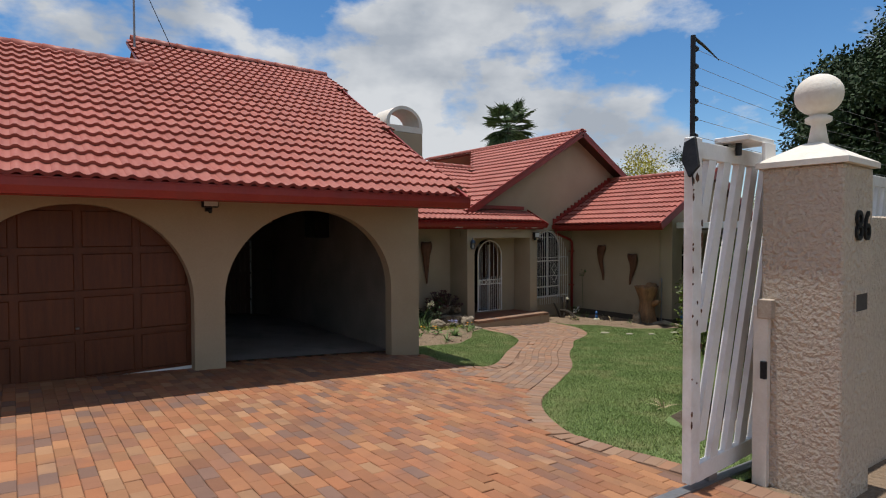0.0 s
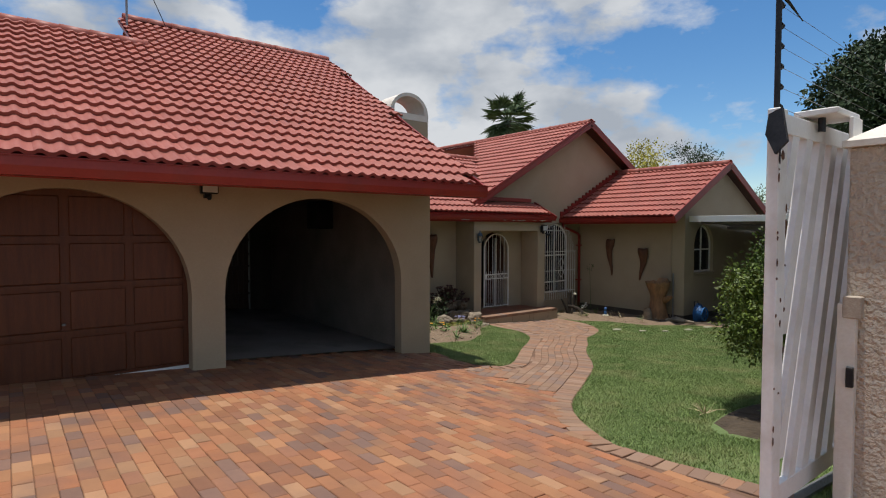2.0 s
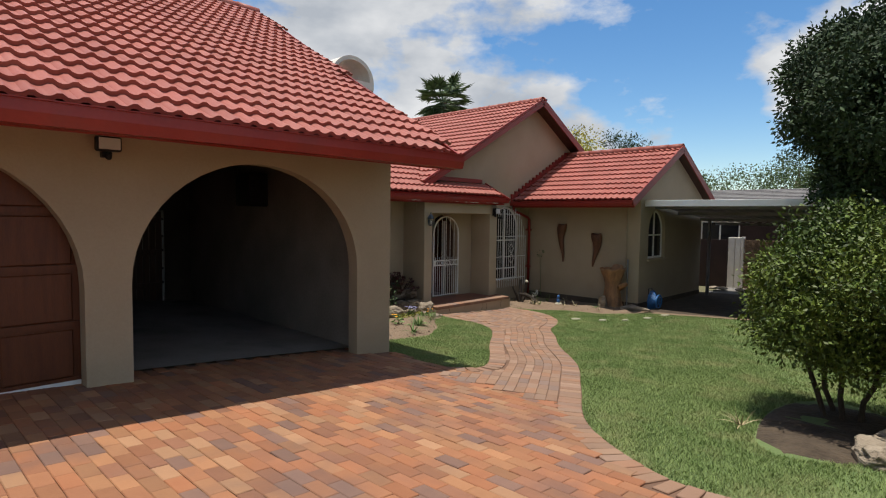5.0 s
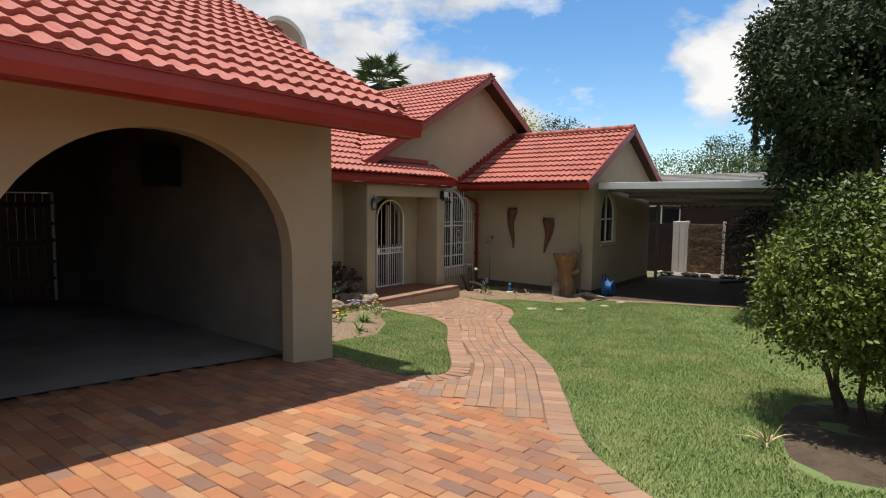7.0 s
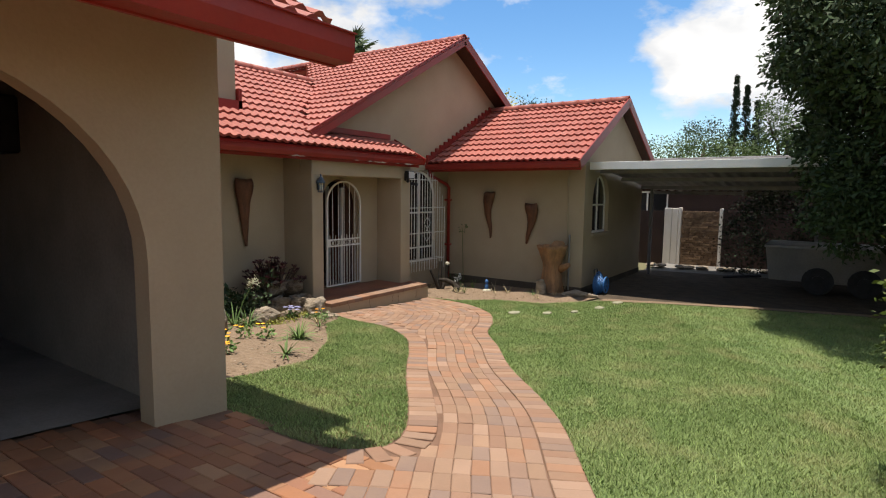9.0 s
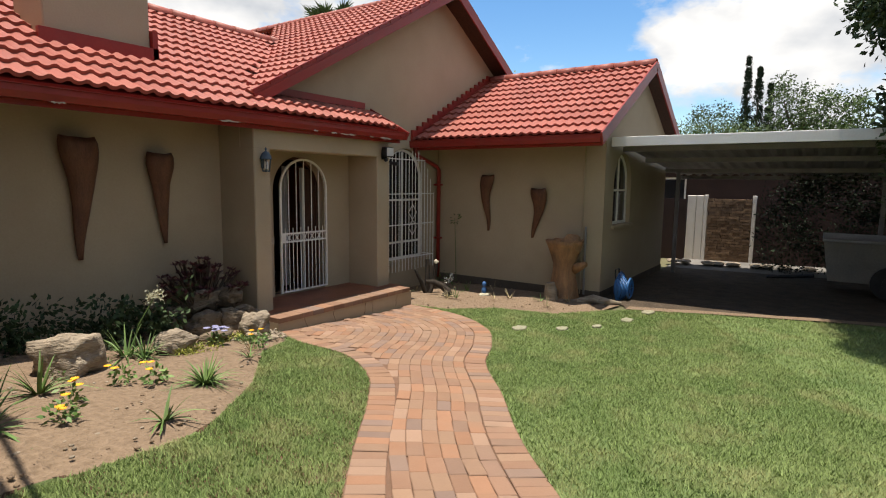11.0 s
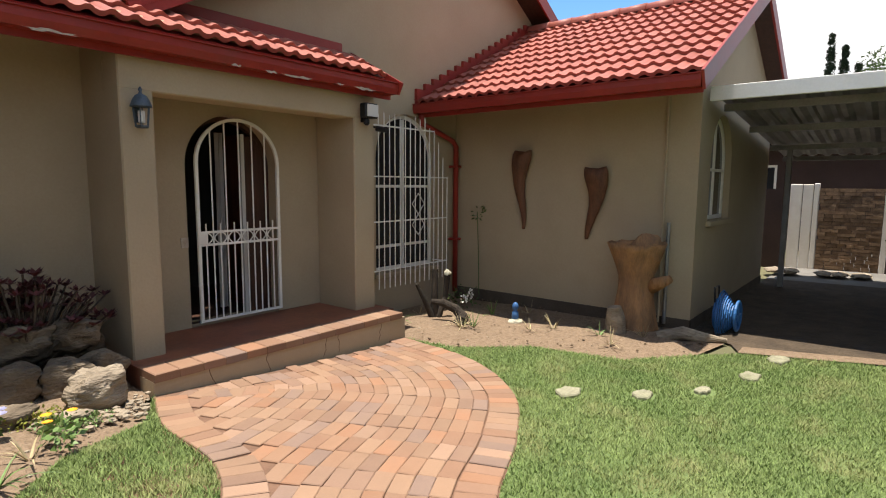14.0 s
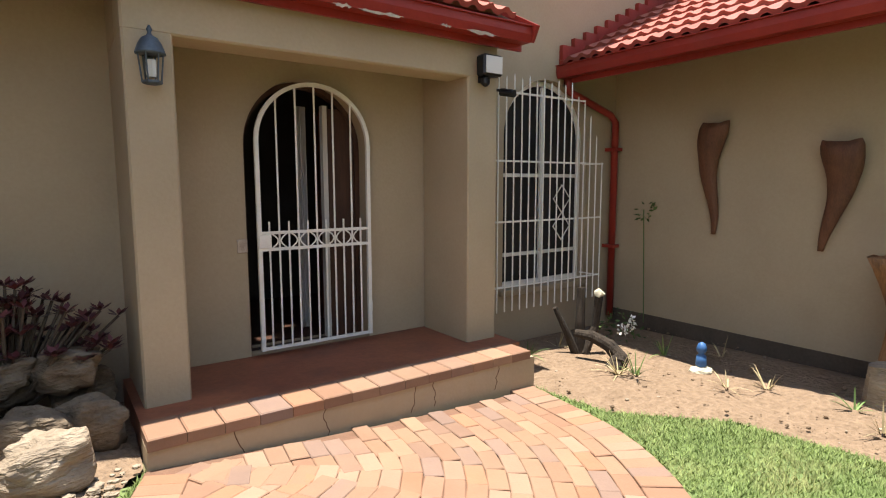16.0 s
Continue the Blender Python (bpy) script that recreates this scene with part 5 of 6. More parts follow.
# ---- trees and shrubs ----
def leaves(s, at, rad, count, size, rnd, long=1.8, droop=0.2):
    """Many small folded leaves spread in an uneven clump."""
    for _ in range(count):
        d = Vector((rnd.gauss(0, 1), rnd.gauss(0, 1), rnd.gauss(0, 1))).normalized()
        p = Vector(at) + d * rad * rnd.uniform(0.35, 1.0)
        ax = (d + Vector((rnd.uniform(-1, 1), rnd.uniform(-1, 1), rnd.uniform(-1, 1) - droop))).normalized()
        sd = ax.cross(Vector((rnd.uniform(-1, 1), rnd.uniform(-1, 1), rnd.uniform(-1, 1)))).normalized()
        k = size * rnd.uniform(0.6, 1.3)
        o = len(s.v)
        s.v += [tuple(p), tuple(p + ax * k * long * 0.5 + sd * k * 0.45), tuple(p + ax * k * long), tuple(p + ax * k * long * 0.5 - sd * k * 0.45)]
        s.f += [(o, o + 1, o + 2), (o, o + 2, o + 3)]


def limb(s, a, b, r0, r1, rnd, n=5):
    a, b = Vector(a), Vector(b)
    pts = [a.lerp(b, k / n) + Vector((rnd.uniform(-1, 1), rnd.uniform(-1, 1), 0)) * 0.04 * (b - a).length * (0 < k < n) for k in range(n + 1)]
    s.tube(pts, [r0 + (r1 - r0) * k / n for k in range(n + 1)], 7)


def tree(name, at, lobes, leaf, mat, label, trunk=0.16, seed=1, density=1.0, kind="", category="tree", stems=1, clump=0.5):
    """A tree: a tapered trunk with limbs to every lobe of the crown; a lobe is (dx, dy, dz, radius x, y, z)."""
    rnd = random.Random(seed)
    root = thing(name, at, label, category, "", kind)
    w, c = Shape(), Shape()
    A = Vector(at)
    fork = min(l[2] - l[5] for l in lobes) + 0.25
    for k in range(stems):
        off = Vector((rnd.uniform(-1, 1), rnd.uniform(-1, 1), 0)) * (0.12 * (stems > 1))
        limb(w, A + off + Vector((0, 0, -0.15)), A + off * 3 + Vector((0, 0, max(0.25, fork))), trunk, trunk * 0.7, rnd)
        for l in lobes[k::stems]:
            limb(w, A + off * 3 + Vector((0, 0, max(0.2, fork - 0.1))), A + Vector(l[:3]), trunk * 0.55, trunk * 0.12, rnd)
    for l in lobes:
        cen, vol = A + Vector(l[:3]), l[3] * l[4] * l[5]
        m = int(density * 14 * (l[3] * l[4] + l[4] * l[5] + l[3] * l[5]) / 3 / clump**2) + 3
        for _ in range(m):
            d = Vector((rnd.gauss(0, 1), rnd.gauss(0, 1), rnd.gauss(0, 1))).normalized() * rnd.uniform(0.55, 1.02) ** 0.6
            p = cen + Vector((d.x * l[3], d.y * l[4], d.z * l[5]))
            leaves(c, p, clump * rnd.uniform(0.5, 1.0), int(26 * density) + 4, leaf, rnd)
    part("trunk", w, BARK, root, "", True)
    part("crown", c, mat, root)
    return root


# the clipped bush on the lawn
bx_, by_ = 7.05, 2.75
bz_ = g(bx_, by_)
tree("garden_bush", (bx_, by_, bz_), [(0, 0, 1.25, 0.85, 0.85, 0.7), (-0.25, 0.15, 1.0, 0.75, 0.75, 0.45), (0.3, -0.2, 1.1, 0.75, 0.75, 0.55), (0.05, 0.1, 1.7, 0.5, 0.5, 0.35), (-0.1, -0.3, 1.3, 0.7, 0.6, 0.55), (-0.75, 0.25, 1.0, 0.32, 0.32, 0.28), (-0.5, 0.45, 1.4, 0.3, 0.3, 0.25), (0.6, 0.4, 1.4, 0.35, 0.35, 0.3), (-0.45, -0.6, 1.75, 0.28, 0.28, 0.24), (0.3, 0.6, 0.9, 0.35, 0.3, 0.28), (0.7, -0.5, 0.85, 0.35, 0.35, 0.25), (-0.5, -0.2, 0.75, 0.4, 0.45, 0.25), (-0.9, -0.25, 1.35, 0.25, 0.25, 0.25)],
     0.026, LEAF_BUSH, "rounded yellow-green garden bush on thin bare stems", 0.028, 4, 1.35, "", "bush", 4, 0.2)

# the dark trees over the carport's end and along the boundary
tree("shade_tree", (14.75, 2.55, g(14.75, 2.55)), [(0, 0, 2.9, 1.9, 2.0, 1.6), (-0.3, 0.9, 4.6, 1.6, 1.6, 1.3), (0.2, -0.4, 6.1, 1.9, 1.8, 1.5), (-0.2, 0.95, 1.9, 0.9, 0.8, 0.8), (-0.4, -1.6, 3.2, 1.6, 1.5, 1.6), (0.2, 1.05, 3.2, 1.0, 0.9, 1.0), (-0.2, 1.5, 5.5, 0.9, 0.9, 0.8), (-0.5, -1.7, 5.4, 1.6, 1.5, 1.6), (-1.2, 1.45, 4.25, 1.1, 0.95, 0.75), (-1.3, 1.3, 5.0, 1.2, 1.0, 0.9), (-2.3, 0.6, 4.4, 1.15, 1.1, 1.0), (-2.2, -0.6, 5.6, 1.3, 1.2, 1.1), (2.0, 0.6, 5.2, 1.5, 1.7, 1.3), (2.4, -1.4, 4.6, 1.6, 1.7, 1.5)],
     0.055, LEAF_DARK, "broad dark-leaved tree beside the carport", 0.17, 7, 1.7, "", "tree", 1, 0.42)
tree("shade_tree", (13.6, -0.6, g(13.6, 0)), [(0, 0, 3.2, 2.0, 1.6, 1.8), (-0.8, 0.3, 5.2, 1.9, 1.8, 1.5), (1.0, 0.2, 4.6, 1.8, 1.7, 1.6), (-1.9, -0.2, 3.4, 1.5, 1.3, 1.3), (0.2, 0.6, 1.4, 1.6, 1.2, 1.1)],
     0.06, LEAF_DARK, "broad dark-leaved tree along the boundary", 0.17, 9, 1.2, "", "tree", 1, 0.42)
tree("shade_tree", (9.8, -1.2, g(9.8, -1)), [(0, 0, 3.6, 1.8, 1.5, 1.2), (0.8, 0.2, 4.6, 1.5, 1.4, 1.1), (-0.9, 0.1, 3.0, 1.2, 1.1, 1.0), (0.3, 0.1, 2.2, 1.5, 1.1, 0.9)],
     0.07, LEAF_DARK, "dark-leaved tree behind the boundary wall", 0.15, 13, 0.9, "", "tree", 1, 0.4)
tree("hedge", (19.7, 2.6, g(19.7, 2.6)), [(0.4, 0.4, 0.9, 0.7, 1.9, 1.1), (0.5, 3.3, 0.7, 0.5, 0.6, 0.9), (0.1, -2.0, 1.0, 0.8, 1.5, 1.2), (0.5, 2.5, 1.2, 0.6, 1.0, 1.2), (0.5, 1.6, 1.9, 0.5, 1.0, 0.8), (0.5, 3.0, 1.8, 0.4, 0.5, 0.7)],
     0.04, LEAF_CYP, "dense dark hedge behind the trailer", 0.06, 15, 1.2, "", "hedge", 3, 0.4)

# out of view: added so that less light enters under the carport
tree("hedge", (17.2, 0.2, g(17.2, 0.2)), [(-1.4, 0, 1.2, 1.0, 0.8, 1.3), (0, 0.1, 1.3, 1.1, 0.8, 1.4), (1.4, 0, 1.2, 1.0, 0.8, 1.3), (-0.7, 0, 2.6, 1.1, 0.8, 0.9), (0.8, 0, 2.6, 1.1, 0.8, 0.9)],
     0.06, LEAF_CYP, "unseen dark hedge added to block light under the carport", 0.06, 16, 0.7, "", "hedge", 3, 0.4)

# far trees
tree("far_tree", (46, 15, -1), [(0, 0, 4.6, 2.2, 2.6, 1.6), (1, 3.4, 4.2, 2.0, 2.4, 1.5), (0, -3.0, 4.8, 2.0, 2.0, 1.6)], 0.10, LEAF_MID, "green tree far behind the neighbour's roof", 0.3, 21, 1.3, "", "tree", 1, 1.1)
tree("far_tree", (47, 6.5, -1), [(0, 1.3, 7.3, 0.7, 0.6, 1.7), (0, 0.1, 6.7, 0.8, 0.7, 1.6), (0, -1.2, 6.3, 0.8, 0.7, 1.5), (0, -2.5, 6.0, 0.9, 0.8, 1.5), (0, 0, 4.8, 1.8, 2.6, 1.3), (0, -2.4, 4.6, 1.8, 1.8, 1.4), (0, 3.4, 4.6, 1.5, 1.6, 1.5)], 0.11, LEAF_MID, "feathery green tree far behind the neighbour's roof", 0.3, 22, 1.2, "", "tree", 1, 0.7)
tree("far_tree", (52, 12.6, -1), [(0, 0, 6.6, 1.8, 2.0, 1.4)], 0.10, LEAF_DARK, "round dark tree far behind the houses", 0.3, 23, 1.4, "", "tree", 1, 1.0)
tree("far_tree", (39.6, 21.4, -1), [(0, 0, 7.6, 0.9, 1.0, 1.4), (0.6, -0.8, 7.0, 0.8, 0.9, 1.2)], 0.10, LEAF_DARK, "dark tree rising behind the wing roof", 0.25, 24, 1.2, "", "tree", 1, 0.9)
tree("yellow_tree", (31.9, 20.1, -1), [(0, 0, 6.8, 1.1, 1.2, 1.1), (-0.4, 0.5, 5.9, 1.2, 1.2, 1.1)], 0.09, LEAF_YELLOW, "yellow-green tree behind the roofs", 0.25, 25, 1.3, "", "tree", 1, 0.8)


def cypress(at, tall, seed):
    rnd = random.Random(seed)
    root = thing("cypress", at, "slim dark cypress far behind the houses", "tree", "three cypresses")
    part("trunk", Shape().tube([at, (at[0], at[1], at[2] + tall * 0.9)], [0.18, 0.03], 6), BARK, root)
    c = Shape()
    for k in range(280):
        t = rnd.random()
        r = 0.34 * math.sin(math.pi * min(1, 0.12 + t * 0.88)) ** 0.8
        a = rnd.uniform(0, 6.28)
        leaves(c, (at[0] + r * math.cos(a) * 0.8, at[1] + r * math.sin(a) * 0.8, at[2] + 0.6 + t * (tall - 0.6)), 0.16, 26, 0.065, rnd, 2.4, -1.6)
    part("crown", c, LEAF_CYP, root)


cypress((52, 10.5, -1), 11.2, 1)
cypress((52, 9.75, -1), 10.4, 2)
cypress((52, 9.0, -1), 9.2, 3)


def palm(at, tall, seed):
    rnd = random.Random(seed)
    root = thing("palm", at, "tall fan palm behind the roofs", "palm")
    A = Vector(at)
    part("trunk", Shape().tube([A, A + Vector((0.1, 0, tall))], [0.32, 0.22], 10), BARK, root)
    for k in range(48):
        s = Shape()
        a, e = rnd.uniform(0, 6.28), rnd.uniform(-0.7, 1.5)
        d = Vector((math.cos(a) * math.cos(e), math.sin(a) * math.cos(e), math.sin(e)))
        L = rnd.uniform(0.8, 1.45)
        c = A + Vector((0.1, 0, tall))
        hub = c + d * L
        s.tube([c, hub], 0.03, 5)
        side = d.cross(Vector((0, 0, 1))).normalized()
        for j in range(13):
            t = (j - 6) / 6 * 1.35
            dr = (d * math.cos(t) + side * math.sin(t)).normalized()
            up = side.cross(d)
            tip = hub + dr * rnd.uniform(0.95, 1.35) - Vector((0, 0, 0.2))
            w = dr.cross(up).normalized() * 0.075
            mid = hub.lerp(tip, 0.5) + Vector((0, 0, 0.08))
            s.add([hub, mid + w, tip, mid - w], [(0, 1, 2), (0, 2, 3)])
        part("frond", s, LEAF_PALM, root)


palm((29.3, 30.0, -1), 10.4, 4)


# ---- beds ----
def boulder(at, size, seed, label, mat=None):
    """A rough boulder with a few broken faces."""
    s = Shape().blob(at, size, seed, 0.42, 4, 1.5, True)
    rnd = random.Random(seed)
    c = Vector(at)
    for _ in range(6):
        d = Vector((rnd.gauss(0, 1), rnd.gauss(0, 1), rnd.gauss(0.3, 1))).normalized()
        reach = 0.72 * math.sqrt(sum((d[k] * size[k]) ** 2 for k in range(3)))
        for i, v in enumerate(s.v):
            over = (Vector(v) - c).dot(d) - reach
            if over > 0:
                s.v[i] = tuple(Vector(v) - d * over * 0.8)
    return single("rock", s, mat or ROCK, label, "rock", "rockery stones", "", True)


def gz(x, y, up=0.0):
    return g(x, y) + 0.03 + up


ROCKS = ((9.12, 10.66, 0.23, 0.16, 0.19, 0.0, 0), (7.02, 10.36, 0.33, 0.23, 0.25, 0.0, 0), (7.98, 10.47, 0.26, 0.15, 0.17, 0.0, 0), (9.30, 11.12, 0.18, 0.17, 0.22, 0.0, 1),
         (9.05, 11.05, 0.22, 0.18, 0.20, 0.0, 1), (9.28, 11.52, 0.20, 0.20, 0.26, 0.0, 1), (8.72, 11.10, 0.24, 0.18, 0.20, 0.0, 1), (9.20, 11.32, 0.20, 0.17, 0.16, 0.30, 1),
         (8.88, 11.38, 0.24, 0.18, 0.17, 0.26, 1), (8.55, 11.5, 0.24, 0.18, 0.24, 0.0, 1), (8.52, 10.62, 0.24, 0.10, 0.09, 0.0, 1), (8.9, 10.42, 0.13, 0.08, 0.06, 0.0, 0), (6.3, 10.7, 0.28, 0.2, 0.2, 0.0, 0))
for i, (x, y, a, b, h, up, brown) in enumerate(ROCKS):
    boulder((x, y, gz(x, y, h * 0.55 + up)), (a, b, h), i + 3, ("pale weathered boulder in the rockery", "brown weathered boulder in the rockery")[brown], (ROCK, ROCK_DARK)[brown])
pb = Shape()
rk = random.Random(31)
for k in range(160):
    x, y = rk.uniform(8.7, 9.5), rk.uniform(10.25, 10.75)
    r = rk.uniform(0.012, 0.04)
    if inside((x, y), BED_L):
        pb.blob((x, y, gz(x, y, 0.0)), (r, r * 0.8, r * 0.6), k, 0.3, 1)
for k in range(160):
    x, y = rk.uniform(5.6, 9.2), rk.uniform(8.5, 10.5)
    r = rk.uniform(0.006, 0.02)
    if inside((x, y), BED_L):
        pb.blob((x, y, gz(x, y, 0.0)), (r, r * 0.8, r * 0.6), k, 0.3, 1)
for k in range(36):
    x, y = rk.uniform(12.3, 14.5), rk.uniform(8.1, 11.6)
    r = rk.uniform(0.006, 0.024)
    if inside((x, y), BED_R):
        pb.blob((x, y, g(x, y) + 0.02), (r, r * 0.8, r * 0.6), k, 0.3, 1)
cl = Shape()
for k in range(1500):
    if k % 2:
        x, y, ring = rk.uniform(5.4, 9.5), rk.uniform(8.0, 10.9), BED_L
    else:
        x, y, ring = rk.uniform(12.2, 14.6), rk.uniform(7.6, 11.7), BED_R
    r = 0.004 + 0.015 * rk.random() ** 5
    if inside((x, y), ring):
        cl.blob((x, y, g(x, y) + 0.022 + 0.03 * (noise.noise(Vector((x * 2.3, y * 2.3, 0))))), (r * 1.2, r, r * 0.8), k, 0.45, 1)
tagged(build("soil_clods", cl, SOIL), "dry clods of earth over the beds", "clods", "", "stuff")
tagged(build("pebbles", pb, ROCK), "loose pebbles and clods on the bed soil", "pebbles", "", "stuff")


def strap_plant(name, at, count, length, wide, mat, label, seed, group="", droop=0.6, category="plant"):
    """A tuft of arching strap leaves."""
    rnd = random.Random(seed)
    s = Shape()
    A = Vector(at)
    for _ in range(count):
        a = rnd.uniform(0, 6.28)
        L = length * rnd.uniform(0.6, 1.1)
        e = rnd.uniform(0.35, 1.3)
        d = Vector((math.cos(a), math.sin(a), 0))
        sd = Vector((-d.y, d.x, 0))
        base = A + d * 0.02
        o = len(s.v)
        n = 5
        for k in range(n + 1):
            t = k / n
            p = base + d * L * t * math.cos(e) + Vector((0, 0, L * (math.sin(e) * t - droop * math.cos(e) * t * t)))
            p.z = max(p.z, g(p.x, p.y) + 0.035)
            w = wide * (1 - t) ** 0.6 * 0.5
            s.v += [tuple(p + sd * w), tuple(p + Vector((0, 0, -w * 0.4))), tuple(p - sd * w)]
        for k in range(n):
            s.f += [(o + 3 * k, o + 3 * k + 1, o + 3 * k + 4, o + 3 * k + 3), (o + 3 * k + 1, o + 3 * k + 2, o + 3 * k + 5, o + 3 * k + 4)]
    return single(name, s, mat, label, category, group)


for i, (x, y, n_, L, w_, m_) in enumerate(((7.55, 9.25, 90, 0.36, 0.018, LEAF_STRAP), (6.9, 8.7, 16, 0.34, 0.024, LEAF_STRAP), (7.62, 10.35, 36, 0.42, 0.018, LEAF_STRAP), (6.6, 9.9, 30, 0.45, 0.025, LEAF_STRAP), (7.55, 10.55, 34, 0.5, 0.022, LEAF_STRAP), (6.1, 9.3, 30, 0.5, 0.022, LEAF_STRAP))):
    strap_plant("strap_leaf_plant", (x, y, gz(x, y)), n_, L, w_, m_, "clump of green strap leaves in the bed", 40 + i, "strap-leaved clumps")
for i, (x, y, n_, L) in enumerate(((8.35, 9.75, 14, 0.32), (8.55, 10.0, 10, 0.28), (12.95, 10.45, 22, 0.30), (13.05, 10.35, 16, 0.26), (13.55, 9.55, 10, 0.26), (13.35, 9.75, 9, 0.2), (13.75, 10.55, 10, 0.3), (13.3, 8.75, 12, 0.25), (13.85, 8.6, 10, 0.25), (12.75, 11.3, 12, 0.28), (13.2, 11.35, 8, 0.25), (14.1, 10.2, 8, 0.25), (13.6, 9.0, 8, 0.22), (5.75, 3.3, 14, 0.25))):
    z = g(x, y) + 0.03
    strap_plant("dry_tuft", (x, y, z), n_, L, 0.014, LEAF_DRY if i % 3 else LEAF_STRAP, "thin half-dry tuft in the sandy soil", 60 + i, "dry tufts", 0.5)


def flower(at, petals, mat, label, group, r=0.028, heads=5, seed=0, stem=0.12):
    """A small low plant with round flower heads."""
    rnd = random.Random(seed)
    root = thing("flower", at, label, "flower", group)
    lf = Shape()
    leaves(lf, (at[0], at[1], at[2] + 0.07), 0.09, 70, 0.03, rnd)
    part("foliage", lf, LEAF_STRAP, root)
    for k in range(heads):
        c = Vector(at) + Vector((rnd.uniform(-0.09, 0.09), rnd.uniform(-0.09, 0.09), stem + rnd.uniform(0, 0.06)))
        s = Shape()
        for j in range(petals):
            a = 2 * math.pi * j / petals
            d = Vector((math.cos(a), math.sin(a), 0.35))
            q = Vector((-d.y, d.x, 0)) * r * 0.4
            s.add([c, c + d * r * 0.7 + q, c + d * r, c + d * r * 0.7 - q], [(0, 1, 2, 3)])
        part("bloom", s, mat, root)


for i, (x, y) in enumerate(((7.31, 9.56), (7.12, 9.72), (8.72, 10.1), (6.6, 9.4), (6.45, 9.1))):
    flower((x, y, gz(x, y)), 12, PETAL_O, "orange marigold in the flower bed", "marigolds", 0.03, 3, i)
flower((8.44, 10.44, gz(8.44, 10.44, 0.0)), 10, PETAL_B, "pale blue agapanthus head above the rocks", "agapanthus", 0.04, 9, 77, 0.14)
fw = thing("tall_bloom", (7.62, 10.58, gz(7.62, 10.58)), "faded cream flower head on a tall thin stem", "flower")
part("stem", Shape().tube([(7.62, 10.58, gz(7.62, 10.58)), (7.68, 10.55, -0.45), (7.82, 10.5, -0.19)], [0.007, 0.006, 0.004], 5), LEAF_STRAP, fw)
s = Shape()
rk = random.Random(5)
for k in range(26):
    d = Vector((rk.gauss(0, 1), rk.gauss(0, 1), rk.gauss(0.2, 0.6))).normalized()
    p = Vector((7.82, 10.5, -0.18))
    q = p + d * rk.uniform(0.05, 0.1)
    s.tube([p, q], 0.0015, 4)
    leaves(s, q, 0.012, 5, 0.012, rk, 2.2)
part("bloom", s, PETAL_CREAM, fw)
for i, (x, y, r) in enumerate(((8.6, 10.6, 0.28), (8.15, 10.35, 0.26), (8.85, 10.35, 0.2), (7.0, 10.35, 0.3))):
    s = Shape()
    rk = random.Random(90 + i)
    for _ in range(26):
        a, q = rk.uniform(0, 6.28), r * math.sqrt(rk.random())
        px, py = x + q * math.cos(a), y + q * 0.6 * math.sin(a)
        leaves(s, (px, py, gz(px, py, 0.03)), 0.05, 26, 0.016, rk)
    single("ground_cover", s, leaf_material("moss_leaf", (0.16, 0.19, 0.03), (0.30, 0.30, 0.06)) if i < 2 else LEAF_STRAP, "low yellow-green ground cover between the rocks", "ground cover", "", "stuff")
for i, (x, y, r, h) in enumerate(((6.0, 11.3, 0.45, 0.9), (7.6, 11.3, 0.4, 0.45), (6.9, 11.5, 0.4, 0.5), (8.2, 11.35, 0.35, 0.3))):
    s = Shape()
    rk = random.Random(110 + i)
    for _ in range(40):
        leaves(s, (x + rk.gauss(0, r * 0.5), y + rk.gauss(0, 0.2), gz(x, y) + abs(rk.gauss(0.15, h * 0.4))), 0.12, 22, 0.04, rk)
    single("low_shrub", s, LEAF_DARK, "low dark green shrub against the wall", "shrub", "low wall shrubs")
# red-leaved succulent
rs_ = thing("red_succulent", (8.93, 11.45, gz(8.93, 11.45, 0.35)), "dark red rosette succulent above the rocks", "succulent")
rk = random.Random(17)
for k in range(120):
    st, cr_ = Shape(), Shape()
    a, e = rk.uniform(0, 6.28), rk.uniform(0.15, 1.5)
    L = rk.uniform(0.25, 0.52)
    tip = Vector((8.93 + L * math.cos(a) * math.cos(e) * 1.25, 11.5 + L * math.sin(a) * math.cos(e) * 0.75, gz(8.93, 11.45, 0.36) + L * math.sin(e) * 0.95))
    st.tube([(8.93, 11.45, gz(8.93, 11.45, 0.1)), tip], [0.012, 0.008], 5)
    for j in range(11):
        b = 2 * math.pi * j / 11 + rk.random()
        d = Vector((math.cos(b), math.sin(b), rk.uniform(0.2, 0.9))).normalized()
        q = d.cross(Vector((0, 0, 1))).normalized() * 0.014
        cr_.add([tip, tip + d * 0.045 + q, tip + d * 0.078, tip + d * 0.045 - q], [(0, 1, 2, 3)])
    stem = part("stem", st, BARK, rs_)
    part("rosette", cr_, LEAF_RED, stem)

# things in the wing bed
def trunk_log(name, pts, rs, label, mat=BARK, category="log", seed=0):
    s = Shape().tube(pts, rs, 12)
    for i, v in enumerate(s.v):
        k = 0.10 * rs[0] * noise.noise(Vector(v) * 9 + Vector((seed, 0, 0)))
        s.v[i] = (v[0] + k, v[1] + k, v[2])
    return single(name, s, mat, label, category)


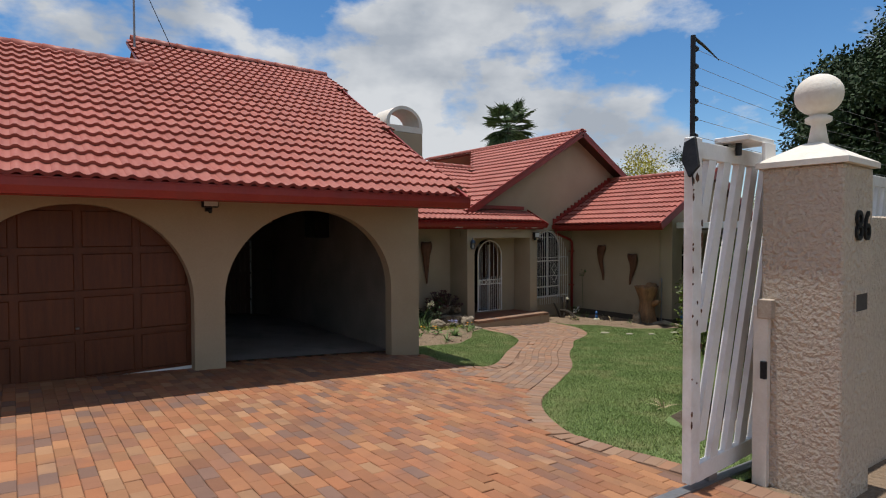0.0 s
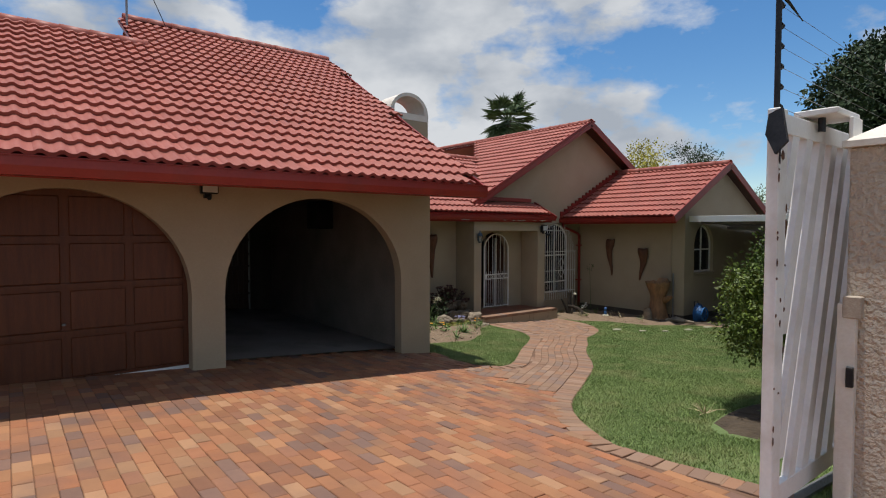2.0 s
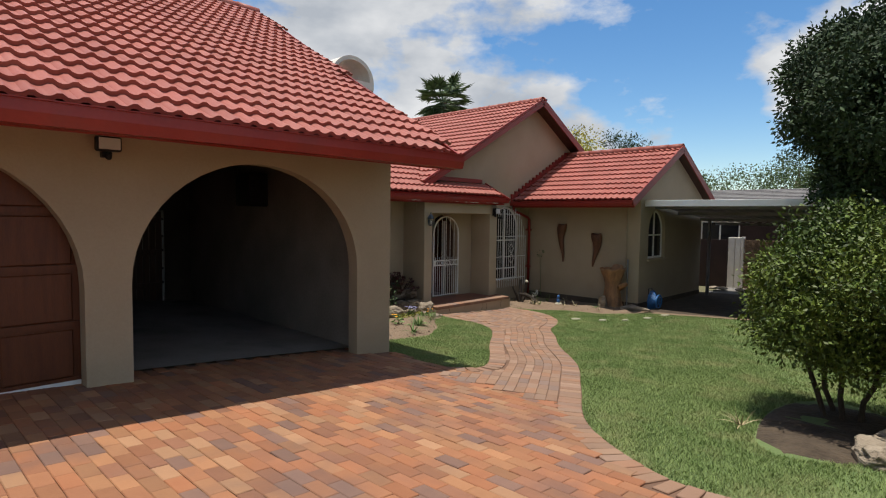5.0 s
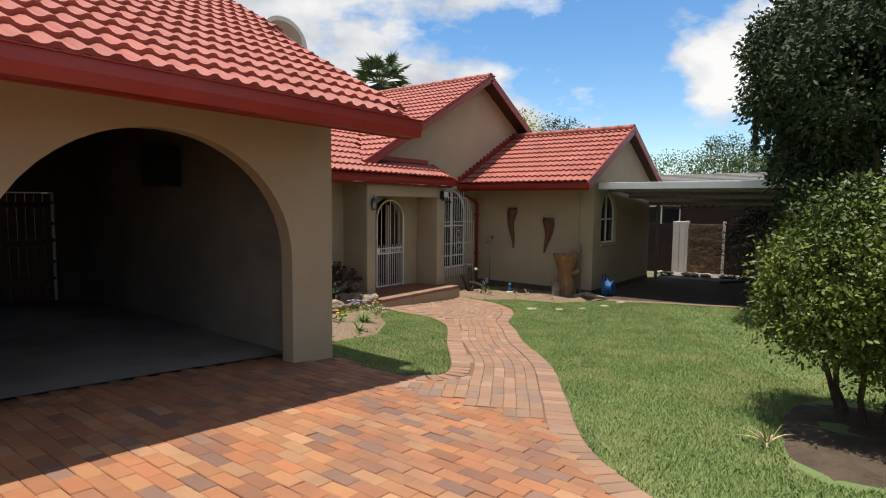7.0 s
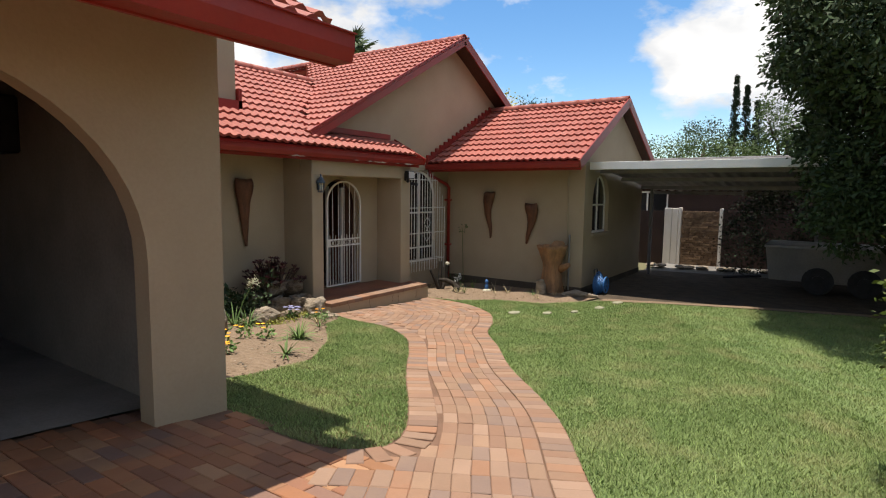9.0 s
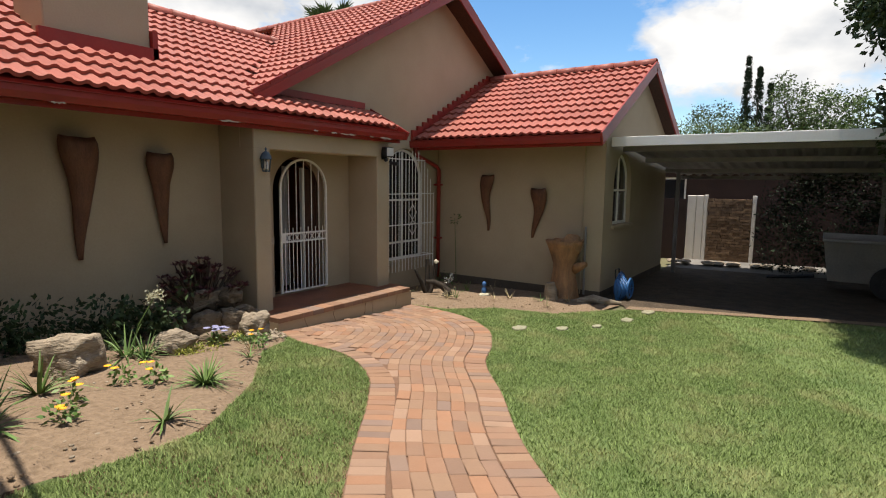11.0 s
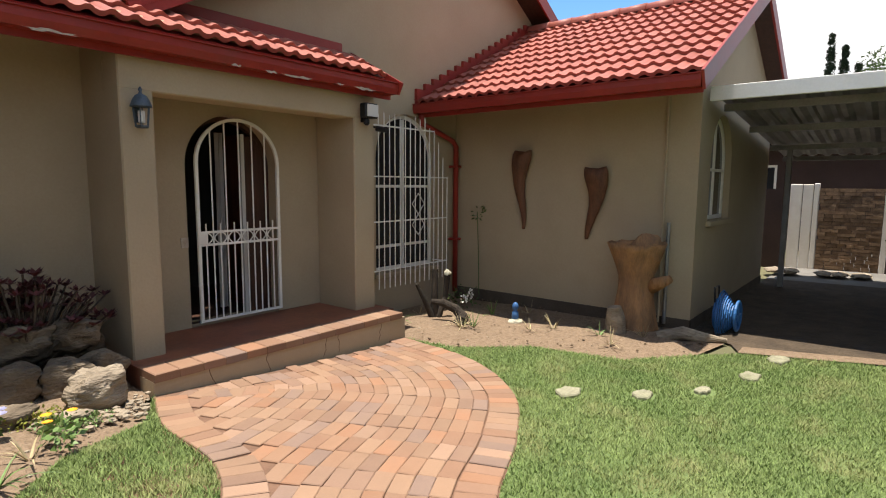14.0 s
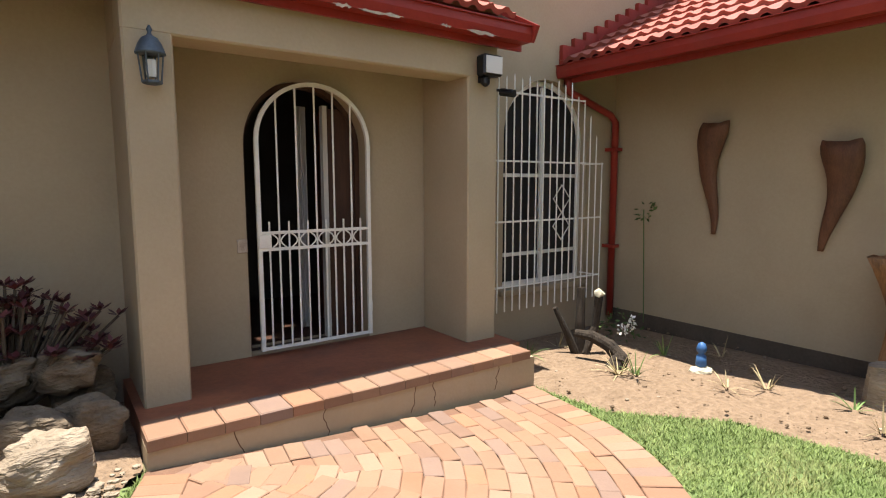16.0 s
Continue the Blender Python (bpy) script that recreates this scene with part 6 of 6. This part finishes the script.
bz = g(13.6, 10.9) + 0.02
ds = thing("dead_stump", (13.25, 11.05, bz), "dark sawn stump with three bare upright limbs", "stump")
part("limb", Shape().tube([(13.22, 11.1, bz - 0.1), (13.22, 11.1, bz + 0.3), (13.25, 11.12, bz + 0.62)], [0.055, 0.045, 0.04], 10), DEADWOOD, ds)
part("limb", Shape().tube([(13.24, 11.05, bz), (13.34, 11.02, bz + 0.25), (13.36, 11.0, bz + 0.55)], [0.042, 0.035, 0.04], 10), DEADWOOD, ds)
part("limb", Shape().tube([(13.2, 11.1, bz - 0.05), (13.08, 11.14, bz + 0.22), (12.98, 11.2, bz + 0.45)], [0.045, 0.035, 0.022], 10), DEADWOOD, ds)
part("bleached_cap", Shape().blob((13.36, 11.0, bz + 0.57), (0.05, 0.05, 0.045), 2, 0.4, 2), SLABW, ds, "bleached white top")
trunk_log("fallen_log", [(13.02, 10.98, bz + 0.25), (13.09, 10.85, bz + 0.24), (13.17, 10.72, bz + 0.17), (13.2, 10.62, bz + 0.07), (13.12, 10.57, bz + 0.04)], [0.035, 0.05, 0.06, 0.07, 0.06], "dark curled log on the sandy bed", DEADWOOD)
trunk_log("log_end", [(13.12, 10.62, bz - 0.02), (13.2, 10.6, bz + 0.1)], [0.09, 0.07], "short dark log lying on the bed", DEADWOOD, seed=4)

sx, sy = 14.22, 8.84
sz = g(sx, sy)
ts = Shape()
n, m = 14, 20
for i in range(n + 1):
    t = i / n
    r = 0.215 + 0.03 * math.cos(t * 5) + 0.10 * max(0, t - 0.62) / 0.38 + 0.03 * (1 - t) ** 3
    for k in range(m):
        a = 2 * math.pi * k / m
        q = 1 + 0.13 * noise.noise(Vector((math.cos(a) * 1.6, math.sin(a) * 1.6, t * 1.8))) + 0.05 * math.cos(5 * a + 2 * t)
        top_ = 0.06 * noise.noise(Vector((math.cos(a) * 2, math.sin(a) * 2, 4))) * t
        ts.v.append((sx + r * q * math.cos(a), sy + r * q * math.sin(a), sz - 0.08 + 1.13 * t + top_))
ts.f = [(i * m + k, i * m + (k + 1) % m, (i + 1) * m + (k + 1) % m, (i + 1) * m + k) for i in range(n) for k in range(m)]
o = len(ts.v)
ts.v += [(sx + 0.7 * (v[0] - sx), sy + 0.7 * (v[1] - sy), v[2] - 0.05) for v in ts.v[n * m : n * m + m]]
ts.f += [(n * m + k, n * m + (k + 1) % m, o + (k + 1) % m, o + k) for k in range(m)] + [tuple(o + k for k in range(m))]
ts.tube([(sx + 0.02, sy - 0.17, sz + 0.55), (sx - 0.02, sy - 0.32, sz + 0.62), (sx - 0.03, sy - 0.40, sz + 0.66)], [0.10, 0.065, 0.045], 10)
ts.blob((sx, sy - 0.12, sz + 0.98), (0.17, 0.17, 0.19), 8, 0.35, 3)
ts.blob((sx - 0.02, sy + 0.15, sz + 0.92), (0.15, 0.13, 0.16), 9, 0.35, 3)
single("tree_stump", ts, LOG, "tall orange-brown weathered tree stump against the wall", "stump", "", "", True)
trunk_log("small_stump", [(13.85, 8.92, sz - 0.05), (13.84, 8.92, sz + 0.2), (13.83, 8.94, sz + 0.33)], [0.13, 0.11, 0.08], "low grey-brown stump in the bed", ROCK, "stump", 2)
trunk_log("driftwood", [(14.0, 8.5, sz + 0.03), (14.1, 8.25, sz + 0.09), (14.15, 8.05, sz + 0.06), (14.3, 7.85, sz + 0.03)], [0.05, 0.075, 0.06, 0.025], "grey twisted driftwood at the bed's end", ROCK, "driftwood", 6)
for x, h0, h1 in ((14.575, -1.0, 1.72), (14.55, -1.0, 0.22)):
    y = 8.68 if h1 > 1 else 8.60
    single("conduit", Shape().tube([(x, y, h0), (x, y, h1)], 0.014 if h1 > 1 else 0.022, 8), PLASTER if h1 > 1 else ZINC, "painted conduit up the wing wall", "conduit", "wall conduits")
for y, z in ((11.35, 0.25),):
    s = Shape()
    leaves(s, (14.5, y, z), 0.12, 26, 0.035, random.Random(3))
    s.tube([(14.5, 11.3, -1.0), (14.52, 11.34, -0.3), (14.5, 11.35, 0.25)], 0.006, 5)
    single("climbing_sprig", s, LEAF_MID, "thin green sprig climbing the wall", "plant")
s = Shape()
leaves(s, (13.9, 11.15, g(13.9, 11.1) + 0.12), 0.24, 120, 0.03, random.Random(9))
single("low_shrub", s, LEAF_MID, "small green plant with white blooms in the corner", "shrub", "low wall shrubs")
s = Shape()
for k in range(6):
    leaves(s, (13.72 + 0.03 * k, 11.0, g(13.9, 11.1) + 0.18 + 0.04 * (k % 3)), 0.04, 8, 0.025, random.Random(k))
single("white_blooms", s, PETAL_W, "small white blooms over the corner plant", "flower")

fgx, fgy = 13.62, 10.12
fgz = g(fgx, fgy) + 0.02
fg = Shape().lathe((fgx, fgy, fgz), [(0.03, 0.03), (0.045, 0.06), (0.04, 0.13), (0.02, 0.15), (0.038, 0.17), (0.042, 0.20), (0.03, 0.235), (0.01, 0.25)], 14)
single("garden_figurine", fg, material("figurine_paint", (0.02, 0.09, 0.26), (0.06, 0.16, 0.34), 12, 0.5, 0.1, 30), "small blue painted garden figurine on a stone", "figurine", "", "", True)
single("figurine_stone", Shape().blob((fgx, fgy, fgz + 0.005), (0.11, 0.08, 0.04), 5, 0.3, 3), SLABW, "pale flat stone under the figurine", "rock")

hr = thing("hose_reel", (14.85, 7.98, g(14.85, 8.0)), "blue plastic hose reel on the ground by the wall", "hose reel")
hz = g(14.85, 8.0) + 0.19
for y in (7.86, 8.08):
    ringp = [(14.85 + 0.17 * math.cos(2 * math.pi * k / 20), y, hz + 0.17 * math.sin(2 * math.pi * k / 20)) for k in range(21)]
    part("flange", Shape().tube(ringp, 0.018, 6), BLUE, hr)
    for k in range(6):
        a = math.pi * k / 3
        part("spoke", Shape().tube([(14.85, y, hz), (14.85 + 0.16 * math.cos(a), y, hz + 0.16 * math.sin(a))], 0.011, 5), BLUE, hr)
part("hose", Shape().tube([(14.85 + (0.09 + 0.002 * k) * math.cos(k * 0.55), 7.88 + 0.0016 * k, hz + (0.09 + 0.002 * k) * math.sin(k * 0.55)) for k in range(110)][:100], 0.011, 5), BLUE, hr, "coiled blue hose")
part("handle", Shape().tube([(14.75, 8.08, hz), (14.75, 8.1, hz + 0.32), (14.95, 8.1, hz + 0.32), (14.95, 8.08, hz)], 0.011, 6), IRON, hr)

# stones in the lawn and in the bush bed
for i, (x, y) in enumerate(((11.765, 8.47), (12.115, 7.99), (12.52, 7.64), (13.17, 7.41), (13.88, 7.30))):
    s = Shape()
    rk = random.Random(200 + i)
    n = 14
    rr = [((0.14, 0.11, 0.085, 0.12, 0.14)[i] + rk.uniform(-0.03, 0.02)) for _ in range(n)]
    for z, q in ((-0.05, 1.0), (0.010, 1.0), (0.020, 0.9)):
        s.v += [(x + rr[k] * q * math.cos(2 * math.pi * k / n), y + 0.7 * rr[k] * q * math.sin(2 * math.pi * k / n), g(x, y) + z) for k in range(n)]
    s.f = [(j * n + k, j * n + (k + 1) % n, (j + 1) * n + (k + 1) % n, (j + 1) * n + k) for j in range(2) for k in range(n)] + [tuple(2 * n + k for k in range(n))]
    single("stepping_stone", s, STEPPING, "pale stepping stone sunk in the lawn", "stepping stone", "stepping stones")
boulder((5.75, 2.35, g(5.75, 2.35) + 0.05), (0.34, 0.2, 0.11), 55, "flat grey slab in the bush bed")
boulder((6.3, 2.3, g(6.3, 2.3) + 0.05), (0.22, 0.16, 0.1), 56, "flat grey slab in the bush bed")


# ---- grass ----
def grass(name, ring, count, label, seed, keep_out=(), dense=None):
    """Short grass blades all over the outline, as one object."""
    rnd = np.random.default_rng(seed)
    P = np.array(ring)
    lo, hi = P.min(0), P.max(0)
    pts = []
    while len(pts) < count:
        x, y = rnd.uniform(lo[0], hi[0]), rnd.uniform(lo[1], hi[1])
        if dense and rnd.random() > dense(x, y):
            continue
        if inside((x, y), ring) and not any(inside((x, y), k) for k in keep_out):
            pts.append((x, y))
    v, f = [], []
    for x, y in pts:
        z = g(x, y) - 0.014
        a, h, w = rnd.uniform(0, 6.28), rnd.uniform(0.016, 0.038), rnd.uniform(0.0026, 0.005)
        b = a + rnd.uniform(-1.2, 1.2)
        q = rnd.uniform(0.3, 1.1) * h
        o = len(v)
        v += [(x - w * math.cos(a), y - w * math.sin(a), z), (x + w * math.cos(a), y + w * math.sin(a), z), (x + q * math.cos(b + 1.57), y + q * math.sin(b + 1.57), z + h)]
        f.append((o, o + 1, o + 2))
    s = Shape()
    s.v, s.f = v, f
    return tagged(build(name, s, BLADE), label, "grass", "", "stuff")


STONE_GAPS = [[(x + 0.14 * math.cos(k * 0.785), y + 0.095 * math.sin(k * 0.785)) for k in range(8)] for x, y in ((11.765, 8.47), (12.115, 7.99), (12.52, 7.64), (13.17, 7.41), (13.88, 7.30))]
grass("grass_blades", LAWN_R, 420000, "short mown grass of the front lawn", 1, [BUSH_BED] + STONE_GAPS, lambda x, y: 1.0 if 3.0 < y + 0.1 * x and x > 4 and y > 0.55 * x - 1.2 else 0.45)
grass("grass_blades", LAWN_L, 95000, "short mown grass beside the path", 2)


# ---- pieces of the roofs ----
for root, singles in TILES:
    for m in singles:
        ob = new("roof_tile", TILE_ME)
        ob.parent = root
        ob.matrix_basis = Matrix.Translation(-Vector(root.location)) @ m

# ---- clay pavers ----
def paver(long=0.2195, wide=0.1095, c=0.005):
    """The vertices of one paver about its own middle, its top at z = 0."""
    a, b = long / 2, wide / 2
    v = [(x, y, -0.05) for x, y in ((-a, -b), (a, -b), (a, b), (-a, b))]
    v += [(x, y, -c) for x, y in ((-a, -b), (a, -b), (a, b), (-a, b))]
    v += [(x, y, 0) for x, y in ((-a + c, -b + c), (a - c, -b + c), (a - c, b - c), (-a + c, b - c))]
    f = [(0, 1, 5, 4), (1, 2, 6, 5), (2, 3, 7, 6), (3, 0, 4, 7), (4, 5, 9, 8), (5, 6, 10, 9), (6, 7, 11, 10), (7, 4, 8, 11), (8, 9, 10, 11)]
    return v, f


PV, PF = paver()
PAVER_ME = bpy.data.meshes.new("paver")
PAVER_ME.from_pydata(PV, [], PF)
PAVER_ME.materials.append(BRICK)
DRIVE_ME = PAVER_ME.copy()
DRIVE_ME.materials[0] = BRICK_D
rnd = random.Random(77)
path_root = thing("garden_path", (8.5, 7.6, g(8.5, 7.6)), "curving garden path of red-brown clay pavers", "path", "", "structure")
drive_root = thing("driveway", (2.5, 4.5, g(2.5, 4.5)), "driveway of red-brown clay pavers in running bond", "driveway", "", "structure")
step_root = thing("porch_step_edge", (10.9, 10.9, FLOOR), "row of orange-brown bricks edging the porch step", "step", "", "structure")
laid = {path_root: [], drive_root: [], step_root: []}


def lay(root, x, y, ang, sx=1.0, sy=1.0, z=None, tilt=1.0, drop=0.0, sz=1.0):
    zz = g(x, y) + 0.002 - drop if z is None else z
    nx = (g(x + 0.05, y) - g(x - 0.05, y)) / 0.1 if z is None else 0
    ny = (g(x, y + 0.05) - g(x, y - 0.05)) / 0.1 if z is None else 0
    nrm = Vector((-nx + rnd.gauss(0, 0.007) * tilt, -ny + rnd.gauss(0, 0.007) * tilt, 1)).normalized()
    d = Vector((math.cos(ang), math.sin(ang), 0))
    yv = nrm.cross(d).normalized()
    xv = yv.cross(nrm)
    m = Matrix((xv, yv, nrm)).transposed().to_4x4()
    m.translation = (x, y, zz + rnd.gauss(0, 0.0018) * tilt)
    laid[root].append(m @ Matrix.Diagonal((sx, sy, sz, 1)))


# soldier courses along both edges
def soldiers(line, side, root, start=0.0, stop=1e9):
    s, k = 0.0, 0
    nxt = start
    for i in range(1, len(line)):
        s = i * 0.01
        while nxt <= s and nxt < stop:
            x, y, dx, dy = line[i]
            nx, ny = -dy * side, dx * side
            lay(root, x + nx * 0.118, y + ny * 0.118, math.atan2(ny, nx) + rnd.gauss(0, 0.015))
            nxt += 0.1125


L_START = 8
R_FINE, L_FINE = curve(RIGHT, 0.01), curve(LEFT, 0.01)
soldiers(R_FINE, 1, path_root, 2.6)
soldiers(L_FINE[120:], -1, path_root)
# stretcher courses that follow the right edge
R_OFF = {}
for k in range(26):
    off = 0.2365 + 0.056 + 0.1115 * k
    nxt = 0.11 * (k % 2)
    prev = None
    s = 0.0
    for x, y, dx, dy in R_FINE:
        px, py = x - dy * off, y + dx * off
        if prev:
            s += math.hypot(px - prev[0], py - prev[1])
        prev = (px, py)
        if s >= nxt and py > 3.35:
            nxt += 0.2222
            if not inside((px, py), PAVED) or py > 10.66:
                continue
            near_l = min((px - a) ** 2 + (py - b) ** 2 for a, b in L_XY[24::2])
            if near_l < 0.225**2:
                continue
            if k > 11 and (px < 8.6 or py < 8.3):
                continue
            if px < 5.06:
                continue
            lay(path_root, px, py, math.atan2(dy, dx) + rnd.gauss(0, 0.018), drop=0.008 if near_l < 0.29**2 else 0.0)
            R_OFF.setdefault((int(px / 0.3), int(py / 0.3)), []).append((px, py))
# straight courses of the driveway
i = 0
x = -2.6
while x < 5.5:
    y = -1.0 + 0.111 * (i % 2) + rnd.uniform(-0.02, 0.02)
    while y < 8.06:
        if inside((x, min(y, 8.05)), PAVED) and inside((x, min(y + 0.1, 8.05)), PAVED):
            gx, gy = int(x / 0.3), int(y / 0.3)
            busy = any((x - p) ** 2 + (y - q) ** 2 < 0.19**2 for a in (-1, 0, 1) for b in (-1, 0, 1) for p, q in R_OFF.get((gx + a, gy + b), ()))
            edge = y < 3.4 and min((x - a) ** 2 + (y - b) ** 2 for a, b in R_XY[::2]) < 0.285**2
            edge = edge or min((x - a) ** 2 + (y - b) ** 2 for a, b in R_XY[::2]) < 0.2**2
            if not edge and not (x > 5.25 and y < 5.7):
                lay(drive_root, x, y, math.pi / 2 + rnd.gauss(0, 0.008), drop=0.009 if busy else 0.0)
        y += 0.2215
    i += 1
    x += 0.1115
soldiers(curve([(4.28, -1.0), (4.30, 0.8), (4.24, 2.1), (4.13, 2.75)]), 1, path_root)
# brick nosing of the porch
x = 9.57
while x < 12.25:
    lay(step_root, x + 0.04, 10.865, math.pi / 2, 1.25, 1.72, FLOOR + 0.012, 0.5, 0.0, 1.35)
    x += 0.193

for root, near in ((path_root, lambda p: p.x > 6.2), (drive_root, lambda p: 1.6 < p.x < 4.6 and 3.4 < p.y < 5.9), (step_root, lambda p: True)):
    rest, count = Shape(), 0
    for m in laid[root]:
        if count < 290 and near(m.translation):
            ob = new("paver", DRIVE_ME if root is drive_root else PAVER_ME)
            ob.parent = root
            ob.matrix_basis = Matrix.Translation(-Vector(root.location)) @ m
            count += 1
        else:
            rest.add([m @ Vector(v) for v in PV], PF)
    if rest.f:
        ob = part("paver_field", rest, BRICK_D_FAR if root is drive_root else BRICK_FAR, root, "red-brown clay pavers laid in courses")
        ob["kind"] = "stuff"
